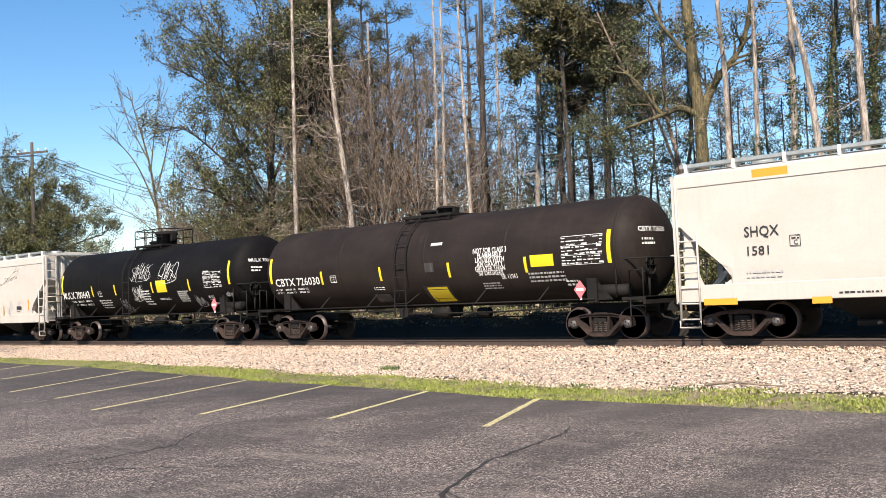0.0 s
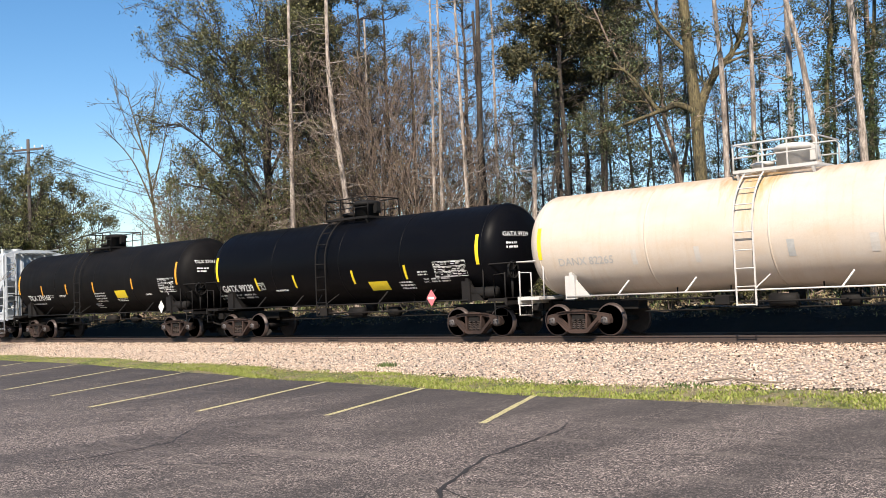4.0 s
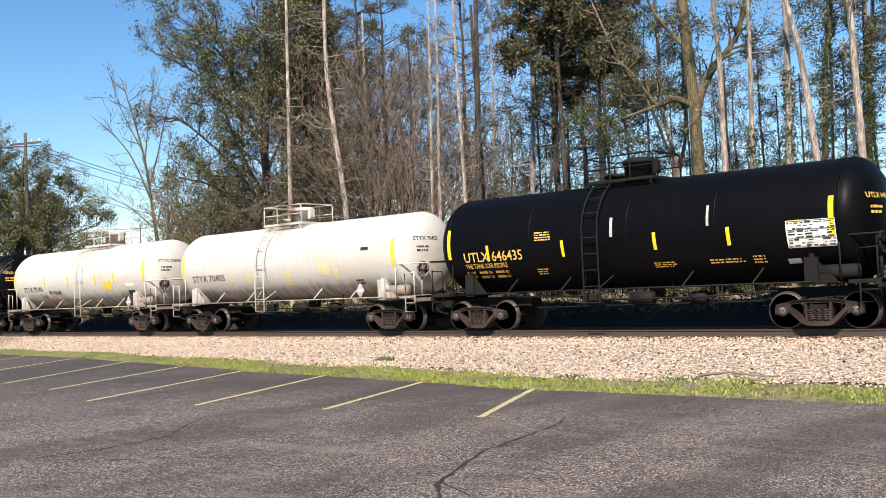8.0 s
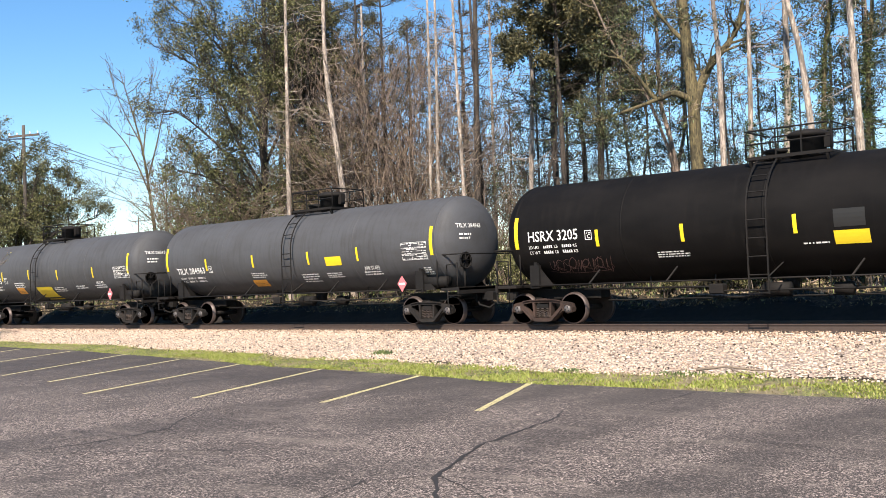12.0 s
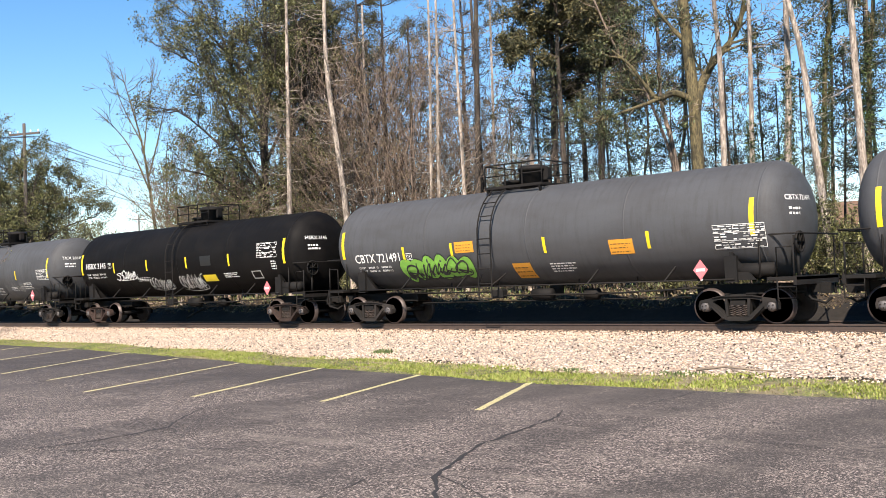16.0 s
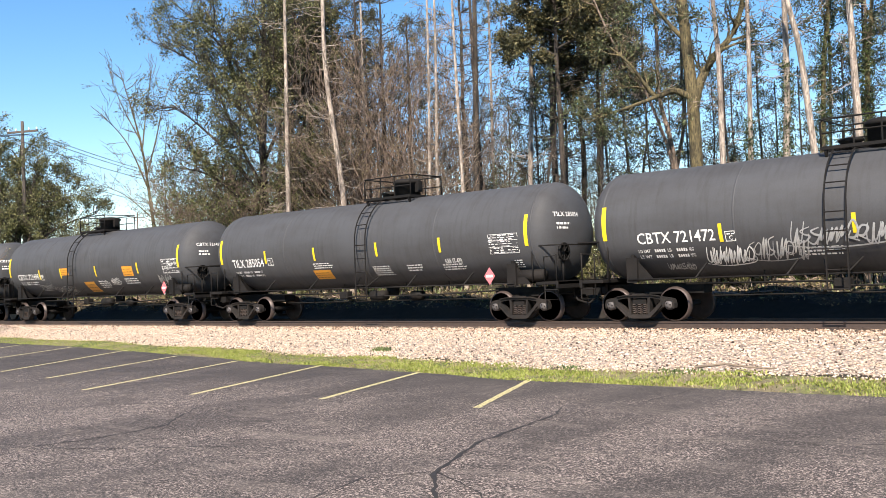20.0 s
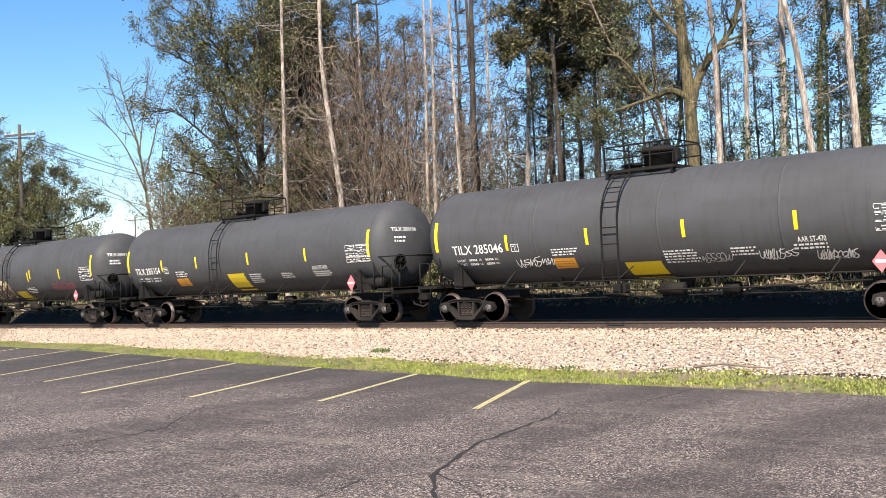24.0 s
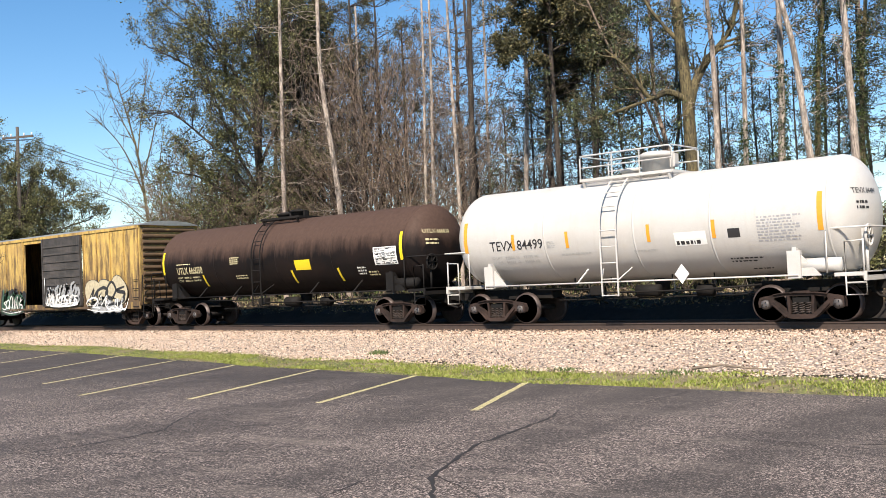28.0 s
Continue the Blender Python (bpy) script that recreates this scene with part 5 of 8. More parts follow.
            ("TILX 284963", -6.75, 2.08, 0.24, 1.88), ("AAR ST-470", 4.07, 1.87, 0.14, 0.72),
        ),
        lines=(
            (-6.66, -4.99, 1.75, 2.01, 2), (-2.04, -1.08, 1.8, 2.02, 3), (0.76, 1.72, 1.56, 1.89, 4), (2.12, 2.98, 1.68, 1.88, 3), (4.0, 4.97, 1.71, 1.87, 2),
            (6.73, 7.14, 1.63, 1.9, 4),
        ),
        tapes=(
            (-4.76, 2.41), (-1.83, 2.42), (1.31, 2.4), (3.83, 2.43),
        ),
        signs=(
            (-4.61, -4.38, 2.09, 2.34, "grey_lettering"), (-2.18, -1.37, 1.47, 1.72, "orange_sign"), (2.24, 3.05, 2.09, 2.4, "tape"),
        ),
        tables=(
            (5.96, 7.06, 2.13, 2.68),
        ),
        placards=(
            (6.01, 1.36, "red"),
        ),
        end_words=(
            ("TILX 284963", 0.13),
        ),
        ladder=0.4,
    ),
    dict(
        kind="tank",
        name="o",
        tone="truck_grey",
        trucks=(-242.22, -228.98),
        over=1.55,
        paint="grey",
        label="dark grey tank car with a yellow patch low down",
        words=(
            ("TILX 285155", -6.65, 2.14, 0.29, 1.94), ("AAR ST-470", 4.34, 1.9, 0.11, 0.66),
        ),
        lines=(
            (-6.56, -4.78, 1.81, 2.07, 2), (-3.38, -2.29, 1.91, 2.2, 3), (0.35, 1.52, 1.63, 1.87, 3), (2.46, 3.44, 1.72, 1.9, 2), (4.2, 5.16, 1.72, 1.9, 2),
        ),
        tapes=(
            (-4.58, 2.5), (-1.79, 2.52), (1.02, 2.41), (4.27, 2.42),
        ),
        signs=(
            (-4.38, -4.07, 2.13, 2.43, "grey_lettering"), (-3.4, -2.63, 1.59, 1.89, "orange_sign"), (-1.36, 0.14, 1.26, 1.88, "tape"),
        ),
        tables=(
            (6.1, 7.32, 2.11, 2.59),
        ),
        placards=(
            (5.91, 1.41, "red"),
        ),
        end_words=(
            ("TILX 285155", 0.13),
        ),
        ladder=-0.94,
    ),
    dict(
        kind="tank",
        name="p",
        tone="truck_grey",
        trucks=(-259.72, -246.48),
        over=1.55,
        paint="grey",
        label="dark grey tank car with a looping silver tag",
        words=(
            ("TILX 285019", -6.74, 2.1, 0.29, 1.85), ("AAR ST-470", 4.03, 1.88, 0.14, 0.73),
        ),
        lines=(
            (-6.73, -4.96, 1.79, 2.05, 2), (-4.14, -3.21, 1.84, 2.08, 3), (2.38, 3.12, 1.69, 1.87, 2), (3.94, 4.85, 1.72, 1.88, 2),
        ),
        tapes=(
            (-4.76, 2.43), (-1.94, 2.45), (0.71, 2.47), (4.16, 2.47),
        ),
        signs=(
            (-4.56, -4.33, 2.12, 2.36, "grey_lettering"), (-4.8, -4.26, 1.61, 1.93, "dark_lettering"), (-4.23, -3.48, 1.57, 1.83, "orange_sign"),
            (-0.84, 0.42, 1.12, 1.59, "tape"), (2.45, 3.24, 1.87, 2.19, "tape"),
        ),
        tags=(
            (-2.94, -1.99, 1.72, 2.11, "grey_lettering", 4, 0.012), (-0.85, 1.77, 1.69, 2.56, "silver_graffiti", 5, 0.035),
        ),
        tables=(
            (5.88, 6.99, 2.12, 2.66),
        ),
        placards=(
            (6.0, 1.39, "red"),
        ),
        end_words=(
            ("TILX 285019", 0.13),
        ),
        ladder=-1.03,
    ),
    dict(
        kind="tank",
        name="q",
        tone="truck_grey",
        trucks=(-277.37, -264.13),
        over=1.55,
        paint="grey",
        label="dark grey tank car with bright green graffiti",
        words=(
            ("CBTX 721491", -6.86, 2.08, 0.28, 2.08),
        ),
        lines=(
            (-6.8, -5.26, 1.77, 2.0, 2), (1.01, 1.9, 1.53, 1.82, 4),
        ),
        tapes=(
            (-4.62, 2.3), (-2.57, 2.32), (0.95, 2.31), (4.31, 2.28),
        ),
        signs=(
            (-4.47, -4.23, 2.1, 2.32, "grey_lettering"), (-2.38, -1.63, 2.23, 2.57, "orange_sign"), (-0.34, 0.32, 1.38, 1.83, "orange_sign"),
            (3.14, 3.89, 1.94, 2.34, "orange_sign"),
        ),
        bubbles=(
            (-4.82, -1.85, 1.41, 2.21, "green_graffiti", "dark_lettering", 6),
        ),
        tags=(
            (-4.67, -2.1, 1.49, 2.1, "dark_lettering", 4, 0.035),
        ),
        tables=(
            (6.22, 7.58, 1.94, 2.53),
        ),
        placards=(
            (5.88, 1.42, "red"),
        ),
        end_words=(
            ("CBTX 721491", 0.13),
        ),
        ladder=-1.06,
    ),
    dict(
        kind="tank",
        name="r",
        figures={"LD LMT": ("216800", "98800"), "LT WT": ("75200", "34100")},
        trucks=(-295.02, -281.78),
        over=1.38,
        paint="black",
        label="matt black tank car with three white tags",
        words=(
            ("HSRX 3145", -6.85, 2.49, 0.24, 1.69),
        ),
        lines=(
            (-6.84, -5.24, 2.06, 2.33, 2), (-2.82, -1.83, 1.84, 2.03, 3), (3.3, 4.23, 1.83, 2.04, 3), (6.32, 6.65, 2.05, 2.41, 4),
        ),
        tapes=(
            (-4.55, 2.48), (-1.96, 2.5), (0.92, 2.5), (3.74, 2.5),
        ),
        signs=(
            (-4.96, -4.7, 2.48, 2.71, "grey_lettering"), (1.94, 2.63, 2.33, 2.72, "dark_glass"), (1.9, 2.75, 1.71, 1.97, "tape"),
            (5.03, 5.6, 1.73, 2.03, "grey_lettering"), (5.08, 5.55, 1.77, 2.0, "black"),
        ),
        tables=(
            (5.54, 6.7, 2.5, 3.04),
        ),
        tags=(
            (-4.4, -2.89, 1.93, 2.38, "lettering", 4, 0.024), (-2.08, -0.55, 1.45, 2.01, "lettering", 5, 0.02), (0.1, 1.72, 1.38, 2.06, "lettering", 6, 0.022),
        ),
        placards=(
            (6.18, 1.35, "red"),
        ),
        end_words=(
            ("HSRX 3145", 0.13),
        ),
        ladder=0.01,
    ),
    dict(
        kind="tank",
        name="s",
        tone="truck_grey",
        trucks=(-312.82, -299.58),
        over=1.55,
        paint="scuffed_grey",
        label="scuffed dark grey tank car with silver tags",
        words=(
            ("TILX 285106", -6.88, 2.15, 0.27, 1.76), ("AAR ST-470", 4.56, 1.93, 0.13, 0.8),
        ),
        lines=(
            (-7.36, -5.27, 1.83, 2.0, 2), (-2.2, -1.2, 1.8, 2.09, 4), (1.14, 2.18, 1.51, 1.89, 5), (3.14, 3.9, 1.69, 1.9, 3), (4.54, 5.47, 1.76, 1.92, 2),
        ),
        tapes=(
            (-5.07, 2.43), (-2.02, 2.43), (1.49, 2.45), (3.95, 2.43),
        ),
        signs=(
            (-4.89, -4.6, 2.14, 2.41, "grey_lettering"), (-2.27, -1.49, 1.46, 1.76, "orange_sign"),
        ),
        tags=(
            (-4.7, -2.63, 1.48, 2.22, "silver_graffiti", 6, 0.03), (-6.2, -5.19, 1.4, 1.69, "grey_lettering", 5, 0.012),
            (3.92, 4.43, 1.62, 1.92, "grey_lettering", 4, 0.012),
        ),
        bubbles=(
            (-1.21, -0.57, 1.35, 2.05, "lettering", "dark_lettering", 2), (-0.72, -0.03, 1.28, 1.97, "dark_lettering", "dark_lettering", 3),
        ),
        tables=(
            (6.19, 7.34, 2.16, 2.63),
        ),
        placards=(
            (5.9, 1.4, "red"),
        ),
        end_words=(
            ("TILX 285106", 0.13),
        ),
        ladder=0.46,
    ),
    dict(
        kind="tank",
        name="t",
        tone="truck_grey",
        trucks=(-330.32, -317.08),
        over=1.55,
        paint="grey",
        label="dark grey tank car with a wide silver tag",
        words=(
            ("CBTX 721472", -6.41, 2.1, 0.29, 2.24),
        ),
        lines=(
            (-6.44, -4.81, 1.72, 2.02, 2), (-2.01, -1.01, 1.62, 1.86, 3), (1.02, 1.71, 1.55, 1.84, 4), (3.19, 3.84, 1.62, 1.86, 4), (4.0, 4.71, 1.66, 1.86, 2),
            (6.97, 7.27, 1.62, 1.87, 4),
        ),
        tapes=(
            (-4.06, 2.28), (-0.77, 2.32), (2.35, 2.28), (4.54, 2.31),
        ),
        signs=(
            (-3.9, -3.63, 2.05, 2.31, "grey_lettering"), (1.18, 1.87, 2.18, 2.52, "orange_sign"), (3.22, 3.93, 1.97, 2.38, "orange_sign"),
        ),
        tags=(
            (-4.56, -3.34, 1.47, 1.96, "lettering", 5, 0.022), (-3.44, -2.0, 1.54, 2.13, "grey_lettering", 6, 0.02),
            (-2.31, -0.08, 1.8, 2.44, "silver_graffiti", 7, 0.03), (-5.76, -4.99, 1.39, 1.6, "grey_lettering", 5, 0.012),
            (2.09, 2.8, 1.48, 1.72, "lettering", 4, 0.02), (4.3, 5.09, 1.37, 1.81, "teal_graffiti", 6, 0.02),
            (5.96, 6.37, 1.76, 1.9, "grey_lettering", 3, 0.012),
        ),
        tables=(
            (6.17, 7.3, 2.03, 2.59),
        ),
        placards=(
            (6.27, 1.41, "red"),
        ),
        end_words=(
            ("CBTX 721472", 0.13),
        ),
        ladder=-1.08,
    ),
    dict(
        kind="tank",
        name="u",
        tone="truck_grey",
        trucks=(-347.62, -334.38),
        over=1.55,
        paint="grey",
        label="dark grey tank car with neat white stencils",
        words=(
            ("TILX 285054", -6.72, 2.08, 0.3, 1.86), ("AAR ST-470", 3.97, 1.85, 0.15, 0.69),
        ),
        lines=(
            (-6.68, -5.08, 1.73, 1.99, 2), (-2.17, -1.16, 1.9, 2.12, 3), (0.71, 1.71, 1.57, 1.91, 5), (2.28, 3.01, 1.67, 1.91, 3), (3.82, 4.86, 1.65, 1.87, 3),
            (6.66, 7.04, 1.63, 1.89, 4),
        ),
        tapes=(
            (-4.76, 2.41), (-2.06, 2.41), (1.04, 2.43), (3.84, 2.44),
        ),
        signs=(
            (-4.62, -4.32, 2.09, 2.36, "grey_lettering"), (-2.31, -1.42, 1.52, 1.84, "orange_sign"),
        ),
        tables=(
            (5.86, 6.96, 2.07, 2.64),
        ),
        placards=(
            (5.92, 1.4, "red"),
        ),
        end_words=(
            ("TILX 285054", 0.13),
        ),
        ladder=0.51,
    ),
    dict(
        kind="tank",
        name="v",
        tone="truck_grey",
        trucks=(-365.22, -351.98),
        over=1.55,
        paint="grey",
        label="dark grey tank car with three orange signs",
        words=(
            ("CBTX 721498", -6.62, 2.07, 0.27, 2.09),
        ),
        lines=(
            (-6.52, -4.75, 1.82, 2.0, 2), (0.7, 1.61, 1.54, 1.9, 4), (2.92, 4.04, 1.67, 1.95, 3),
        ),
        tapes=(
            (-4.45, 2.28), (-2.42, 2.29), (0.72, 2.29), (4.16, 2.32),
        ),
        signs=(
            (-4.35, -4.07, 2.02, 2.27, "grey_lettering"), (-2.41, -1.63, 2.19, 2.52, "orange_sign"), (-0.57, 0.29, 1.37, 1.84, "orange_sign"),
            (3.01, 3.82, 2.0, 2.43, "orange_sign"),
        ),
        tags=(
            (-4.88, -3.58, 1.53, 1.9, "grey_lettering", 5, 0.012), (-3.5, -1.75, 1.42, 1.74, "grey_lettering", 6, 0.012),
            (1.76, 2.48, 1.66, 2.01, "lettering", 4, 0.014), (5.48, 6.4, 1.5, 2.02, "grey_lettering", 5, 0.016),
        ),
        tables=(
            (6.09, 7.23, 2.04, 2.61),
        ),
        placards=(
            (6.35, 1.43, "red"),
        ),
        end_words=(
            ("CBTX 721498", 0.13),
        ),
        ladder=-1.08,
    ),
    dict(
        kind="tank",
        name="w",
        tone="truck_grey",
        trucks=(-382.62, -369.38),
        over=1.55,
        paint="grey",
        label="dark grey tank car with a white tag at one end",
        words=(
            ("CBTX 721495", -7.04, 2.06, 0.25, 2.2),
        ),
        lines=(
            (-6.98, -5.09, 1.8, 2.0, 2), (0.64, 1.57, 1.6, 1.88, 3), (2.87, 3.79, 1.73, 1.9, 2),
        ),
        tapes=(
            (-4.75, 2.27), (-1.66, 2.29), (2.1, 2.27), (4.3, 2.34),
        ),
        signs=(
            (0.8, 1.63, 2.16, 2.5, "orange_sign"), (2.88, 3.73, 1.93, 2.39, "orange_sign"),
        ),
        tags=(
            (4.08, 6.04, 1.61, 2.38, "lettering", 5, 0.022), (-4.67, -3.13, 1.74, 2.08, "grey_lettering", 4, 0.012),
        ),
        tables=(
            (5.94, 7.18, 2.07, 2.57),
        ),
        placards=(
            (5.71, 1.43, "red"),
        ),
        end_words=(
            ("CBTX 721495", 0.13),
        ),
        ladder=0.52,
    ),
    dict(
        kind="tank",
        name="x",
        tone="truck_grey",
        trucks=(-400.02, -386.78),
        over=1.55,
        paint="grey",
        label="dark grey tank car with a row of small white tags",
        words=(
            ("TILX 285046", -6.76, 2.12, 0.27, 1.95), ("AAR ST-470", 4.0, 1.92, 0.13, 0.69),
        ),
        lines=(
            (-6.68, -5.07, 1.78, 2.03, 2), (-3.11, -2.19, 1.93, 2.16, 3), (0.38, 1.38, 1.57, 1.93, 5), (2.26, 2.96, 1.68, 1.92, 3), (3.88, 4.81, 1.75, 1.92, 2),
        ),
        tapes=(
            (-4.69, 2.39), (-1.9, 2.41), (1.04, 2.44), (3.98, 2.45),
        ),
        signs=(
            (-4.5, -4.23, 2.11, 2.34, "grey_lettering"), (-3.14, -2.41, 1.56, 1.85, "orange_sign"), (-0.89, 0.22, 1.19, 1.64, "tape"),
        ),
        tags=(
            (-4.44, -3.19, 1.66, 1.94, "lettering", 4, 0.018), (1.37, 2.18, 1.54, 1.78, "grey_lettering", 4, 0.016),
            (2.97, 3.9, 1.55, 1.82, "lettering", 4, 0.02), (4.35, 5.29, 1.46, 1.73, "lettering", 5, 0.018),
        ),
        tables=(
            (5.84, 6.94, 2.08, 2.68),
        ),
        placards=(
            (5.96, 1.38, "red"),
        ),
        end_words=(
            ("TILX 285046", 0.13),
        ),
        ladder=-1.01,
    ),
    dict(
        kind="tank",
        name="y",
        tone="truck_grey",
        trucks=(-417.72, -404.48),
        over=1.55,
        paint="grey",
        label="dark grey tank car with glossy lower side and yellow patch",
        words=(
            ("TILX 285154", -6.88, 2.12, 0.26, 1.81), ("AAR ST-470", 4.29, 1.93, 0.14, 0.79),
        ),
        lines=(
            (-6.86, -5.22, 1.81, 2.02, 2), (-4.0, -3.18, 1.94, 2.21, 3), (0.62, 1.44, 1.57, 1.94, 5), (2.5, 3.21, 1.7, 1.91, 3), (4.29, 5.22, 1.7, 1.91, 3),
        ),
        tapes=(
            (-4.93, 2.44), (-2.53, 2.47), (0.75, 2.48), (4.03, 2.47),
        ),
        signs=(
            (-4.77, -4.49, 2.11, 2.36, "grey_lettering"), (-4.14, -3.32, 1.57, 1.88, "orange_sign"), (-0.68, 0.38, 1.29, 1.95, "tape"),
        ),
        tables=(
            (6.16, 7.29, 2.11, 2.68),
        ),
        placards=(
            (6.47, 1.4, "red"),
        ),
        end_words=(
            ("TILX 285154", 0.13),
        ),
        ladder=-1.11,
    ),
    dict(
        kind="tank",
        name="z",
        tone="truck_grey",
        trucks=(-435.52, -422.28),
        over=1.55,
        paint="grey",
        label="dark grey tank car with cream and brown graffiti",
        words=(
            ("TILX 285159", -6.66, 2.1, 0.27, 1.78),
        ),
        lines=(
            (-6.71, -5.0, 1.75, 2.04, 2), (-3.64, -2.97, 1.82, 2.05, 3), (1.07, 1.64, 1.58, 1.89, 4), (0.76, 1.76, 1.58, 1.89, 4),
        ),
        tapes=(
            (-4.66, 2.45), (-1.78, 2.48), (1.48, 2.48), (1.24, 2.37), (4.31, 2.41),
        ),
        tags=(
            (-4.89, -3.35, 1.58, 2.6, "dark_lettering", 6, 0.03), (-4.78, -4.18, 1.79, 2.45, "tape_pale", 3, 0.05),
            (-4.22, -3.31, 1.55, 2.62, "lettering", 4, 0.03), (-2.84, -1.04, 1.43, 2.15, "purple_graffiti", 7, 0.06),
            (3.42, 5.42, 1.71, 2.07, "plum_graffiti", 7, 0.05),
        ),
        signs=(
            (-3.62, -2.9, 1.46, 1.75, "orange_sign"), (-0.55, 0.5, 1.13, 1.69, "tape"),
        ),
        bubbles=(
            (-3.03, -0.93, 1.32, 2.27, "tape_pale", "tape_pale", 5),
        ),
        tables=(
            (6.22, 7.26, 2.04, 2.64),
        ),
        placards=(
            (6.03, 1.37, "red"),
        ),
        end_words=(
            ("TILX 285159", 0.13),
        ),
        ladder=-0.72,
    ),
    dict(
        kind="tank",
        name="aa",
        struts=(-0.32, 0.5),
        rad=1.44,
        zc=2.6,
        plat=(1.3, 1.6),
        tape="amber",
        trucks=(-448.75, -439.85),
        over=1.5,
        paint="cream",
        trim="white",
        ink="dark_lettering",
        label="short cream tank car with rust along its top",
        words=(
            ("TEVX 84451", -4.24, 2.04, 0.22, 1.71),
        ),
        tapes=(
            (-2.36, 2.24), (0.41, 2.27), (2.8, 2.28),
        ),
        signs=(
            (2.7, 3.35, 2.01, 2.28, "dark_lettering"), (0.06, 0.5, 1.45, 1.72, "grey_lettering"),
        ),
        lines=(
            (0.16, 0.54, 1.49, 1.75, 3, "grey_lettering"),
        ),
        placards=(
            (1.76, 1.31, "offwhite"), (4.28, 1.3, "offwhite"),
        ),
        end_words=(
            ("TEVX 84451", 0.13),
        ),
        ladder=-0.03,
    ),
    dict(
        kind="tank",
        name="bb",
        struts=(-0.32,),
        rad=1.44,
        zc=2.62,
        plat=(1.3, 1.6),
        tape="amber",
        trucks=(-461.95, -452.65),
        over=1.57,
        paint="white",
        trim="white",
        ink="dark_lettering",
        label="short clean white tank car with amber stripes",
        words=(
            ("TEVX 84499", -4.54, 2.21, 0.28, 1.92),
        ),
        lines=(
            (-4.56, -2.85, 1.83, 2.1, 2, "grey_lettering"), (-2.48, -2.16, 2.2, 2.42, 4, "grey_lettering"), (1.59, 2.41, 2.06, 2.25, 1, "dark_lettering"),
            (3.79, 4.91, 2.02, 2.67, 9, "faint_lettering"), (-2.04, -1.01, 1.98, 2.07, 1, "grey_lettering"), (0.29, 1.18, 1.95, 2.04, 1, "grey_lettering"),
            (2.92, 3.86, 1.55, 1.69, 2, "dark_lettering"), (3.36, 3.96, 1.35, 1.41, 1, "dark_lettering"),
        ),
        tapes=(
            (-3.71, 2.43), (-1.83, 2.4), (0.75, 2.42), (2.6, 2.41),
        ),
        signs=(
            (1.54, 2.43, 2.03, 2.38, "lettering"), (3.02, 3.34, 2.16, 2.39, "dark_lettering"),
        ),
        placards=(
            (1.76, 1.3, "lettering"),
        ),
        end_words=(
            ("TEVX 84499", 0.13),
        ),
        ladder=-0.33,
    ),
    dict(
        kind="tank",
        name="cc",
        rad=1.42,
        zc=2.56,
        ladder=-0.57,
        rails=False,
        dome_r=0.34,
        dome_h=0.34,
        trucks=(-478.3, -466.1),
        over=1.45,
        paint="rust_black",
        ink="tape_pale",
        label="rust-brown and black tank car with yellow sign",
        words=(
            ("UTLX 666030", -5.9, 2.12, 0.27, 1.72),
        ),
        lines=(
            (-5.9, -4.93, 2.49, 2.58, 1), (-5.96, -4.44, 1.82, 2.07, 2), (-2.36, -1.72, 2.38, 2.68, 4), (-2.17, -1.36, 1.82, 2.0, 2),
            (4.51, 4.95, 1.74, 2.05, 3, "lettering"), (4.98, 5.56, 1.69, 1.88, 2),
        ),
        tapes=(
            (-4.25, 1.82), (1.09, 1.79), (3.52, 1.78),
        ),
        signs=(
            (1.39, 2.21, 2.01, 2.37, "tape"), (5.41, 6.47, 2.02, 2.61, "lettering"),
        ),
        tables=(
            (5.48, 6.42, 2.05, 2.57, "dark_lettering"),
        ),
        end_words=(
            ("UTLX 666030", 0.13),
        ),
    ),
    dict(
        kind="box",
        name="dd",
        trucks=(-497.2, -481.8),
        paint="yellow_box",
        label="faded yellow boxcar with an open dark door and graffiti",
        bubbles=(
            (4.5, 7.7, 0.85, 2.25, "bone_graffiti", "dark_lettering", 3), (4.9, 7.4, 0.62, 1.25, "silver_graffiti", "dark_lettering", 4),
        ),
        tags=(
            (4.7, 7.5, 1.0, 2.05, "dark_lettering", 3, 0.06), (4.6, 7.6, 0.72, 1.5, "lettering", 3, 0.03),
            (-3.9, -1.5, 0.7, 2.05, "dark_lettering", 5, 0.10), (-3.8, -1.6, 0.7, 1.95, "deep_green_graffiti", 6, 0.07), (-3.7, -1.7, 0.75, 1.6, "lettering", 4, 0.025), (1.0, 3.9, 1.05, 2.1, "silver_graffiti", 8, 0.075), (1.1, 3.8, 1.0, 1.6, "lettering", 7, 0.05),
        ),
    ),
]

BUILD = {"tank": tank_car, "hopper": hopper_car, "box": box_car}
cars = [BUILD[spec["kind"]](spec) for spec in TRAIN]

# ---- ground, track and lot ----
def smooth(a, b, x):
    t = max(0.0, min(1.0, (x - a) / (b - a)))
    return t * t * (3 - 2 * t)


def lot_edge(x):
    """Where the asphalt ends, as y along the track."""
    return -9.75 + 3.6 * smooth(-8, -42, x)


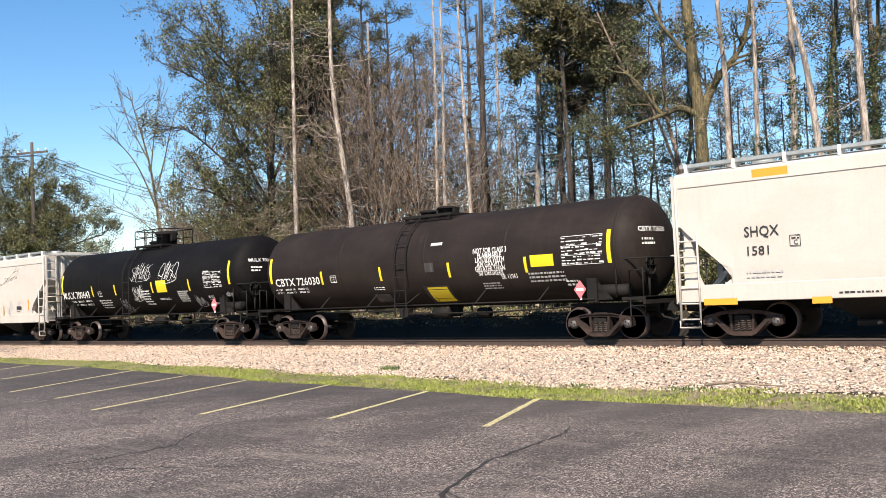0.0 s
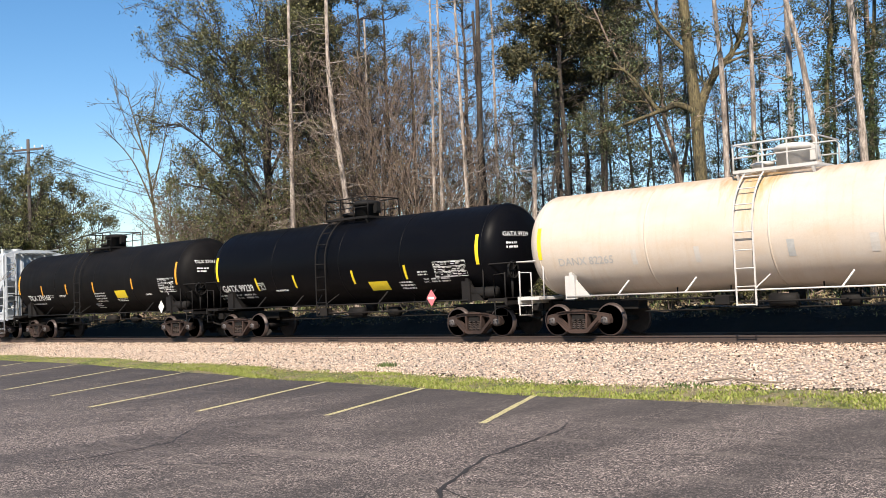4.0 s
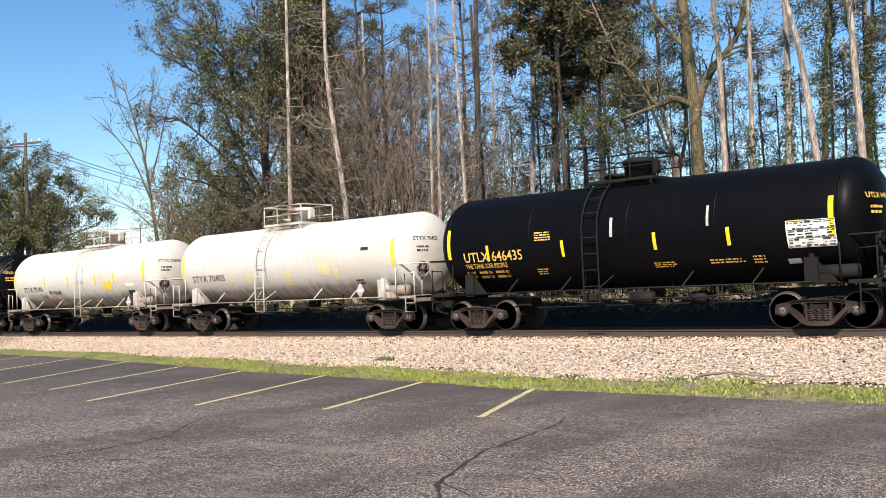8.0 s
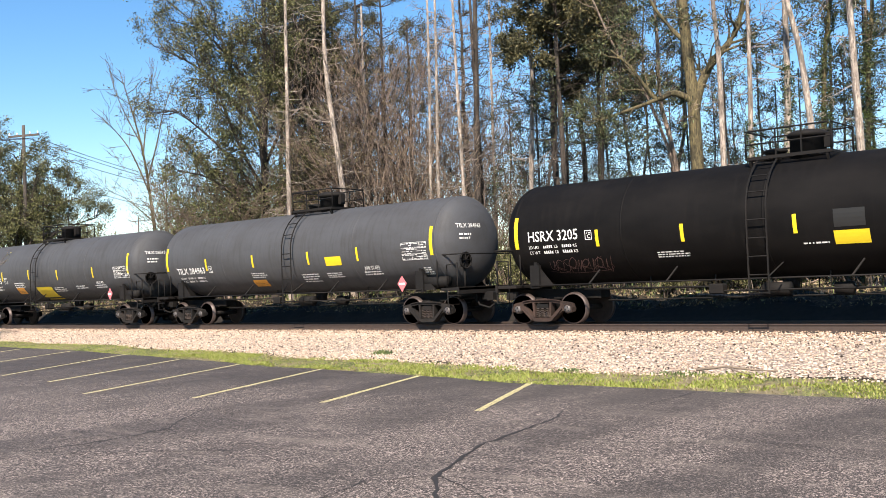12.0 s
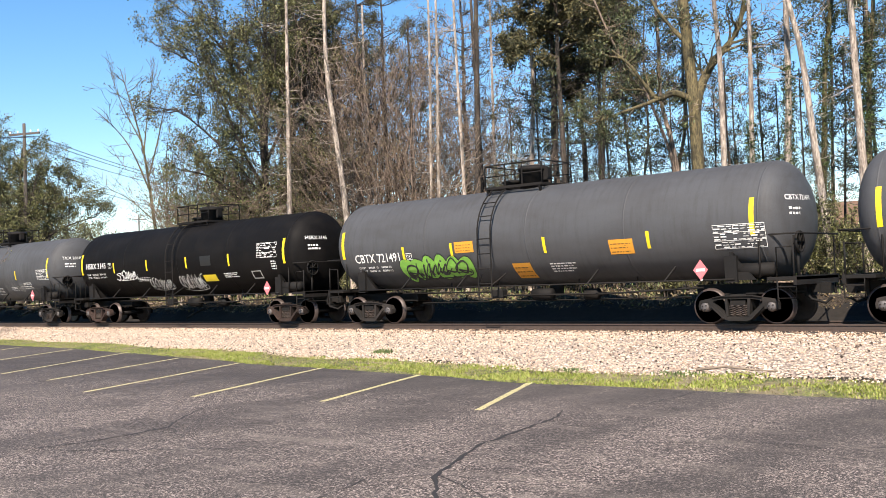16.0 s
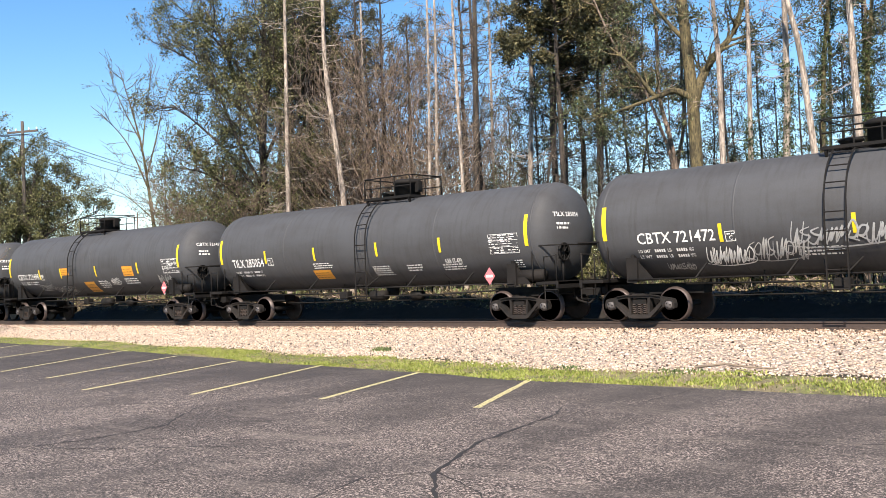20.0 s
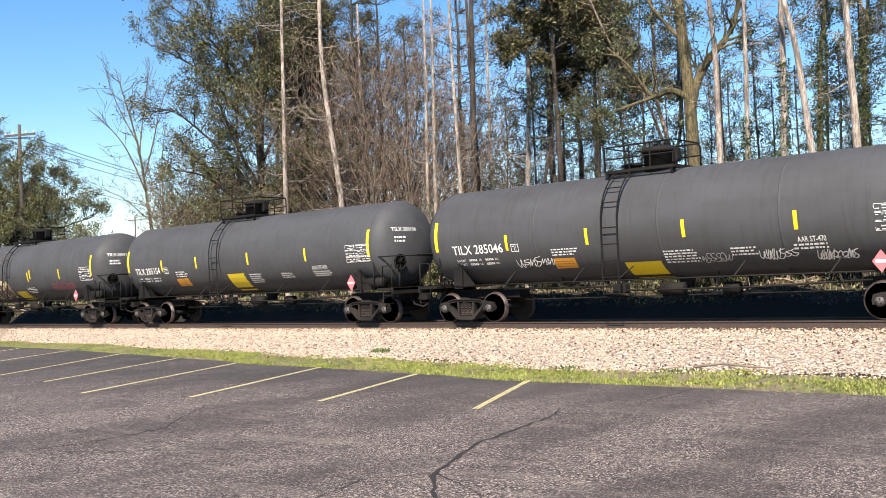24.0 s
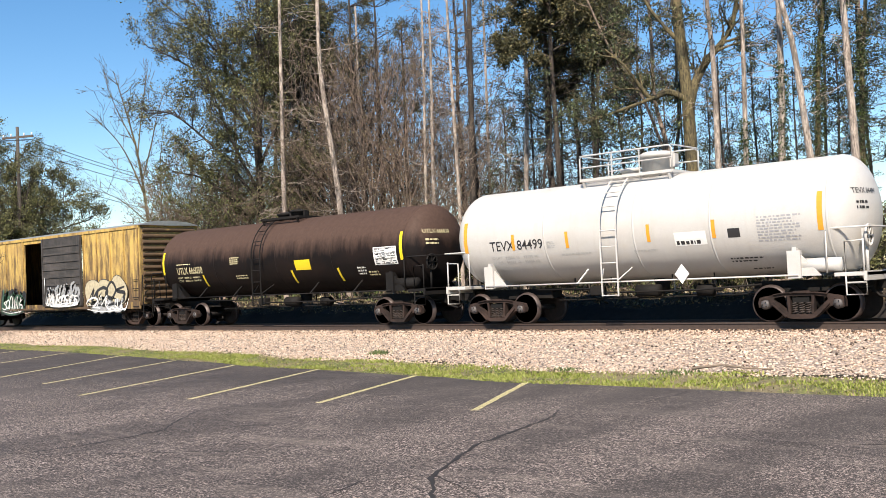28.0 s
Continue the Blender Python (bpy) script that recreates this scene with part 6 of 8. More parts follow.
def ground_z(x, y):
    e = lot_edge(x)
    if y < e:
        return -0.60
    toe = e + 1.2
    bank = -0.52 + 0.30 * smooth(toe + 0.2, -1.9, y) if y < -1.9 else -0.22
    z = -0.60 + 0.10 * smooth(e, toe, y) if y < toe else bank
    if y > 1.9:
        z = -0.24 - 0.10 * smooth(1.9, 2.4, y) + 1.0 * smooth(2.4, 4.0, y) + 0.65 * smooth(5.6, 16, y)
        z += (0.10 * math.sin(x * 0.9) + 0.09 * math.sin(x * 2.1 + 1) + 0.06 * math.sin(x * 4.3 + y)) * smooth(2.6, 4.0, y) * (1 - smooth(8, 14, y))
    return z


def build_ground(bm):
    xs = [-900, -500, -300, -200, -150] + [-120 + 0.75 * i for i in range(202)] + [60, 100, 200, 400, 900]
    ys = [-400, -150, -80, -50, -35, -25, -20, -15, -12.5, -11] + [-10.4 + 0.3 * i for i in range(30)] + [-1.4, 0, 1.4, 1.9, 2.4, 3, 3.5, 4, 4.6, 5.3, 6, 7, 8, 9.5, 11, 14, 18, 24, 32, 45, 70, 120, 250, 600, 1200]
    grid = [[bm.verts.new((x, y, ground_z(x, y) - 0.02)) for x in xs] for y in ys]
    for a, b in zip(grid, grid[1:]):
        for k in range(len(xs) - 1):
            bm.faces.new((a[k], a[k + 1], b[k + 1], b[k])).smooth = True


def ground_material():
    m, nt, b = shader("leaf_litter_and_soil", 0.95)
    v = coords(nt, shift=False)
    a, c = noise_tex(nt, v, 0.6, 6), noise_tex(nt, v, 14, 8, 0.75)
    col = ramp(nt, c, [(0.3, (0.008, 0.006, 0.004)), (0.5, (0.032, 0.022, 0.014)), (0.72, (0.18, 0.13, 0.085))])
    col = mix(nt, ramp(nt, a, [(0.48, (0, 0, 0)), (0.62, (0.5,) * 3)]), col, (0.030, 0.038, 0.012))
    nt.links.new(col, b.inputs["Base Color"])
    relief(nt, b, c, 1.0, 0.12)
    return m


bm = bmesh.new()
build_ground(bm)
tagged(new("ground", to_mesh("ground", bm, ground_material())), "earth with leaf litter, weeds and fallen twigs", "ground", kind="structure")


def asphalt():
    m, nt, b = shader("weathered_asphalt", 0.88)
    v = coords(nt, shift=False)
    def grit(scale):
        q = nt.nodes.new("ShaderNodeTexVoronoi")
        q.inputs["Scale"].default_value = scale
        nt.links.new(coords(nt, (1, 0.7, 1), False), q.inputs["Vector"])
        sep = nt.nodes.new("ShaderNodeSeparateColor")
        nt.links.new(q.outputs["Color"], sep.inputs[0])
        return sep.outputs[0]
    g = grit(60)
    s = noise_tex(nt, coords(nt, (0.6, 0.25, 1), False), 0.8, 6, 0.6)
    s2 = noise_tex(nt, coords(nt, (0.5, 2.2, 1), False), 1.1, 5, 0.65)
    col = ramp(nt, g, [(0.0, (0.014, 0.011, 0.010)), (0.45, (0.042, 0.032, 0.028)), (0.75, (0.125, 0.097, 0.084)), (0.86, (0.28, 0.22, 0.19)), (1.0, (0.52, 0.43, 0.37))])
    sp = grit(110)
    col = mix(nt, ramp(nt, sp, [(0.80, (0,) * 3), (0.95, (0.8,) * 3)]), col, (0.40, 0.335, 0.295))
    col = mix(nt, ramp(nt, sp, [(0.1, (0.85,) * 3), (0.35, (0,) * 3)]), col, (0.014, 0.012, 0.012))
    col = mix(nt, ramp(nt, s, [(0.44, (0.6,) * 3), (0.58, (0,) * 3)]), col, (0.030, 0.024, 0.021))
    col = mix(nt, ramp(nt, s2, [(0.52, (0,) * 3), (0.68, (0.32,) * 3)]), col, (0.25, 0.205, 0.175))
    # newer, darker seal coat over the far stalls
    sep = nt.nodes.new("ShaderNodeSeparateXYZ")
    nt.links.new(v, sep.inputs[0])

    def op(kind, p, q):
        n = nt.nodes.new("ShaderNodeMath")
        n.operation = kind
        for i, val in enumerate((p, q)):
            if isinstance(val, (int, float)):
                n.inputs[i].default_value = val
            else:
                nt.links.new(val, n.inputs[i])
        return n.outputs[0]
    seal = op("ADD", op("MULTIPLY", sep.outputs["X"], -0.028), op("MULTIPLY", op("ADD", sep.outputs["Y"], 14.0), 0.085))
    seal = op("ADD", seal, op("MULTIPLY", op("SUBTRACT", s2, 0.5), 1.1))
    col = mix(nt, ramp(nt, seal, [(0.28, (0,) * 3), (0.78, (0.58,) * 3)]), col, (0.024, 0.0205, 0.020))
    nt.links.new(col, b.inputs["Base Color"])
    relief(nt, b, g, 0.35, 0.01)
    return m


def build_lot(bm):
    xs = [-120 + 2 * i for i in range(82)]
    rng = random.Random(4)
    far = [bm.verts.new((x, lot_edge(x) + rng.uniform(-0.09, 0.09), -0.575)) for x in xs]
    near = [bm.verts.new((x, -60, -0.575)) for x in xs]
    low = [bm.verts.new((v.co.x, v.co.y + 0.03, -0.66)) for v in far]
    for k in range(len(xs) - 1):
        bm.faces.new((near[k], near[k + 1], far[k + 1], far[k]))
        bm.faces.new((far[k], far[k + 1], low[k + 1], low[k]))


bm = bmesh.new()
build_lot(bm)
tagged(new("parking_lot", to_mesh("parking_lot", bm, asphalt())), "worn dark asphalt of an empty car park", "parking lot", kind="structure")

# parking stripes: near end, far end, width
line_paint, nt, b = shader("worn_yellow_line_paint", 0.8)
n1 = noise_tex(nt, coords(nt), 26, 6, 0.75)
nt.links.new(mix(nt, ramp(nt, n1, [(0.38, (0.1,) * 3), (0.56, (1,) * 3)]), (0.12, 0.105, 0.085), (0.58, 0.51, 0.24)), b.inputs["Base Color"])
for x0, y0, x1, y1 in ((-9.46, -13.26, -11.04, -9.7), (-12.61, -13.56, -14.13, -9.45), (-15.52, -14.12, -17.68, -9.0), (-18.52, -14.61, -21.17, -8.8), (-22.0, -13.6, -24.75, -8.2), (-25.2, -13.2, -29.1, -7.2), (-30.66, -10.9, -33.25, -6.95), (-33.9, -11.5, -37.5, -6.7)):
    bm = bmesh.new()
    d = Vector((x1 - x0, y1 - y0, 0)).normalized()
    q = Vector((-d.y, d.x, 0)) * 0.06
    rng = random.Random(int(-x0 * 10))
    k = 14
    va = [bm.verts.new(Vector((x0, y0, -0.571)) + (Vector((x1, y1, -0.571)) - Vector((x0, y0, -0.571))) * i / k + q * rng.uniform(0.85, 1.1)) for i in range(k + 1)]
    vb = [bm.verts.new(Vector((x0, y0, -0.571)) + (Vector((x1, y1, -0.571)) - Vector((x0, y0, -0.571))) * i / k - q * rng.uniform(0.85, 1.1)) for i in range(k + 1)]
    for i in range(k):
        bm.faces.new((vb[i], vb[i + 1], va[i + 1], va[i]))
    tagged(new("parking_line", to_mesh("parking_line", bm, line_paint)), "worn yellow stall line painted on asphalt", "road marking", "stall lines", "structure")

# rails, sleepers
RAIL = [(-0.07, -0.172), (0.07, -0.172), (0.07, -0.16), (0.012, -0.14), (0.010, -0.045), (0.036, -0.035), (0.036, -0.004), (0.03, 0), (-0.03, 0), (-0.036, -0.004), (-0.036, -0.035), (-0.010, -0.045), (-0.012, -0.14), (-0.07, -0.16)]
rail_m = plain("rusty_rail_steel", (0.060, 0.040, 0.032), 0.75, 0.0, 0.25)
for y in (-0.755, 0.755):
    bm = bmesh.new()
    prism_x(bm, [(y + a, z) for a, z in RAIL], -400, 200)
    tagged(new("rail", to_mesh("rail", bm, rail_m)), "rusty steel rail with a worn head", "rail", "rails", "structure")
tie_m = plain("weathered_sleeper_wood", (0.045, 0.035, 0.029), 0.9, 0, 0.3)
tie_me = None
bm = bmesh.new()
box(bm, -0.11, 0.11, -1.3, 1.3, -0.35, -0.173, 0.012)
tie_me = to_mesh("sleeper", bm, tie_m)
bm = bmesh.new()
for y in (-0.755, 0.755):
    box(bm, -0.09, 0.09, y - 0.19, y + 0.19, -0.173, -0.160)
    for s in (-1, 1):
        box(bm, -0.05 * s - 0.012, -0.05 * s + 0.012, y + s * 0.09 - 0.02, y + s * 0.09 + 0.02, -0.16, -0.13)
plate_me = to_mesh("tie_plate", bm, rail_m)
track = thing("track_bed", "wooden sleepers of the railway track in pale ballast", "sleepers", kind="structure")
for i in range(150):
    x = -76 + i * 0.545
    t = part("sleeper", tie_me, None, track, "", pose(x, random.uniform(-0.03, 0.03), 0, 0, 0, random.uniform(-0.6, 0.6)))
    part("tie_plate", plate_me, None, t)

# ---- ballast, grass and cracks ----
def island_stuff(name, stops, rough=0.9):
    m, nt, b = shader(name, rough)
    g = nt.nodes.new("ShaderNodeNewGeometry")
    nt.links.new(ramp(nt, g.outputs["Random Per Island"], stops), b.inputs["Base Color"])
    return m, nt, b


ballast_m, nt, b = island_stuff("pale_pink_crushed_stone", [(0.0, (0.035, 0.026, 0.02)), (0.08, (0.10, 0.07, 0.055)), (0.15, (0.46, 0.335, 0.25)), (0.7, (0.60, 0.465, 0.36)), (1.0, (0.70, 0.595, 0.485))])
bed_m, nt, b = shader("ballast_bed", 0.95)
vor = nt.nodes.new("ShaderNodeTexVoronoi")
vor.inputs["Scale"].default_value = 20
nt.links.new(coords(nt, shift=False), vor.inputs["Vector"])
cell = nt.nodes.new("ShaderNodeSeparateColor")
nt.links.new(vor.outputs["Color"], cell.inputs[0])
c = ramp(nt, cell.outputs[0], [(0.0, (0.21, 0.155, 0.12)), (0.4, (0.45, 0.35, 0.275)), (1.0, (0.57, 0.475, 0.39))])
c = mix(nt, ramp(nt, vor.outputs["Distance"], [(0.35, (0,) * 3), (0.8, (0.85,) * 3)]), c, (0.05, 0.04, 0.035))
nt.links.new(c, b.inputs["Base Color"])
relief(nt, b, vor.outputs["Distance"], -0.9, 0.05)


def bed_z(x, y):
    return ground_z(x, y) + 0.012


bm = bmesh.new()
xs = [-130 + 1.0 * i for i in range(150)]
lanes = [0.0, 0.15, 0.3, 0.45, 0.6, 0.75, 0.9, 1.0]
rng = random.Random(8)
grid = []
for k in lanes:
    row = []
    for x in xs:
        y0 = lot_edge(x) + 1.35 + 0.35 * math.sin(x * 0.7) + 0.2 * math.sin(x * 1.9)
        y = y0 + (2.3 - y0) * k
        row.append(bm.verts.new((x, y, bed_z(x, y) - (0.06 if k == 0 else 0))))
    grid.append(row)
for a, q in zip(grid, grid[1:]):
    for k in range(len(xs) - 1):
        bm.faces.new((a[k], a[k + 1], q[k + 1], q[k])).smooth = True
tagged(new("ballast_bed", to_mesh("ballast_bed", bm, bed_m)), "packed pale crushed-stone bed under the track", "ballast", kind="structure")


# near-black sheet that paints the train's shade over track bed and bank foot
shade_sheet_m = plain("painted_shade_on_ballast", (0.014, 0.0105, 0.008), 0.95, 0, 0.45)
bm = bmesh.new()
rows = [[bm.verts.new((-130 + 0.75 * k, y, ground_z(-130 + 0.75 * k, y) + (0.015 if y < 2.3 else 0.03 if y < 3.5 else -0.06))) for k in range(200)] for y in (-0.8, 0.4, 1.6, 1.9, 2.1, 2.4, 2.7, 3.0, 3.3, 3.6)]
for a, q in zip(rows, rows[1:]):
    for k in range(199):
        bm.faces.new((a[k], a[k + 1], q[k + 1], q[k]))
tagged(new("track_grime", to_mesh("track_grime", bm, shade_sheet_m)), "near-black sheet painting the train's shade between and behind the rails", "ballast", kind="structure")


def stones(name, label, count, seed, place, size, mat=None):
    """Loose crushed stone: uneven six-cornered lumps."""
    rng = np.random.default_rng(seed)
    pts = np.array([place(rng) for _ in range(count)])
    base = np.array([(1, 0, 0), (0, 1, 0), (-1, 0, 0), (0, -1, 0), (0.2, 0.1, 0.72), (0, 0, -0.6)])
    ang = rng.uniform(0, 6.28, count)
    sc = rng.uniform(size[0], size[1], (count, 1, 1)) * rng.uniform(0.65, 1.2, (count, 1, 3))
    v = base[None] * rng.uniform(0.7, 1.2, (count, 6, 1)) * sc
    ca, sa = np.cos(ang)[:, None], np.sin(ang)[:, None]
    v = np.stack([v[..., 0] * ca - v[..., 1] * sa, v[..., 0] * sa + v[..., 1] * ca, v[..., 2]], -1) + pts[:, None]
    tri = np.array([(0, 1, 4), (1, 2, 4), (2, 3, 4), (3, 0, 4), (1, 0, 5), (2, 1, 5), (3, 2, 5), (0, 3, 5)])
    f = (tri[None] + 6 * np.arange(count)[:, None, None]).reshape(-1, 3)
    me = bpy.data.meshes.new(name)
    me.from_pydata(v.reshape(-1, 3).tolist(), [], f.tolist())
    me.materials.append(mat or ballast_m)
    return tagged(new(name, me), label, "ballast", kind="stuff")


def near_shoulder(rng):
    x = -62 + 68 * rng.random() ** 0.8
    y0 = lot_edge(x) + 1.2 + 0.3 * math.sin(x * 0.7)
    y = y0 + (-0.95 - y0) * rng.random() ** 0.9
    return x, y, bed_z(x, y) + rng.uniform(-0.005, 0.03)


stones("ballast_stones", "pale tan crushed-stone ballast along the track", 46000, 3, near_shoulder, (0.018, 0.042))
rusty_stone = island_stuff("rust_stained_crushed_stone", [(0.0, (0.03, 0.022, 0.018)), (0.3, (0.16, 0.095, 0.06)), (0.7, (0.34, 0.225, 0.155)), (1.0, (0.48, 0.37, 0.28))])[0]
stones("rusty_ballast", "ballast stained brown by rust beside the rail", 9000, 9, lambda r: (lambda x, y: (x, y, bed_z(x, y) + r.uniform(0.0, 0.035)))(-62 + 68 * r.random() ** 0.8, -0.9 - 1.5 * r.random() ** 1.7), (0.02, 0.042), rusty_stone)
# crib stones: the shade under the cars is put into their dark colour
stones("ballast_crib", "crushed stone between and beyond the rails", 5000, 4, lambda r: (-60 + 66 * r.random(), r.uniform(-0.9, 2.2), -0.2 + r.uniform(-0.01, 0.02)), (0.03, 0.06), island_stuff("shade_dark_stone", [(0.0, (0.010, 0.009, 0.008)), (0.8, (0.045, 0.037, 0.032)), (1.0, (0.10, 0.08, 0.065))])[0])


def blades(name, label, count, seed, place, size, mat, width=0.008, lean=0.5):
    """Many upright narrow leaves, each a bent pair of faces."""
    rng = np.random.default_rng(seed)
    v, f = [], []
    for i in range(count):
        x, y, z = place(rng)
        h, a, l = rng.uniform(*size), rng.uniform(0, 6.28), rng.uniform(0.1, lean)
        w = width * rng.uniform(0.7, 1.5)
        dx, dy = math.cos(a), math.sin(a)
        ox, oy = -dy * w, dx * w
        k = len(v)
        v += [(x - ox, y - oy, z), (x + ox, y + oy, z), (x + dx * h * l * 0.3 + ox, y + dy * h * l * 0.3 + oy, z + h * 0.6), (x + dx * h * l * 0.3 - ox, y + dy * h * l * 0.3 - oy, z + h * 0.6), (x + dx * h * l, y + dy * h * l, z + h)]
        f += [(k, k + 1, k + 2, k + 3), (k + 3, k + 2, k + 4)]
    me = bpy.data.meshes.new(name)
    me.from_pydata(v, [], f)
    me.materials.append(mat)
    return tagged(new(name, me), label, "grass", kind="stuff")


grass_m, nt, b = island_stuff("spring_grass", [(0.0, (0.15, 0.19, 0.03)), (0.4, (0.22, 0.26, 0.045)), (0.75, (0.28, 0.30, 0.07)), (1.0, (0.36, 0.32, 0.12))], 0.7)
dry_m, nt, b = island_stuff("dry_straw", [(0.0, (0.14, 0.105, 0.06)), (0.6, (0.28, 0.22, 0.13)), (1.0, (0.38, 0.31, 0.20))], 0.8)


def verge(rng):
    while True:
        x = -64 + 72 * rng.random() ** 0.7
        k = rng.random()
        y = lot_edge(x) + 0.02 + 1.55 * k + 0.25 * math.sin(x * 0.7)
        lush = 0.5 + 0.5 * math.sin(x * 0.83 + 1.2) * math.sin(x * 0.31 + 0.4) + 0.25 * math.sin(x * 2.3)
        if rng.random() < (0.25 + 0.9 * lush) * (1.15 - k):
            return x, y, ground_z(x, y) - 0.02


turf_m, nt, b = shader("grassy_soil", 0.95)
v = coords(nt, (1, 0.5, 1), False)
c = ramp(nt, noise_tex(nt, v, 11, 7, 0.75), [(0.36, (0.020, 0.022, 0.008)), (0.47, (0.075, 0.085, 0.022)), (0.58, (0.17, 0.20, 0.045)), (0.72, (0.32, 0.26, 0.14))])
c = mix(nt, ramp(nt, noise_tex(nt, v, 0.9, 4), [(0.46, (0,) * 3), (0.58, (0.7,) * 3)]), c, mix(nt, noise_tex(nt, v, 30, 6, 0.75), (0.06, 0.045, 0.03), (0.36, 0.28, 0.18)))
nt.links.new(c, b.inputs["Base Color"])
relief(nt, b, noise_tex(nt, v, 40, 5), 0.8, 0.03)
bm = bmesh.new()
xs = [-70 + 0.4 * i for i in range(200)]
rows = []
for k in (0.0, 0.2, 0.5, 0.8, 1.0):
    row = []
    for x in xs:
        y = lot_edge(x) + 0.0 + k * (1.45 + 0.4 * math.sin(x * 0.7) + 0.25 * math.sin(x * 1.9 + 1))
        row.append(bm.verts.new((x, y, ground_z(x, y) + (0.014 if 0 < k < 1 else -0.03))))
    rows.append(row)
for a, q in zip(rows, rows[1:]):
    for k in range(len(xs) - 1):
        bm.faces.new((a[k], a[k + 1], q[k + 1], q[k])).smooth = True
tagged(new("verge", to_mesh("verge", bm, turf_m)), "strip of thin turf between asphalt and ballast", "grass", kind="structure")
blades("grass_verge", "short bright spring grass between asphalt and ballast", 30000, 5, verge, (0.025, 0.085), grass_m, 0.008, 0.9)


def near_verge(rng):
    while True:
        x = -26 + 28 * rng.random()
        k = rng.random()
        y = lot_edge(x) + 0.03 + 1.5 * k + 0.3 * math.sin(x * 0.7)
        patchy = noise.noise(Vector((x * 0.55, y * 1.4, 3.0))) + 0.5 * noise.noise(Vector((x * 1.9, y * 2.6, 7.0)))
        if patchy > 0.06 + 0.55 * (k - 0.35):
            return x, y, ground_z(x, y) - 0.01


blades("grass_tufts", "patchy tufts of bright spring grass along the asphalt", 19000, 15, near_verge, (0.03, 0.10), grass_m, 0.007, 1.0)
blades("straw_litter", "dead straw and stems between the grass tufts", 7000, 16, lambda g: (lambda x, k: (x, lot_edge(x) + 0.05 + 1.7 * k, ground_z(x, lot_edge(x) + 0.05 + 1.7 * k)))(-26 + 28 * g.random(), g.random()), (0.02, 0.06), dry_m, 0.006, 2.4)
blades("dry_grass", "dry straw among the verge grass", 8000, 6, verge, (0.02, 0.07), dry_m, 0.007, 1.2)


def clump(cx, cy, n, r, seed, tall, mat, label):
    rng = random.Random(seed)
    blades("weed_clump", label, n, seed, lambda g: (cx + g.normal(0, r), cy + g.normal(0, r * 0.6), ground_z(cx, cy)), tall, mat, 0.012, 0.9)


weed_m, nt, b = island_stuff("dark_weed_leaves", [(0.0, (0.05, 0.08, 0.025)), (0.6, (0.10, 0.14, 0.04)), (1.0, (0.18, 0.22, 0.07))], 0.7)
clump(-18.4, -6.2, 120, 0.16, 21, (0.05, 0.16), weed_m, "low dark weed in the ballast")
clump(-8.7, -8.2, 160, 0.28, 22, (0.03, 0.11), weed_m, "weed clump at the ballast's foot")
clump(-12.9, -8.2, 110, 0.2, 23, (0.03, 0.10), grass_m, "grass tuft at the ballast's foot")
clump(-11.2, -8.2, 90, 0.16, 24, (0.03, 0.10), weed_m, "small weed at the ballast's foot")
clump(-7.6, -8.0, 120, 0.2, 25, (0.03, 0.10), grass_m, "grass tuft at the ballast's foot")

# a fallen stick at the foot of the ballast
bm = bmesh.new()
tube(bm, [(-8.5, -8.05, -0.42), (-8.0, -7.85, -0.36), (-7.5, -7.9, -0.40), (-7.05, -7.8, -0.42)], 0.03, 6, True, 0.014)
tube(bm, [(-8.0, -7.85, -0.36), (-7.7, -8.15, -0.40), (-7.3, -8.3, -0.45)], 0.016, 5, True, 0.008)
tagged(new("fallen_branch", to_mesh("fallen_branch", bm, plain("grey_driftwood", (0.26, 0.20, 0.15), 0.9, 0, 0.3))), "dry fallen branch lying on the ballast's foot", "branch")

# cracks in the asphalt, filled dark
crack_m = plain("dark_crack_filler", (0.022, 0.019, 0.018), 0.85, 0, 0.2)


def crack(points, width, seed):
    rng = random.Random(seed)
    bm = bmesh.new()
    pts = []
    for (x0, y0), (x1, y1) in zip(points, points[1:]):
        n = max(2, int(math.hypot(x1 - x0, y1 - y0) / 0.16))
        for i in range(n):
            t = i / n
            pts.append((x0 + (x1 - x0) * t + rng.gauss(0, 0.022), y0 + (y1 - y0) * t + rng.gauss(0, 0.022)))
    pts.append(points[-1])
    prev = None
    for i, (x, y) in enumerate(pts):
        a, q = pts[max(i - 1, 0)], pts[min(i + 1, len(pts) - 1)]
        m = math.hypot(q[0] - a[0], q[1] - a[1]) or 1
        w = 0.8 * width * rng.uniform(0.35, 1.35) * (0.4 + 0.6 * min(1, i / 4, (len(pts) - 1 - i) / 4))
        ox, oy = -(q[1] - a[1]) / m * w, (q[0] - a[0]) / m * w
        cur = (bm.verts.new((x + ox, y + oy, -0.571)), bm.verts.new((x - ox, y - oy, -0.571)))
        if prev:
            bm.faces.new((prev[0], prev[1], cur[1], cur[0]))
        prev = cur
    tagged(new("asphalt_crack", to_mesh("asphalt_crack", bm, crack_m)), "dark filled crack in the asphalt", "crack", "cracks in the asphalt", "structure")


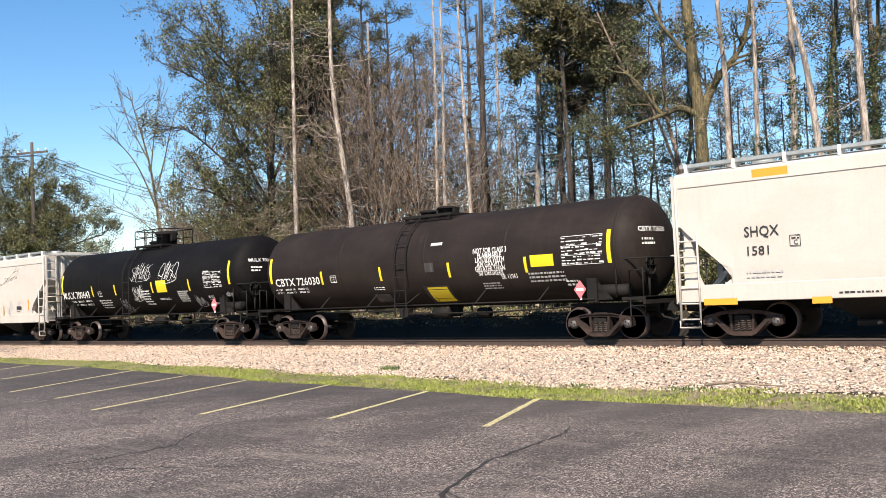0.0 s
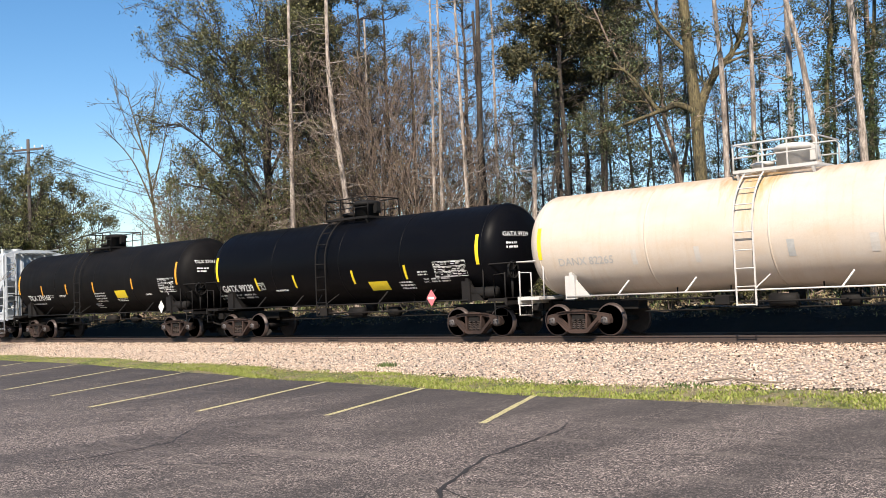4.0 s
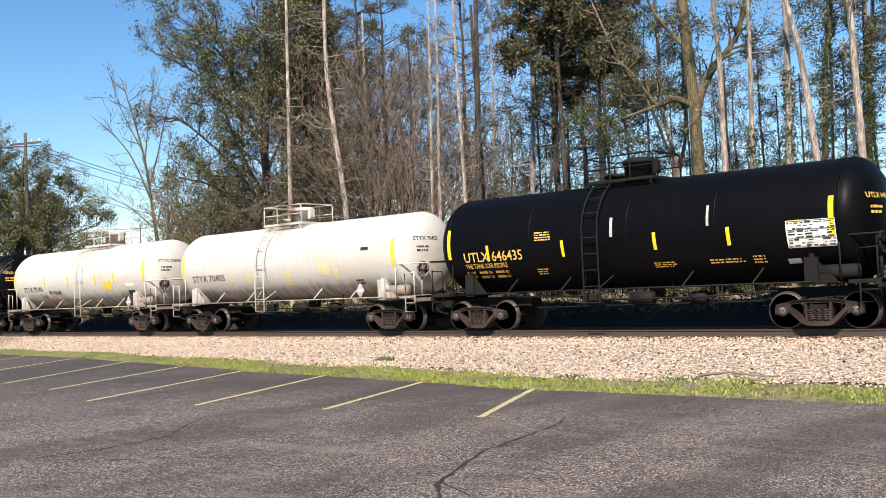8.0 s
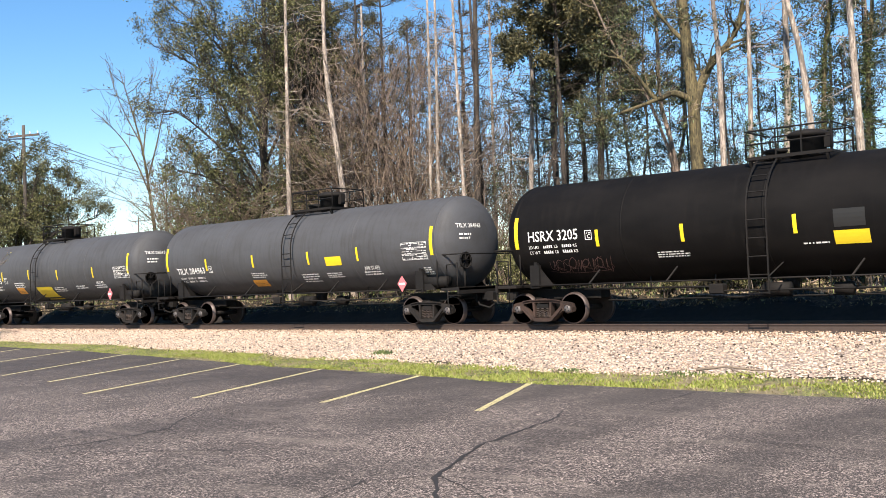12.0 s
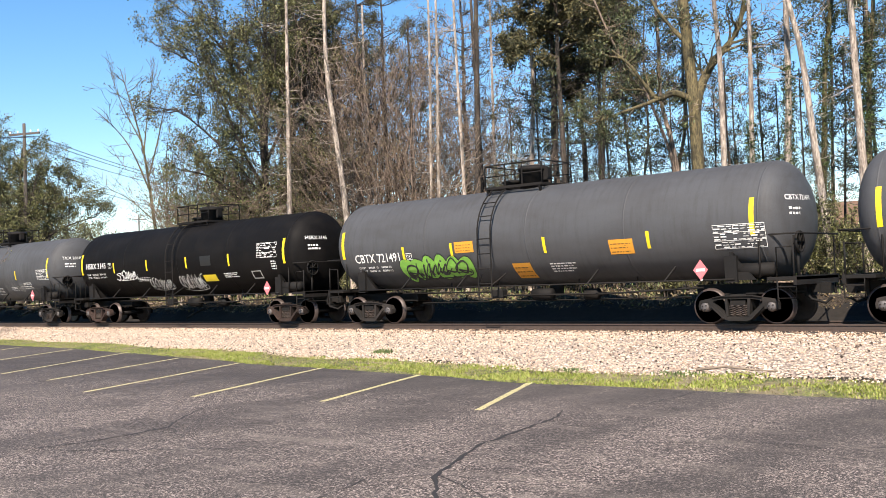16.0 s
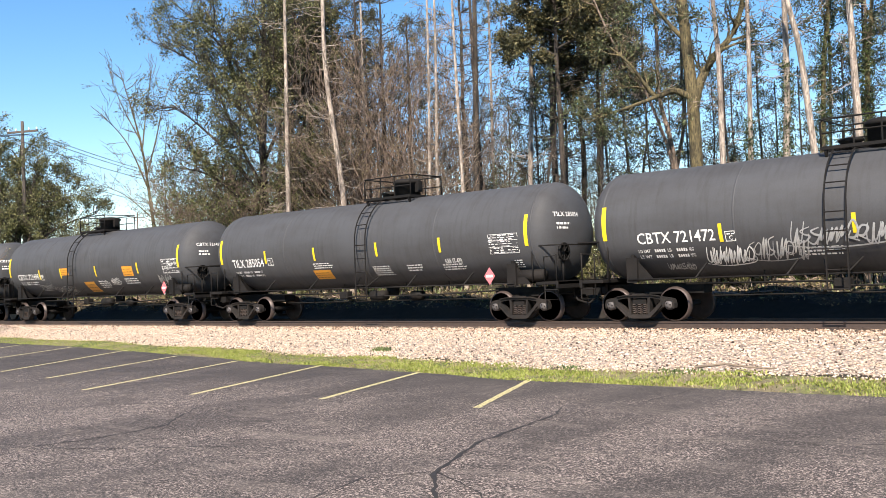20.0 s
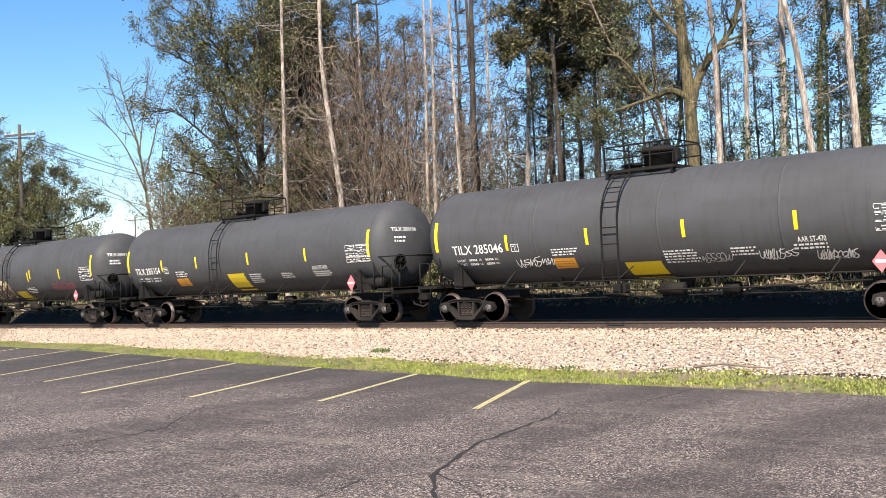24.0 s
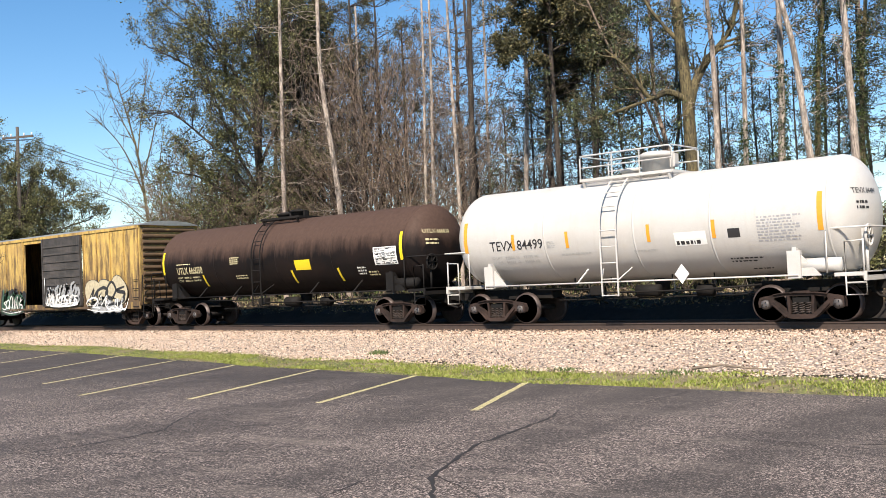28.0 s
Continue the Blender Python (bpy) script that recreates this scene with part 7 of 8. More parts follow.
crack([(-5.8, -18.3), (-6.76, -17.28), (-7.2, -16.3), (-7.51, -15.62), (-7.75, -14.4), (-7.98, -13.27), (-8.3, -12.7)], 0.035, 1)
crack([(-6.76, -17.28), (-6.2, -17.5), (-5.4, -18.0)], 0.025, 2)
crack([(-6.76, -17.28), (-7.2, -17.9), (-6.9, -18.8)], 0.02, 3)
crack([(-14.1, -14.8), (-13.3, -15.8), (-12.48, -16.63), (-12.3, -17.6), (-12.36, -18.41), (-12.64, -19.02)], 0.03, 4)
crack([(-12.7, -19.0), (-11.3, -18.2), (-9.78, -17.21)], 0.02, 5)
crack([(-12.48, -16.63), (-11.9, -16.9)], 0.02, 6)
crack([(-7.54, -12.32), (-7.52, -10.54), (-7.6, -9.9)], 0.025, 7)
crack([(-7.54, -12.32), (-6.2, -12.5), (-4.9, -12.6)], 0.012, 8)
crack([(-12.2, -15.0), (-9.4, -14.2), (-7.9, -13.9)], 0.010, 9)
crack([(-7.2, -15.4), (-5.2, -14.2), (-3.2, -13.6), (-1.5, -13.6)], 0.012, 10)
crack([(-21.0, -16.4), (-17.0, -15.9), (-14.6, -15.2)], 0.012, 11)

# ---- trees ----
def bark(name, low, high, rough=0.9):
    m, nt, b = shader(name, rough)
    v = coords(nt, (6, 6, 1.2))
    n = noise_tex(nt, v, 3.0, 7, 0.7)
    n2 = noise_tex(nt, coords(nt, (2.2, 2.2, 0.8)), 1.6, 5, 0.7)
    c = ramp(nt, n, [(0.32, low), (0.62, high)])
    c = mix(nt, ramp(nt, n2, [(0.47, (0,) * 3), (0.60, (0.75,) * 3)]), c, tuple(0.5 * x + 0.1 * y for x, y in zip(low, high)))
    nt.links.new(c, b.inputs["Base Color"])
    relief(nt, b, n, 0.8, 0.03)
    return m


BARK = {
    "pale": bark("pale_pinkish_bark", (0.10, 0.075, 0.06), (0.50, 0.42, 0.355)),
    "dark": bark("dark_furrowed_bark", (0.018, 0.014, 0.012), (0.085, 0.066, 0.053)),
    "brown": bark("grey_brown_bark", (0.055, 0.038, 0.030), (0.33, 0.245, 0.19)),
    "moss": bark("mossy_yellow_bark", (0.016, 0.014, 0.010), (0.17, 0.135, 0.065)),
}
LEAF = {
    "oak": island_stuff("young_olive_leaves", [(0.0, (0.018, 0.020, 0.006)), (0.45, (0.070, 0.076, 0.020)), (0.8, (0.14, 0.14, 0.044)), (1.0, (0.30, 0.28, 0.15))], 0.6)[0],
    "young": island_stuff("light_young_leaves", [(0.0, (0.030, 0.036, 0.010)), (0.5, (0.10, 0.115, 0.032)), (0.85, (0.18, 0.19, 0.06)), (1.0, (0.34, 0.32, 0.16))], 0.6)[0],
    "fresh": island_stuff("fresh_green_leaves", [(0.0, (0.010, 0.014, 0.006)), (0.45, (0.040, 0.052, 0.020)), (0.8, (0.080, 0.096, 0.036)), (1.0, (0.20, 0.22, 0.10))], 0.6)[0],
    "ivy": island_stuff("dark_ivy_leaves", [(0.0, (0.008, 0.014, 0.004)), (0.6, (0.036, 0.055, 0.014)), (1.0, (0.11, 0.145, 0.035))], 0.45)[0],
    "needle": island_stuff("dark_pine_needles", [(0.0, (0.014, 0.016, 0.006)), (0.55, (0.062, 0.060, 0.022)), (0.9, (0.125, 0.108, 0.042)), (1.0, (0.22, 0.17, 0.08))], 0.7)[0],
    "bud": island_stuff("reddish_buds", [(0.0, (0.08, 0.055, 0.036)), (0.6, (0.17, 0.125, 0.08)), (1.0, (0.24, 0.20, 0.10))], 0.8)[0],
}


class Wood:
    """Collects limbs as tapered tubes, and where leaves may sit."""
    def __init__(self, seed):
        self.v, self.f, self.spots, self.rng = [], [], [], random.Random(seed)

    def limb(self, pts, rad, n):
        rings = []
        for i, p in enumerate(pts):
            d = pts[min(i + 1, len(pts) - 1)] - pts[max(i - 1, 0)]
            d.normalize()
            a = d.cross(Vector((0.3, 0.9, 0.1)) if abs(d.z) > 0.8 else Vector((0, 0, 1))).normalized()
            b = d.cross(a)
            k0 = len(self.v)
            for k in range(n):
                t = 2 * math.pi * k / n
                q = p + (a * math.cos(t) + b * math.sin(t)) * rad[i]
                self.v.append((q.x, q.y, q.z))
            rings.append(k0)
        for q, w in zip(rings, rings[1:]):
            for k in range(n):
                self.f.append((q + k, q + (k + 1) % n, w + (k + 1) % n, w + k))

    def path(self, p, d, length, steps, wiggle, lift):
        pts, d = [p.copy()], d.normalized()
        for _ in range(steps):
            d = d + Vector((self.rng.gauss(0, wiggle), self.rng.gauss(0, wiggle), self.rng.gauss(0, wiggle) + lift))
            d.normalize()
            p = p + d * (length / steps)
            pts.append(p)
        return pts

    def branch(self, p, d, length, r, level, P):
        if level > 0 and math.hypot(p.x, p.y) > P.get("reach", 99):
            return
        steps = (6, 5, 4, 3, 2)[min(level, 4)]
        pts = self.path(p, d, length, steps, P["wiggle"], P["lift"])
        limit = P.get("reach", 99) * 1.15
        for i, q in enumerate(pts):
            if i > 1 and math.hypot(q.x, q.y) > limit:
                pts = pts[:i]
                break
        steps = len(pts) - 1
        rad = [max(P["fine"], r * (1 - 0.75 * i / steps)) for i in range(steps + 1)]
        self.limb(pts, rad, (6, 5, 4, 3, 3)[min(level, 4)])
        if level >= P["depth"]:
            self.spots += [(q, (pts[-1] - pts[0]).normalized()) for q in pts[1:]]
            return
        kids = P["kids"][min(level, len(P["kids"]) - 1)]
        for i in range(kids):
            t = self.rng.uniform(0.25, 1.0) if i else 1.0
            j = min(int(t * steps), steps - 1)
            q = pts[j].lerp(pts[j + 1], t * steps - j)
            along = (pts[j + 1] - pts[j]).normalized()
            spread = self.rng.uniform(*P["spread"])
            side = Vector((self.rng.gauss(0, 1), self.rng.gauss(0, 1), self.rng.gauss(0, 0.7)))
            side = (side - along * side.dot(along)).normalized()
            nd = along * math.cos(spread) + side * math.sin(spread)
            self.branch(q, nd, length * self.rng.uniform(*P["ratio"]), max(P["fine"], rad[j] * 0.62), level + 1, P)

    def mesh(self, name, mat):
        me = bpy.data.meshes.new(name)
        me.from_pydata(self.v, [], self.f)
        me.materials.append(mat)
        me.shade_smooth()
        return me

    def leaves(self, name, mat, per, size, spread, narrow=0.6, keep=1.0, lump=0.0):
        """Small leaves about the twigs; lump: the size of the clumps, with gaps between, in which they sit."""
        rng = np.random.default_rng(self.rng.randrange(9999))
        if lump:
            sit = [noise.noise(s[0] * (1.0 / lump)) + 0.6 * noise.noise(s[0] * (2.7 / lump)) for s in self.spots]
            least = sorted(sit)[int(len(sit) * (1 - keep))]
            spots = [s for s, q in zip(self.spots, sit) if q >= least]
        else:
            spots = [s for s in self.spots if rng.random() < keep]
        n = len(spots) * per
        c = np.repeat(np.array([s[0] for s in spots]), per, 0) + rng.normal(0, spread, (n, 3))
        a = rng.normal(0, 1, (n, 3))
        a /= np.linalg.norm(a, axis=1)[:, None]
        b = np.cross(a, rng.normal(0, 1, (n, 3)))
        b /= np.linalg.norm(b, axis=1)[:, None]
        s = rng.uniform(size[0], size[1], (n, 1))
        v = np.stack([c - a * s, c + b * s * narrow * 1.3, c + a * s], 1).reshape(-1, 3)
        me = bpy.data.meshes.new(name)
        me.from_pydata(v.tolist(), [], np.arange(3 * n).reshape(-1, 3).tolist())
        me.materials.append(mat)
        return me


def tree(kind, wood, crown, label, category="tree", at=(0, 0, 0)):
    t = thing(kind, label, category, at, "trees behind the track")
    part("trunk", wood, None, t)
    if crown is not None:
        part("crown", crown, None, t)
    return t


def pine(seed, h, r, skin, lean=(0, 0), live=9.0, bend=0.02, dead=46, needles=True, label="tall thin pine with dead lower branches"):
    w = Wood(seed)
    rng = w.rng
    pts, p = [], Vector((0, 0, -0.4))
    steps = 14
    for i in range(steps + 1):
        t = i / steps
        pts.append(Vector((lean[0] * h * t + rng.gauss(0, bend) * 2, lean[1] * h * t + rng.gauss(0, bend), -0.4 + (h + 0.4) * t)))
    w.limb(pts, [r * (1.25 if i == 0 else 1 - 0.72 * (i / steps) ** 1.2) for i in range(steps + 1)], 9)

    def on(z):
        k = min(steps - 1e-6, max(0, (z + 0.4) / (h + 0.4) * steps))
        return pts[int(k)].lerp(pts[int(k) + 1], k - int(k))
    for i in range(dead):
        z = rng.uniform(2.5, live + 3)
        a = rng.uniform(0, 6.28)
        P = dict(depth=1, kids=(3,), wiggle=0.12, lift=0.02, fine=0.011, spread=(0.4, 1.0), ratio=(0.25, 0.55))
        w.branch(on(z), Vector((math.cos(a), math.sin(a), rng.uniform(-0.15, 0.35))), rng.uniform(0.5, 2.0), rng.uniform(0.012, 0.024), 0, P)
    w.spots = []
    if needles:
        z = live
        while z < h:
            for _ in range(3):
                a = rng.uniform(0, 6.28)
                P = dict(depth=2, kids=(4, 3), wiggle=0.1, lift=0.05, fine=0.011, spread=(0.4, 0.9), ratio=(0.3, 0.5))
                w.branch(on(z), Vector((math.cos(a), math.sin(a), rng.uniform(0.0, 0.4))), max(0.6, (h - z) * 0.28 + 1.0) * rng.uniform(0.7, 1.2), 0.035, 0, P)
            z += 0.95
    wood = w.mesh("trunk", BARK[skin])
    crown = w.leaves("crown", LEAF["needle"], 8, (0.06, 0.12), 0.13, 0.26, 0.62, 0.8) if needles else None
    return tree("pine_tree", wood, crown, label)


def thicket(seed, h, stems, skin, leaf, label, keep=0.5):
    """Many-stemmed bare saplings from one stool."""
    w = Wood(seed)
    rng = w.rng
    P = dict(depth=3, kids=(8, 5, 3), wiggle=0.13, lift=0.09, fine=0.009, spread=(0.25, 0.75), ratio=(0.2, 0.42))
    for i in range(stems):
        a = rng.uniform(0, 6.28)
        w.branch(Vector((math.cos(a) * rng.uniform(0, 0.9), math.sin(a) * rng.uniform(0, 0.9), -0.3)), Vector((math.cos(a) * 0.22, math.sin(a) * 0.22, 1)), h * rng.uniform(0.65, 1.0), rng.uniform(0.03, 0.06), 0, P)
    wood = w.mesh("trunk", BARK[skin])
    crown = w.leaves("crown", LEAF[leaf], 3, (0.035, 0.07), 0.12, 0.6, keep) if leaf else None
    return tree("sapling_thicket", wood, crown, label, "thicket")


def stand(ob, x, y, turn=0.0, k=1.0):
    ob.matrix_basis = pose(x, y, ground_z(x, y), 0, 0, turn) @ Matrix.Scale(k, 4)
    return ob


def again(ob, x, y, turn, k):
    return copy_thing(ob, pose(x, y, ground_z(x, y), 0, 0, turn) @ Matrix.Scale(k / ob.scale[0], 4))


def at_bearing(px, y):
    """x on the line of sight that many steps across, for a trunk y metres beyond the track."""
    return math.tan(radians(-40.98) + math.atan((px - 784) / 1746)) * (y + 24.8)


TWIGS = dict(depth=2, kids=(5, 4), wiggle=0.17, lift=0.03, fine=0.009, spread=(0.35, 0.95), ratio=(0.35, 0.62))


def grown(seed, knots, r, skin, label, tip=0.4, limbs=(), dead=0, dead_z=(2.5, 12.0), dead_long=(0.4, 1.7), twigs=10, twig_long=(0.8, 2.0), crown_z=None, crown_n=0,
          leaf=None, per=12, size=(0.05, 0.10), spread=0.13, keep=0.5, lump=1.1, ivy=0.0, ivy_leaf="ivy", kind="broadleaf_tree", forms=TWIGS):
    """A tree of one trunk with its own bends: knots are x and height; limbs a radius and x, y and height of a few knots each."""
    w = Wood(seed)
    rng = w.rng
    pts = bend([Vector((x, 0, z)) for x, z in knots], 4)
    top = pts[-1].z
    w.limb(pts, [r * (1.3 if i == 0 else 1 - (1 - tip) * max(0, p.z) / top) for i, p in enumerate(pts)], 10)

    def on(z):
        for a, b in zip(pts, pts[1:]):
            if b.z >= z:
                return a.lerp(b, (z - a.z) / max(0.01, b.z - a.z))
        return pts[-1]
    for _ in range(dead):
        a = rng.uniform(0, 6.28)
        w.branch(on(rng.uniform(*dead_z)), Vector((math.cos(a), math.sin(a), rng.uniform(-0.2, 0.35))), rng.uniform(*dead_long), rng.uniform(0.012, 0.026), 0,
                 dict(depth=1, kids=(3,), wiggle=0.14, lift=0.02, fine=0.009, spread=(0.4, 1.0), ratio=(0.25, 0.55)))
    w.spots = []
    for lr, way in limbs:
        line = bend([Vector(p) for p in way], 4)
        w.limb(line, [max(0.012, lr * (1 - 0.8 * i / (len(line) - 1))) for i in range(len(line))], 7)
        for i in range(twigs):
            t = rng.uniform(0.25, 1.0) * (len(line) - 1.001)
            q = line[int(t)].lerp(line[int(t) + 1], t - int(t))
            along = (line[int(t) + 1] - line[int(t)]).normalized()
            side = Vector((rng.gauss(0, 1), rng.gauss(0, 1), rng.gauss(0.2, 0.8)))
            w.branch(q, (along * 0.7 + side.normalized()).normalized(), rng.uniform(*twig_long), max(0.014, lr * 0.28), 0, forms)
    for i in range(crown_n):
        z = rng.uniform(*crown_z)
        a = rng.uniform(0, 6.28)
        w.branch(on(z), Vector((math.cos(a), math.sin(a), rng.uniform(0.1, 0.8))), rng.uniform(*twig_long), max(0.016, r * 0.22), 0, forms)
    t = tree(kind, w.mesh("trunk", BARK[skin]), w.leaves("crown", LEAF[leaf], per, size, spread, 0.6, keep, lump) if leaf else None, label)
    if ivy:
        w.spots = []
        for i in range(int(ivy * 95)):
            z, a = ivy * rng.random() ** 1.2, rng.uniform(0, 6.28)
            reach = r * 0.9 + rng.uniform(0.02, 0.16) * (1.2 - 0.7 * z / ivy)
            w.spots.append((on(z) + Vector((math.cos(a) * reach, math.sin(a) * reach, 0)), Vector((0, 0, 1))))
        part("ivy", w.leaves("ivy", LEAF[ivy_leaf], 7, (0.035, 0.065), 0.06), None, t, "green ivy climbing the trunk")
    return t


FACING = 41.0                                          # the trunks' bends lie in planes turned this far


def plant(ob, x, y, turn=FACING, k=1.0):
    return stand(ob, x, y, turn, k)


# the crowns against the open sky
left_tree = plant(grown(11, [(-1.0, -0.4), (-1.1, 2.0), (-1.0, 5.0), (-0.9, 8.0), (-0.7, 10.8)], 0.24, "dark", "spreading tree with young olive leaves before a power pole", 0.25,
    [(0.12, [(-1.1, 0, 2.2), (0.6, -0.3, 4.4), (2.4, -0.4, 5.4), (4.4, -0.4, 6.0)]), (0.10, [(-1.0, 0, 3.4), (0.4, -0.6, 5.6), (1.8, -0.8, 6.8), (3.2, -0.8, 7.3)]),
     (0.09, [(-1.0, 0, 4.6), (0.0, -0.8, 6.6), (0.5, -1.0, 8.2), (0.8, -1.2, 9.4)]), (0.10, [(-1.1, 0, 3.0), (-2.4, -0.5, 5.0), (-3.8, -0.8, 7.0), (-4.6, -0.8, 9.2)]),
     (0.09, [(-0.9, 0, 5.6), (-1.8, -0.5, 7.6), (-2.4, -0.6, 9.4), (-2.6, -0.6, 11.0)]), (0.08, [(-1.1, 0, 2.6), (-0.6, -1.6, 4.2), (0.2, -2.6, 5.6)]),
     (0.08, [(-1.1, 0, 2.4), (1.2, -1.0, 3.4), (3.4, -1.4, 4.0), (5.0, -1.4, 4.4)]), (0.08, [(-1.0, 0, 3.6), (-1.6, -1.6, 5.0), (-2.2, -2.4, 6.6)])],
    twigs=17, twig_long=(0.9, 2.1), crown_z=(5.5, 10.8), crown_n=22, leaf="oak", per=8, size=(0.045, 0.09), spread=0.15, keep=0.52, lump=0.8), -63.7, 7.0)
again(left_tree, -78.0, 13.0, 200, 0.9)
bare = plant(grown(12, [(0.5, -0.4), (0.25, 2.5), (0, 4.2), (-0.25, 6.4), (-0.56, 8.6), (-1.1, 10.8), (-1.7, 13.0)], 0.13, "moss", "slender bare tree without leaves against the sky", 0.12,
    [(0.05, [(-0.2, 0, 6.0), (-1.2, 0.1, 8.4), (-2.2, 0.1, 9.8), (-3.4, 0.2, 10.9)]), (0.05, [(-0.3, 0, 6.8), (0.3, -0.1, 8.8), (0.7, 0, 10.6), (1.2, 0, 12.0)]),
     (0.045, [(-0.5, 0, 8.3), (-0.25, 0.1, 10.5), (0.1, 0.2, 12.8)]), (0.05, [(0.3, 0, 1.6), (0.6, 0.3, 4.6), (0.6, 0.4, 7.6), (0.9, 0.4, 10.0)]), (0.04, [(-0.6, 0, 8.8), (-1.7, 0.2, 11.0), (-2.3, 0.2, 12.8)]),
     (0.035, [(0, 0, 4.4), (-1.5, -0.2, 5.8), (-2.9, -0.3, 6.4)])],
    twigs=9, twig_long=(0.7, 1.8), crown_z=(4.5, 12.5), crown_n=16, forms=dict(depth=1, kids=(4,), wiggle=0.12, lift=0.06, fine=0.009, spread=(0.3, 0.7), ratio=(0.35, 0.6))), -47.9, 6.0)
oak = plant(grown(13, [(0.4, -0.4), (0.2, 2.0), (0.0, 4.6), (0.0, 8.0), (0.2, 11.0), (0.2, 16.0)], 0.25, "dark", "big tree with fine olive spring leaves and dark sweeping limbs", 0.3,
    [(0.14, [(0, 0, 6.6), (-0.2, -0.2, 8.5), (-1.2, -0.4, 9.9), (-2.0, -0.5, 11.0), (-3.4, -0.6, 12.3), (-5.0, -0.6, 13.2)]), (0.12, [(0, 0, 8.6), (-1.0, 0.2, 10.8), (-1.7, 0.3, 12.2), (-2.1, 0.3, 13.8), (-2.8, 0.3, 15.0), (-3.6, 0.3, 17.0)]),
     (0.11, [(0, 0, 3.2), (-1.3, -0.4, 5.2), (-2.8, -0.7, 6.4), (-4.4, -0.8, 6.8)]), (0.11, [(0, 0, 4.8), (-1.5, -0.6, 7.2), (-3.0, -0.8, 8.8), (-4.4, -1.0, 10.0)]),
     (0.10, [(0, 0, 7.0), (1.2, -0.3, 9.5), (1.8, -0.4, 12.0), (2.0, -0.5, 15.0)]), (0.10, [(0, 0, 9.0), (0.3, 0.2, 12.0), (-0.6, 0.4, 16.5)]), (0.10, [(0, 0, 5.5), (-0.8, -1.5, 7.5), (-1.6, -2.2, 9.8), (-2.2, -2.5, 12.2)]),
     (0.08, [(0, 0, 4.0), (1.2, -0.8, 5.8), (2.2, -1.0, 7.0)]), (0.09, [(0, 0, 10.0), (-1.4, -0.8, 12.4), (-3.0, -1.0, 14.2), (-4.6, -1.0, 15.6)]), (0.08, [(0, 0, 9.5), (0.8, -1.0, 11.6), (0.9, -1.4, 14.4)])],
    twigs=22, twig_long=(0.9, 2.3), leaf="oak", per=5, size=(0.045, 0.085), spread=0.17, keep=0.60, lump=0.8), -40.6, 8.0)
again(oak, at_bearing(520, 15), 15, 160, 0.95)

skirt = plant(grown(14, [(0.2, -0.4), (0.0, 1.5), (-0.3, 3.5), (-0.5, 6.5)], 0.09, "brown", "low spreading twiggy tree with light green young leaves", 0.3,
    [(0.05, [(0, 0, 1.5), (sx * 1.0, sy * 0.6, 2.6 + dz), (sx * 2.2, sy * 1.0, 3.4 + dz * 1.6), (sx * 3.2, sy * 1.2, 3.9 + dz * 2)]) for sx, sy, dz in ((-1, -0.5, 0.2), (-0.9, 0.3, 1.0), (-0.6, -0.8, 1.5), (0.7, -0.5, 0.9), (0.5, 0.5, 1.4), (-1, -0.2, 0.7), (0.8, -0.3, 0.2))],
    twigs=13, twig_long=(0.6, 1.7), crown_z=(3.5, 6.5), crown_n=12, leaf="young", per=3, size=(0.04, 0.075), spread=0.2, keep=0.26, lump=0.7), at_bearing(398, 6.5), 6.5)
again(skirt, at_bearing(455, 7.5), 7.5, 200, 0.9)
again(skirt, at_bearing(350, 8), 8, 110, 0.7)

# tall pines, pale in the sun, with whorls of dead branches
DEAD = dict(dead=52, dead_z=(2.6, 14.0))
pine_a = plant(grown(31, [(-0.06, -0.4), (0, 4.3), (0.09, 10.6), (0.2, 18.0)], 0.14, "pale", "tall pale-barked pine with dead lower branches", kind="pine_tree", **DEAD), at_bearing(514, 6.2), 6.2)
pine_b = plant(grown(32, [(0.35, -0.4), (0.0, 4.5), (-0.3, 7.3), (-0.63, 10.6), (-0.63, 14.6), (-0.5, 18.0)], 0.16, "pale", "tall pale pine with a slight bend and dead branches", kind="pine_tree", **DEAD), at_bearing(612, 6.6), 6.6)
pine_p = plant(grown(33, [(0, -0.4), (0, 4.5), (0.14, 11.0), (0.2, 17.0)], 0.10, "pale", "slim pale pine with dead branches", kind="pine_tree", dead=30, dead_z=(2.6, 14.0)), -29.5, 9.0)
again(pine_p, -30.4, 9.5, 36, 0.97)
again(pine_p, -28.0, 9.0, 221, 1.0)
again(pine_a, -41.6, 12.0, 130, 0.95)
again(pine_p, at_bearing(880, 14), 14, 100, 1.0)
pine_k = plant(grown(34, [(0, -0.4), (0, 4.3), (0.13, 9.7), (0.3, 17.0)], 0.19, "dark", "dark-barked pine with dead branches", kind="pine_tree", dead=40, dead_z=(2.6, 12.0)), -28.0, 10.0)
again(pine_k, at_bearing(858, 11), 11, 200, 0.8)
pine_r = plant(grown(35, [(-0.2, -0.4), (0, 4.5), (0.21, 8.5), (0.2, 11.3), (0.1, 16.0)], 0.13, "pale", "reddish pale pine with bare lower trunk", kind="pine_tree", dead=34, dead_z=(3.0, 13.0)), -24.3, 9.0)
again(pine_r, at_bearing(655, 12), 12, 140, 0.95)

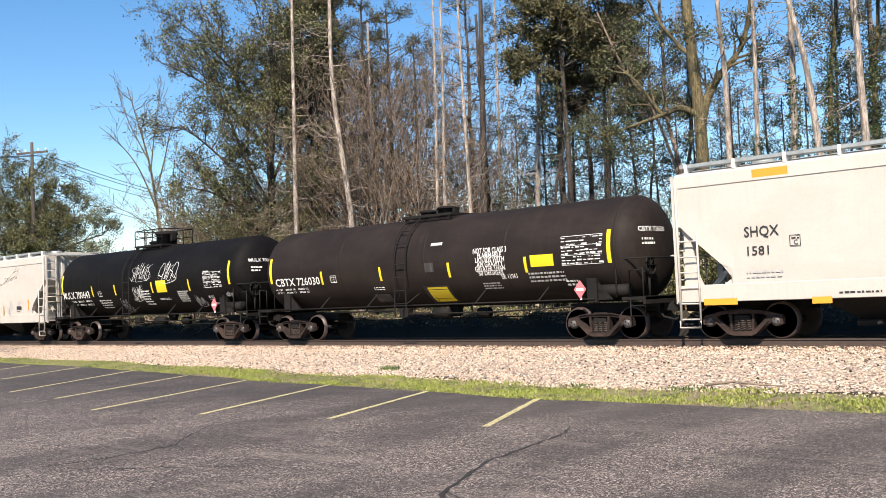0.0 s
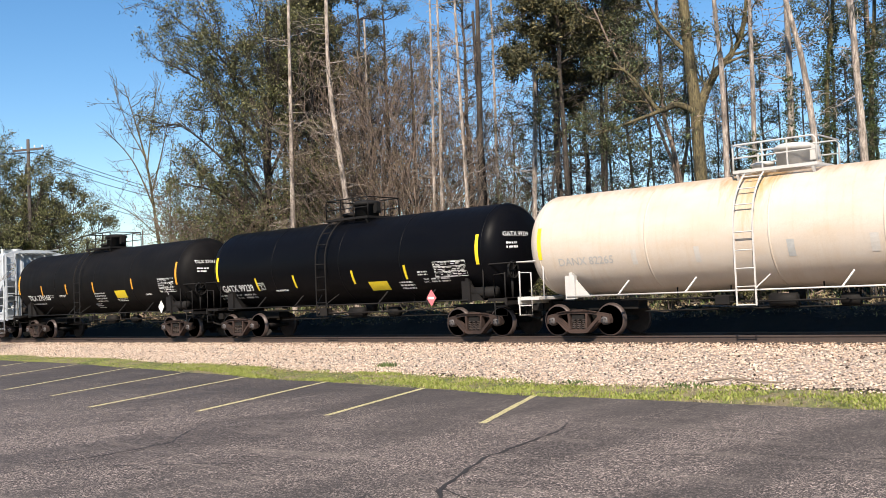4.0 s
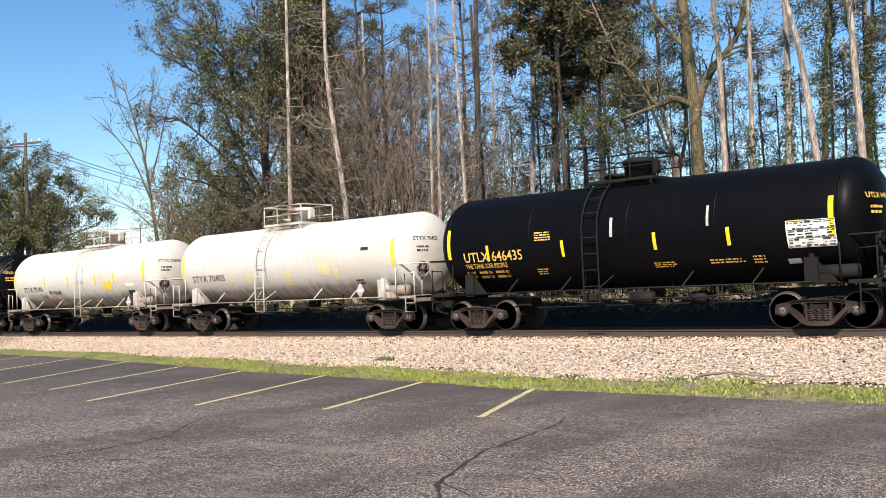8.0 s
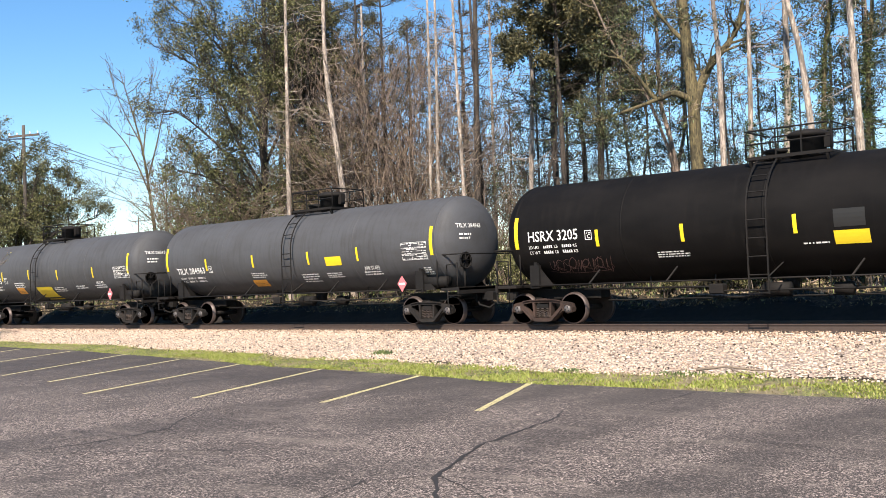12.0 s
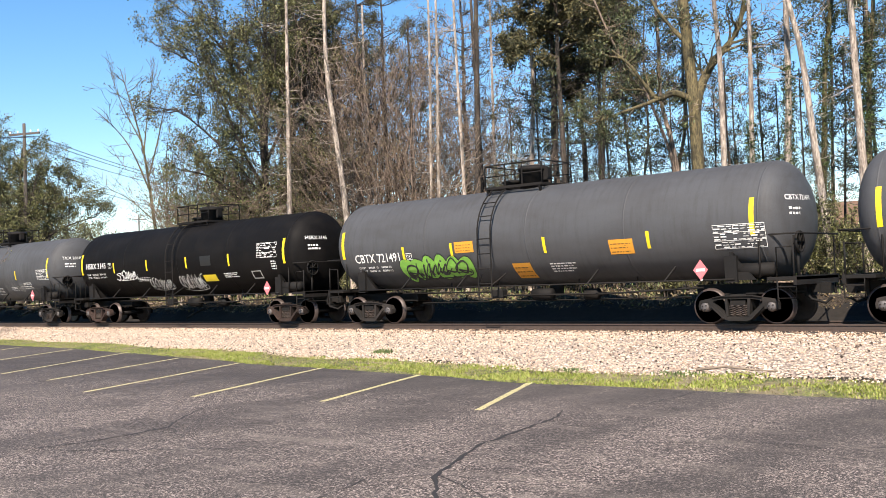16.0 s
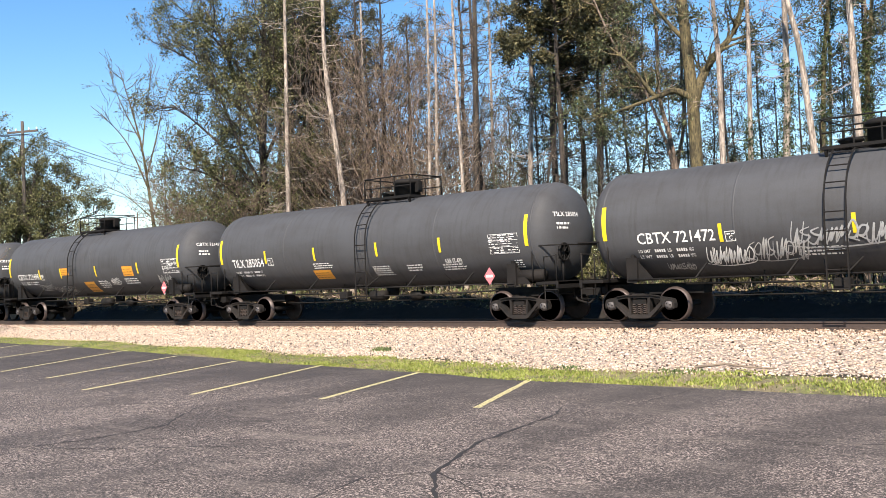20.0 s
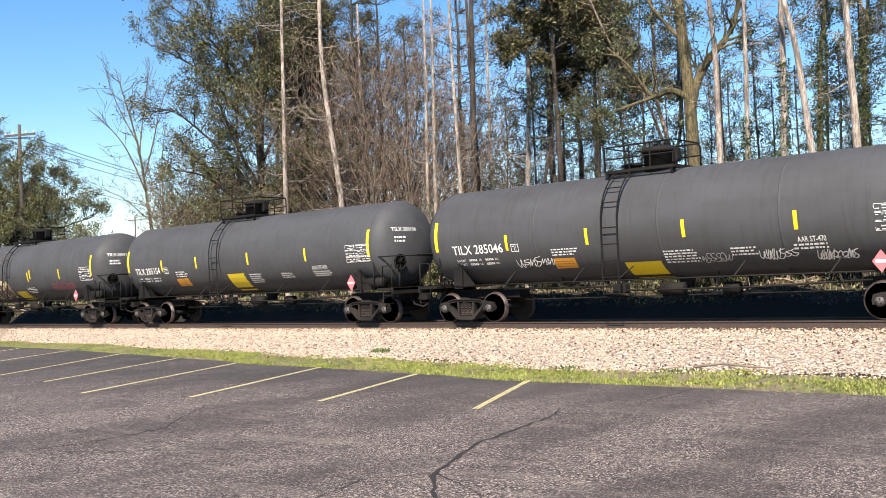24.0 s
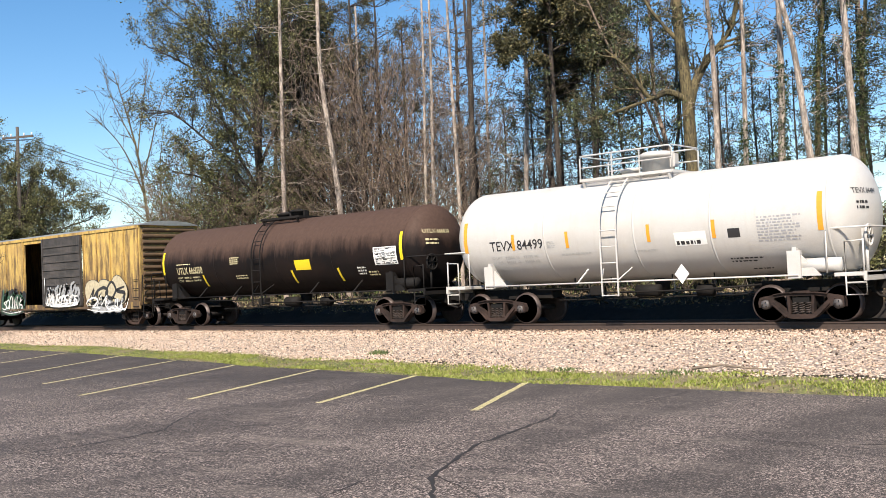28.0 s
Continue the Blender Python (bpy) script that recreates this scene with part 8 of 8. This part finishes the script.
# pines with live dark crowns behind and above them
pine_c = stand(pine(36, 16, 0.17, "dark", (0.0, 0), 7.0, 0.02, 40, label="dark pine with brown-green needles"), at_bearing(990, 10), 10)
pine_d = stand(pine(37, 17, 0.16, "dark", (0.01, 0), 9.5, 0.02, 50, label="tall pine with a dark needle crown"), at_bearing(556, 13), 13)
for px, y, turn, k, src in ((470, 13, 300, 0.95, pine_d), (500, 17, 80, 1.05, pine_d), (605, 15, 200, 1.0, pine_d), (640, 12, 20, 1.0, pine_d), (690, 16, 150, 1.0, pine_d), (835, 16, 260, 1.0, pine_d), (1040, 14, 230, 0.9, pine_c), (430, 18, 10, 1.0, pine_d), (735, 19, 10, 1.0, pine_c), (660, 21, 10, 1.0, pine_c), (585, 22, 70, 1.05, pine_c)):
    again(src, at_bearing(px, y), y, turn, k)

heavy = plant(grown(38, [(0, -0.4), (0.1, 5.0), (0.0, 10.0), (0.1, 16.0)], 0.15, "dark", "pine with heavy brown-green needle boughs", 0.3,
    [(0.06, [(0, 0, z), (sx * 0.9, sy * 0.6, z + 0.3), (sx * 1.9, sy * 1.1, z + 0.1)]) for z, sx, sy in ((9.6, -0.8, -0.5), (9.9, 0.9, -0.4), (10.6, -0.9, 0.4), (10.8, 0.6, -0.9), (11.5, 0.9, 0.5), (11.8, -0.7, -0.7), (12.6, -0.9, 0.2), (12.8, 0.8, -0.5), (13.8, 0.7, 0.7), (14.2, -0.7, -0.5))],
    dead=30, dead_z=(3.0, 9.5), twigs=8, twig_long=(0.5, 1.1), leaf="needle", per=8, size=(0.05, 0.10), spread=0.13, keep=0.75, lump=0.7, kind="pine_tree"), at_bearing(1000, 8.5), 8.5)
again(heavy, at_bearing(1072, 11), 11, 200, 0.86)
again(heavy, at_bearing(560, 12), 12, 300, 1.2)

# the open right-hand side of the wood
FORK = dict(leaf="fresh", per=5, size=(0.04, 0.075), spread=0.14, keep=0.42, lump=0.8)
plant(grown(41, [(0.15, -0.4), (0, 4.4), (-0.05, 6.9), (-0.17, 8.7), (-0.3, 11.0), (-0.4, 15.0)], 0.27, "moss", "big mossy trunk forking into heavy limbs", 0.55,
    [(0.21, [(-0.02, 0, 6.5), (0.22, 0, 7.4), (0.75, 0.1, 8.3), (1.6, 0.2, 9.3), (2.0, 0.2, 10.6), (2.3, 0.3, 13.0)]), (0.14, [(-0.05, 0, 6.9), (-0.75, -0.1, 7.2), (-1.37, -0.2, 7.0), (-1.76, -0.2, 7.4), (-2.3, -0.3, 8.15), (-3.0, -0.3, 8.8)]),
     (0.09, [(-1.37, -0.2, 7.0), (-1.9, -0.2, 6.8), (-3.15, -0.3, 6.4), (-4.0, -0.3, 6.1)]), (0.10, [(-0.2, 0, 9.0), (-1.2, 0.3, 10.4), (-2.0, 0.5, 12.5)]), (0.06, [(1.0, 0.1, 8.6), (1.9, 0, 8.9), (3.0, 0, 8.8)])],
    twigs=9, twig_long=(0.6, 1.6), **FORK), -16.2, 8.0)
plant(grown(42, [(0.9, -0.4), (0, 4.45), (-0.3, 5.55), (-0.81, 7.0), (-1.42, 8.1), (-2.0, 9.0), (-2.8, 11.0)], 0.085, "brown", "thin leaning grey stem with a few leaves", crown_z=(6.5, 10.5), crown_n=9, twig_long=(0.5, 1.3), **FORK), -17.7, 9.0)
slim = plant(grown(43, [(0.5, -0.4), (0, 4.65), (-0.45, 6.9), (-0.46, 9.1), (-0.5, 10.7), (-0.5, 14.0)], 0.11, "brown", "slim tree with scattered fresh green leaves", crown_z=(5.5, 13.0), crown_n=13, twig_long=(0.7, 1.7), **FORK), -17.6, 9.0)
dusk = plant(grown(44, [(-0.2, -0.4), (0, 4.1), (0.14, 6.9), (0.26, 9.1), (0.2, 12.5)], 0.085, "dark", "slim dark tree with clumps of green leaves", crown_z=(3.6, 12.0), crown_n=20, twig_long=(0.8, 2.2), leaf="fresh", per=5, size=(0.04, 0.08), spread=0.13, keep=0.42, lump=0.7), -20.8, 9.0)
for px, y, turn, k in ((1122, 10, 200, 0.9), (1010, 13, 100, 0.95), (960, 11, 300, 0.8), (1300, 12, 150, 0.7), (1360, 14, 260, 0.75), (1480, 13, 70, 0.9), (1560, 12, 190, 0.85), (1085, 17, 250, 0.9), (905, 12, 45, 0.7), (1620, 10, 45, 0.9), (1195, 12, 310, 0.66), (1228, 14, 130, 0.7), (1268, 13, 30, 0.62), (1315, 15, 220, 0.68), (1385, 13, 100, 0.6), (1430, 12, 280, 0.62), (1500, 15, 10, 0.7), (1535, 13, 240, 0.62), (1160, 15, 160, 0.72)):
    again(dusk, at_bearing(px, y), y, turn, k)
again(slim, at_bearing(1205, 12), 12, 230, 0.9)
again(slim, at_bearing(1545, 14), 14, 130, 0.95)
curl = plant(grown(45, [(-0.1, -0.4), (0, 4.4), (0.37, 6.2), (0.43, 7.6), (0.3, 10.0), (0.6, 13.0)], 0.07, "dark", "thin dark crooked tree", crown_z=(5.0, 12.5), crown_n=12, twig_long=(0.6, 1.6), **FORK), -23.4, 9.0)
again(curl, at_bearing(1145, 11), 11, 80, 0.9)
snag = plant(grown(46, [(0, -0.4), (0, 4.4), (0.01, 8.0), (-0.1, 10.1), (-0.3, 15.0)], 0.13, "pale", "dead pale trunk with peeling bark", dead=24, dead_z=(3.5, 13.0), dead_long=(0.3, 1.2), ivy=3.4), -15.2, 8.0)
plant(grown(47, [(0, -0.4), (0, 4.5), (0.08, 7.4), (0.2, 15.0)], 0.115, "pale", "straight pale trunk with ivy round its foot", dead=26, dead_z=(4.0, 13.0), dead_long=(0.4, 1.6), ivy=5.8), -14.6, 9.0)
plant(grown(48, [(-0.1, -0.4), (0, 4.5), (0.13, 7.2), (0.2, 15.0)], 0.15, "pale", "straight trunk wrapped in green ivy", dead=22, dead_z=(6.5, 13.0), dead_long=(0.4, 1.8), ivy=7.6), -13.1, 8.5)
plant(grown(49, [(0.5, -0.4), (0, 4.5), (-0.29, 7.5), (-0.67, 9.4), (-1.7, 14.0)], 0.14, "pale", "leaning dead pale trunk stripped of bark", dead=18, dead_z=(5.0, 13.0), dead_long=(0.3, 1.3)), -12.0, 8.0)
ivied = plant(grown(50, [(-0.3, -0.4), (0, 4.5), (0.2, 7.7), (0.5, 9.7), (0.8, 14.0)], 0.12, "moss", "mossy trunk with thin ivy and sparse leaves", dead=12, dead_z=(5.0, 12.0), ivy=9.5, crown_z=(6.0, 13.0), crown_n=9, twig_long=(0.6, 1.6), **FORK), -12.4, 10.0)
plant(grown(51, [(0.1, -0.4), (0, 4.5), (-0.08, 7.2), (-0.13, 9.1), (-0.4, 15.0)], 0.155, "pale", "thick pale dead trunk", dead=20, dead_z=(4.5, 12.0), dead_long=(0.3, 1.4)), -10.5, 8.0)
again(ivied, -10.9, 10.0, 60, 0.95)
again(ivied, at_bearing(1630, 8), 8.0, 160, 1.0)

# bare brush between the trunks
brush = [thicket(61, 11.5, 7, "brown", "bud", "clump of bare brown saplings with fine twigs", 0.35), thicket(62, 8.0, 8, "brown", "oak", "clump of twiggy saplings with a few young leaves", 0.45), thicket(63, 9.5, 6, "dark", None, "clump of bare dark saplings")]
stand(brush[0], at_bearing(695, 10.5), 10.5)
stand(brush[1], at_bearing(335, 7), 7)
stand(brush[2], at_bearing(570, 11), 11)
rng = random.Random(77)
for px, y, i, k in ((655, 11, 0, 1.0), (735, 12, 0, 1.0), (625, 14, 0, 1.05), (535, 11, 1, 0.8), (480, 9, 1, 0.9), (410, 7, 1, 0.75), (385, 10, 1, 0.8), (360, 8, 1, 0.7), (590, 9, 1, 0.6), (900, 10, 0, 0.6), (960, 12, 2, 0.7), (1020, 10, 2, 0.55), (1100, 9, 1, 0.5), (1250, 10, 1, 0.5), (1320, 9, 1, 0.45), (1450, 9, 1, 0.5), (300, 12, 1, 0.65), (235, 16, 1, 0.55), (195, 12, 1, 0.45), (130, 9, 1, 0.5), (800, 10, 1, 0.5), (510, 15, 0, 0.95), (560, 16, 2, 1.2), (600, 13, 0, 0.9), (680, 15, 2, 1.25), (715, 17, 0, 1.05), (770, 14, 0, 0.9), (820, 16, 2, 1.1), (860, 13, 0, 0.75), (905, 17, 2, 1.0), (1000, 14, 0, 0.6), (640, 18, 2, 1.3), (1060, 12, 2, 0.5), (1180, 13, 1, 0.55), (1370, 12, 1, 0.5), (640, 12, 0, 1.0), (725, 10.5, 0, 1.1), (675, 13, 0, 1.15), (745, 15, 2, 1.1), (690, 12, 0, 1.0), (875, 12, 1, 0.75), (450, 9, 1, 1.0), (345, 9, 1, 0.85), (320, 7, 1, 0.75)):
    again(brush[i], at_bearing(px, y), y, rng.uniform(0, 360), k)

# young tree beside the track just out of view, whose shade falls on the passing cars
again(brush[1], -46.5, -6.4, 30, 0.8)

# low shrubs along the wood's edge
shrub = stand(thicket(64, 2.3, 6, "dark", "oak", "low leafy shrub at the wood's edge", 1.0), at_bearing(1040, 6), 6.0)
for i in range(44):
    px, y = -20 + 37 * i + rng.uniform(-12, 12), rng.uniform(5.5, 11)
    again(shrub, at_bearing(px, y), y, rng.uniform(0, 360), rng.uniform(0.55, 1.05))

# woods far beyond
w = Wood(99)
for i in range(2600):
    x, y = w.rng.uniform(-420, 120), w.rng.uniform(55, 95)
    w.spots.append((Vector((x, y, 1.0 + (3.2 + 1.6 * math.sin(x * 0.13) + math.sin(x * 0.37 + y)) * w.rng.random() ** 1.3)), Vector((0, 0, 1))))
tagged(new("far_woods", w.leaves("far_woods", LEAF["bud"], 18, (0.12, 0.34), 0.7, 0.5)), "brown budding woods in the distance", "woods", kind="stuff")

# low dry undergrowth behind the track
litter_m = island_stuff("dead_brown_stalks", [(0.0, (0.03, 0.022, 0.015)), (0.6, (0.11, 0.08, 0.05)), (1.0, (0.26, 0.20, 0.13))], 0.9)[0]
blades("undergrowth", "dry stalks and low weeds behind the track", 9000, 81, lambda g: (lambda x, y: (x, y, ground_z(x, y) - 0.02))(-90 + 92 * g.random(), 3.6 + 9 * g.random() ** 1.3), (0.04, 0.22), litter_m, 0.012, 0.9)
blades("green_undergrowth", "low green weeds behind the track", 8000, 82, lambda g: (lambda x, y: (x, y, ground_z(x, y)))(-90 + 92 * g.random(), 4.6 + 8 * g.random()), (0.06, 0.25), weed_m, 0.014, 0.9)

# ---- houses beyond the trees ----
def house(x, y, turn, long, deep, wall_h, roof_h, skin, tiles, label):
    z = ground_z(x, y) - 0.1
    hs = thing("house", label, "house", pose(x, y, z, 0, 0, turn), "houses beyond the trees")
    bm = bmesh.new()
    box(bm, -long / 2, long / 2, -deep / 2, deep / 2, 0, wall_h)
    prism_x(bm, [(-deep / 2, wall_h), (deep / 2, wall_h), (0, wall_h + roof_h - 0.12)], -long / 2, long / 2)
    wall = part("wall", bm, skin, hs)
    for s in (-1, 1):
        bm = bmesh.new()
        prism_x(bm, [(s * (deep / 2 + 0.4), wall_h - 0.22), (s * (deep / 2 + 0.4), wall_h - 0.08), (0, wall_h + roof_h), (0, wall_h + roof_h - 0.14)], -long / 2 - 0.4, long / 2 + 0.4)
        part("roof", bm, tiles, hs)
    for dx in (-long * 0.3, 0, long * 0.3):
        bm = bmesh.new()
        for q in ((-0.5, -0.44, 0.95, 2.15), (0.44, 0.5, 0.95, 2.15), (-0.44, 0.44, 0.95, 1.02), (-0.44, 0.44, 2.08, 2.15)):
            box(bm, dx + q[0], dx + q[1], -deep / 2 - 0.05, -deep / 2, q[2], q[3])
        win = part("window", bm, M["lettering"], hs)
        bm = bmesh.new()
        box(bm, dx - 0.44, dx + 0.44, -deep / 2 - 0.02, -deep / 2, 1.02, 2.08)
        part("pane", bm, M["dark_glass"], win)


shingle = plain("dark_grey_roof_shingles", (0.06, 0.06, 0.065), 0.9, 0, 0.25)
house(at_bearing(208, 45), 45, -20, 9, 6, 2.2, 1.5, plain("grey_house_boards", (0.28, 0.28, 0.27), 0.8, 0, 0.15), shingle, "low grey house with a dark shingle roof")
house(at_bearing(-5, 40), 40, -25, 8, 6, 2.3, 1.6, plain("white_house_boards", (0.62, 0.62, 0.60), 0.7, 0, 0.1), shingle, "low white house with a dark roof")
house(at_bearing(1400, 30), 30, 10, 9, 6, 2.3, 1.4, plain("brown_house_boards", (0.20, 0.12, 0.075), 0.8, 0, 0.2), plain("brown_roof_shingles", (0.17, 0.10, 0.065), 0.9, 0, 0.2), "low brown house with a brown roof")

# ---- power poles and wires ----
pole_m = plain("weathered_pole_wood", (0.09, 0.075, 0.065), 0.9, 0, 0.2)


def power_pole(x, y, h):
    p = thing("power_pole", "weathered wooden power pole with a crossarm", "utility pole", (x, y, ground_z(x, y)), "power poles")
    bm = bmesh.new()
    tube(bm, [(0, 0, -0.5), (0, 0, h * 0.5), (0, 0, h)], 0.16, 10, True, 0.10)
    part("pole", bm, pole_m, p)
    bm = bmesh.new()
    box(bm, -1.2, 1.2, -0.05, 0.05, h - 0.75, h - 0.62)
    arm = part("crossarm", bm, pole_m, p, "", pose(0, 0, 0, 0, 0, 25))
    for dx in (-1.1, -0.5, 0.5, 1.1):
        bm = bmesh.new()
        spin(bm, [(h - 0.62, 0.03), (h - 0.56, 0.05), (h - 0.48, 0.05), (h - 0.44, 0.02)], "z", 10, (dx, 0, 0))
        part("insulator", bm, M["lettering"], arm)
    return p


power_pole(at_bearing(46, 6), 6.0, 12.0)
power_pole(at_bearing(420, 22), 22.0, 8.6)
power_pole(at_bearing(246, 60), 60.0, 12.0)
wire_m = plain("dark_wire", (0.03, 0.03, 0.032), 0.6, 0.3, 0.1)


def wire(a, c, sag):
    bm = bmesh.new()
    pts = [Vector(a).lerp(Vector(c), i / 14) - Vector((0, 0, sag * 4 * (i / 14) * (1 - i / 14))) for i in range(15)]
    tube(bm, pts, 0.02, 4)
    tagged(new("power_line", to_mesh("power_line", bm, wire_m)), "thin dark overhead wire", "wire", "overhead wires")


P1, P2 = Vector((at_bearing(46, 6), 6, 11.8)), Vector((at_bearing(420, 22), 22, 8.4))
for dx, dz in ((-1.1, 0.0), (1.1, 0.0), (0.5, -0.02), (0, -2.0)):
    off = Vector((dx * 0.9, dx * 0.4, dz))
    wire(P1 + off, P2 + off, 0.4)
    wire(P1 + off, P1 + off + Vector((-45, -62, 0.2)), 0.8)

# fallen leaves over the bank
w = Wood(93)
for i in range(24000):
    x, y = -85 + 84 * w.rng.random(), 3.3 + 4.7 * w.rng.random() ** 1.2
    w.spots.append((Vector((x, y, ground_z(x, y) + 0.02)), Vector((0, 0, 1))))
litter = island_stuff("dry_leaf_litter", [(0.0, (0.03, 0.022, 0.013)), (0.5, (0.14, 0.10, 0.055)), (0.8, (0.28, 0.22, 0.13)), (0.86, (0.12, 0.14, 0.03)), (1.0, (0.36, 0.31, 0.21))], 0.9)[0]
tagged(new("leaf_litter", w.leaves("leaf_litter", litter, 1, (0.04, 0.10), 0.03)), "dry fallen leaves on the bank behind the track", "leaf litter", kind="stuff")

# fallen sticks and broken boughs on the bank
rng = random.Random(91)
for n in range(46):
    x, y = -78 + 76 * rng.random(), 3.4 + 4.5 * rng.random()
    bm = bmesh.new()
    long, a, r = rng.uniform(0.7, 2.8), rng.uniform(-0.7, 0.7), rng.uniform(0.015, 0.06)
    pts = []
    for i in range(5):
        t = (i / 4 - 0.5) * long
        px, py = x + t * math.cos(a) + rng.gauss(0, 0.05), y + t * math.sin(a) + rng.gauss(0, 0.05)
        pts.append((px, py, ground_z(px, py) + r * 0.6 + rng.uniform(0, 0.12)))
    tube(bm, pts, r, 5, True, r * 0.5)
    for i in (1, 2, 3):
        p = Vector(pts[i])
        tube(bm, [p, p + Vector((rng.uniform(-0.4, 0.4), rng.uniform(-0.2, 0.2), rng.uniform(0.05, 0.4)))], r * 0.4, 4)
    tagged(new("fallen_bough", to_mesh("fallen_bough", bm, BARK[rng.choice(("pale", "brown", "dark"))])), "broken bough lying in leaf litter behind the track", "branch", "fallen boughs")

# ---- what moves: the train rolls by at a steady pace, its wheels turning ----
def motions():
    rows = list(TRAVEL)

    def gone(t):
        for (t0, a), (t1, b) in zip(rows, rows[1:]):
            if t <= t1:
                return a + (b - a) * (t - t0) / (t1 - t0)
        return rows[-1][1]

    for car, wheels in cars:
        base = car.location.copy()
        walk(car, [(t, pose(base.x + s, 0, 0)) for t, s in rows])
        seen = [k / FPS for k in range(28 * FPS + 1) if -92 < base.x + gone(k / FPS) < 6]
        for w in wheels:
            p = w.location.copy()
            keys = [(t, pose(p.x, 0, p.z, 0, math.degrees(gone(t) / WHEEL_R), 0)) for t in seen]
            if keys[0][0] > 0:
                keys.insert(0, (0.0, keys[0][1]))
            if keys[-1][0] < 28:
                keys.append((28.0, keys[-1][1]))
            walk(w, keys)


motions()
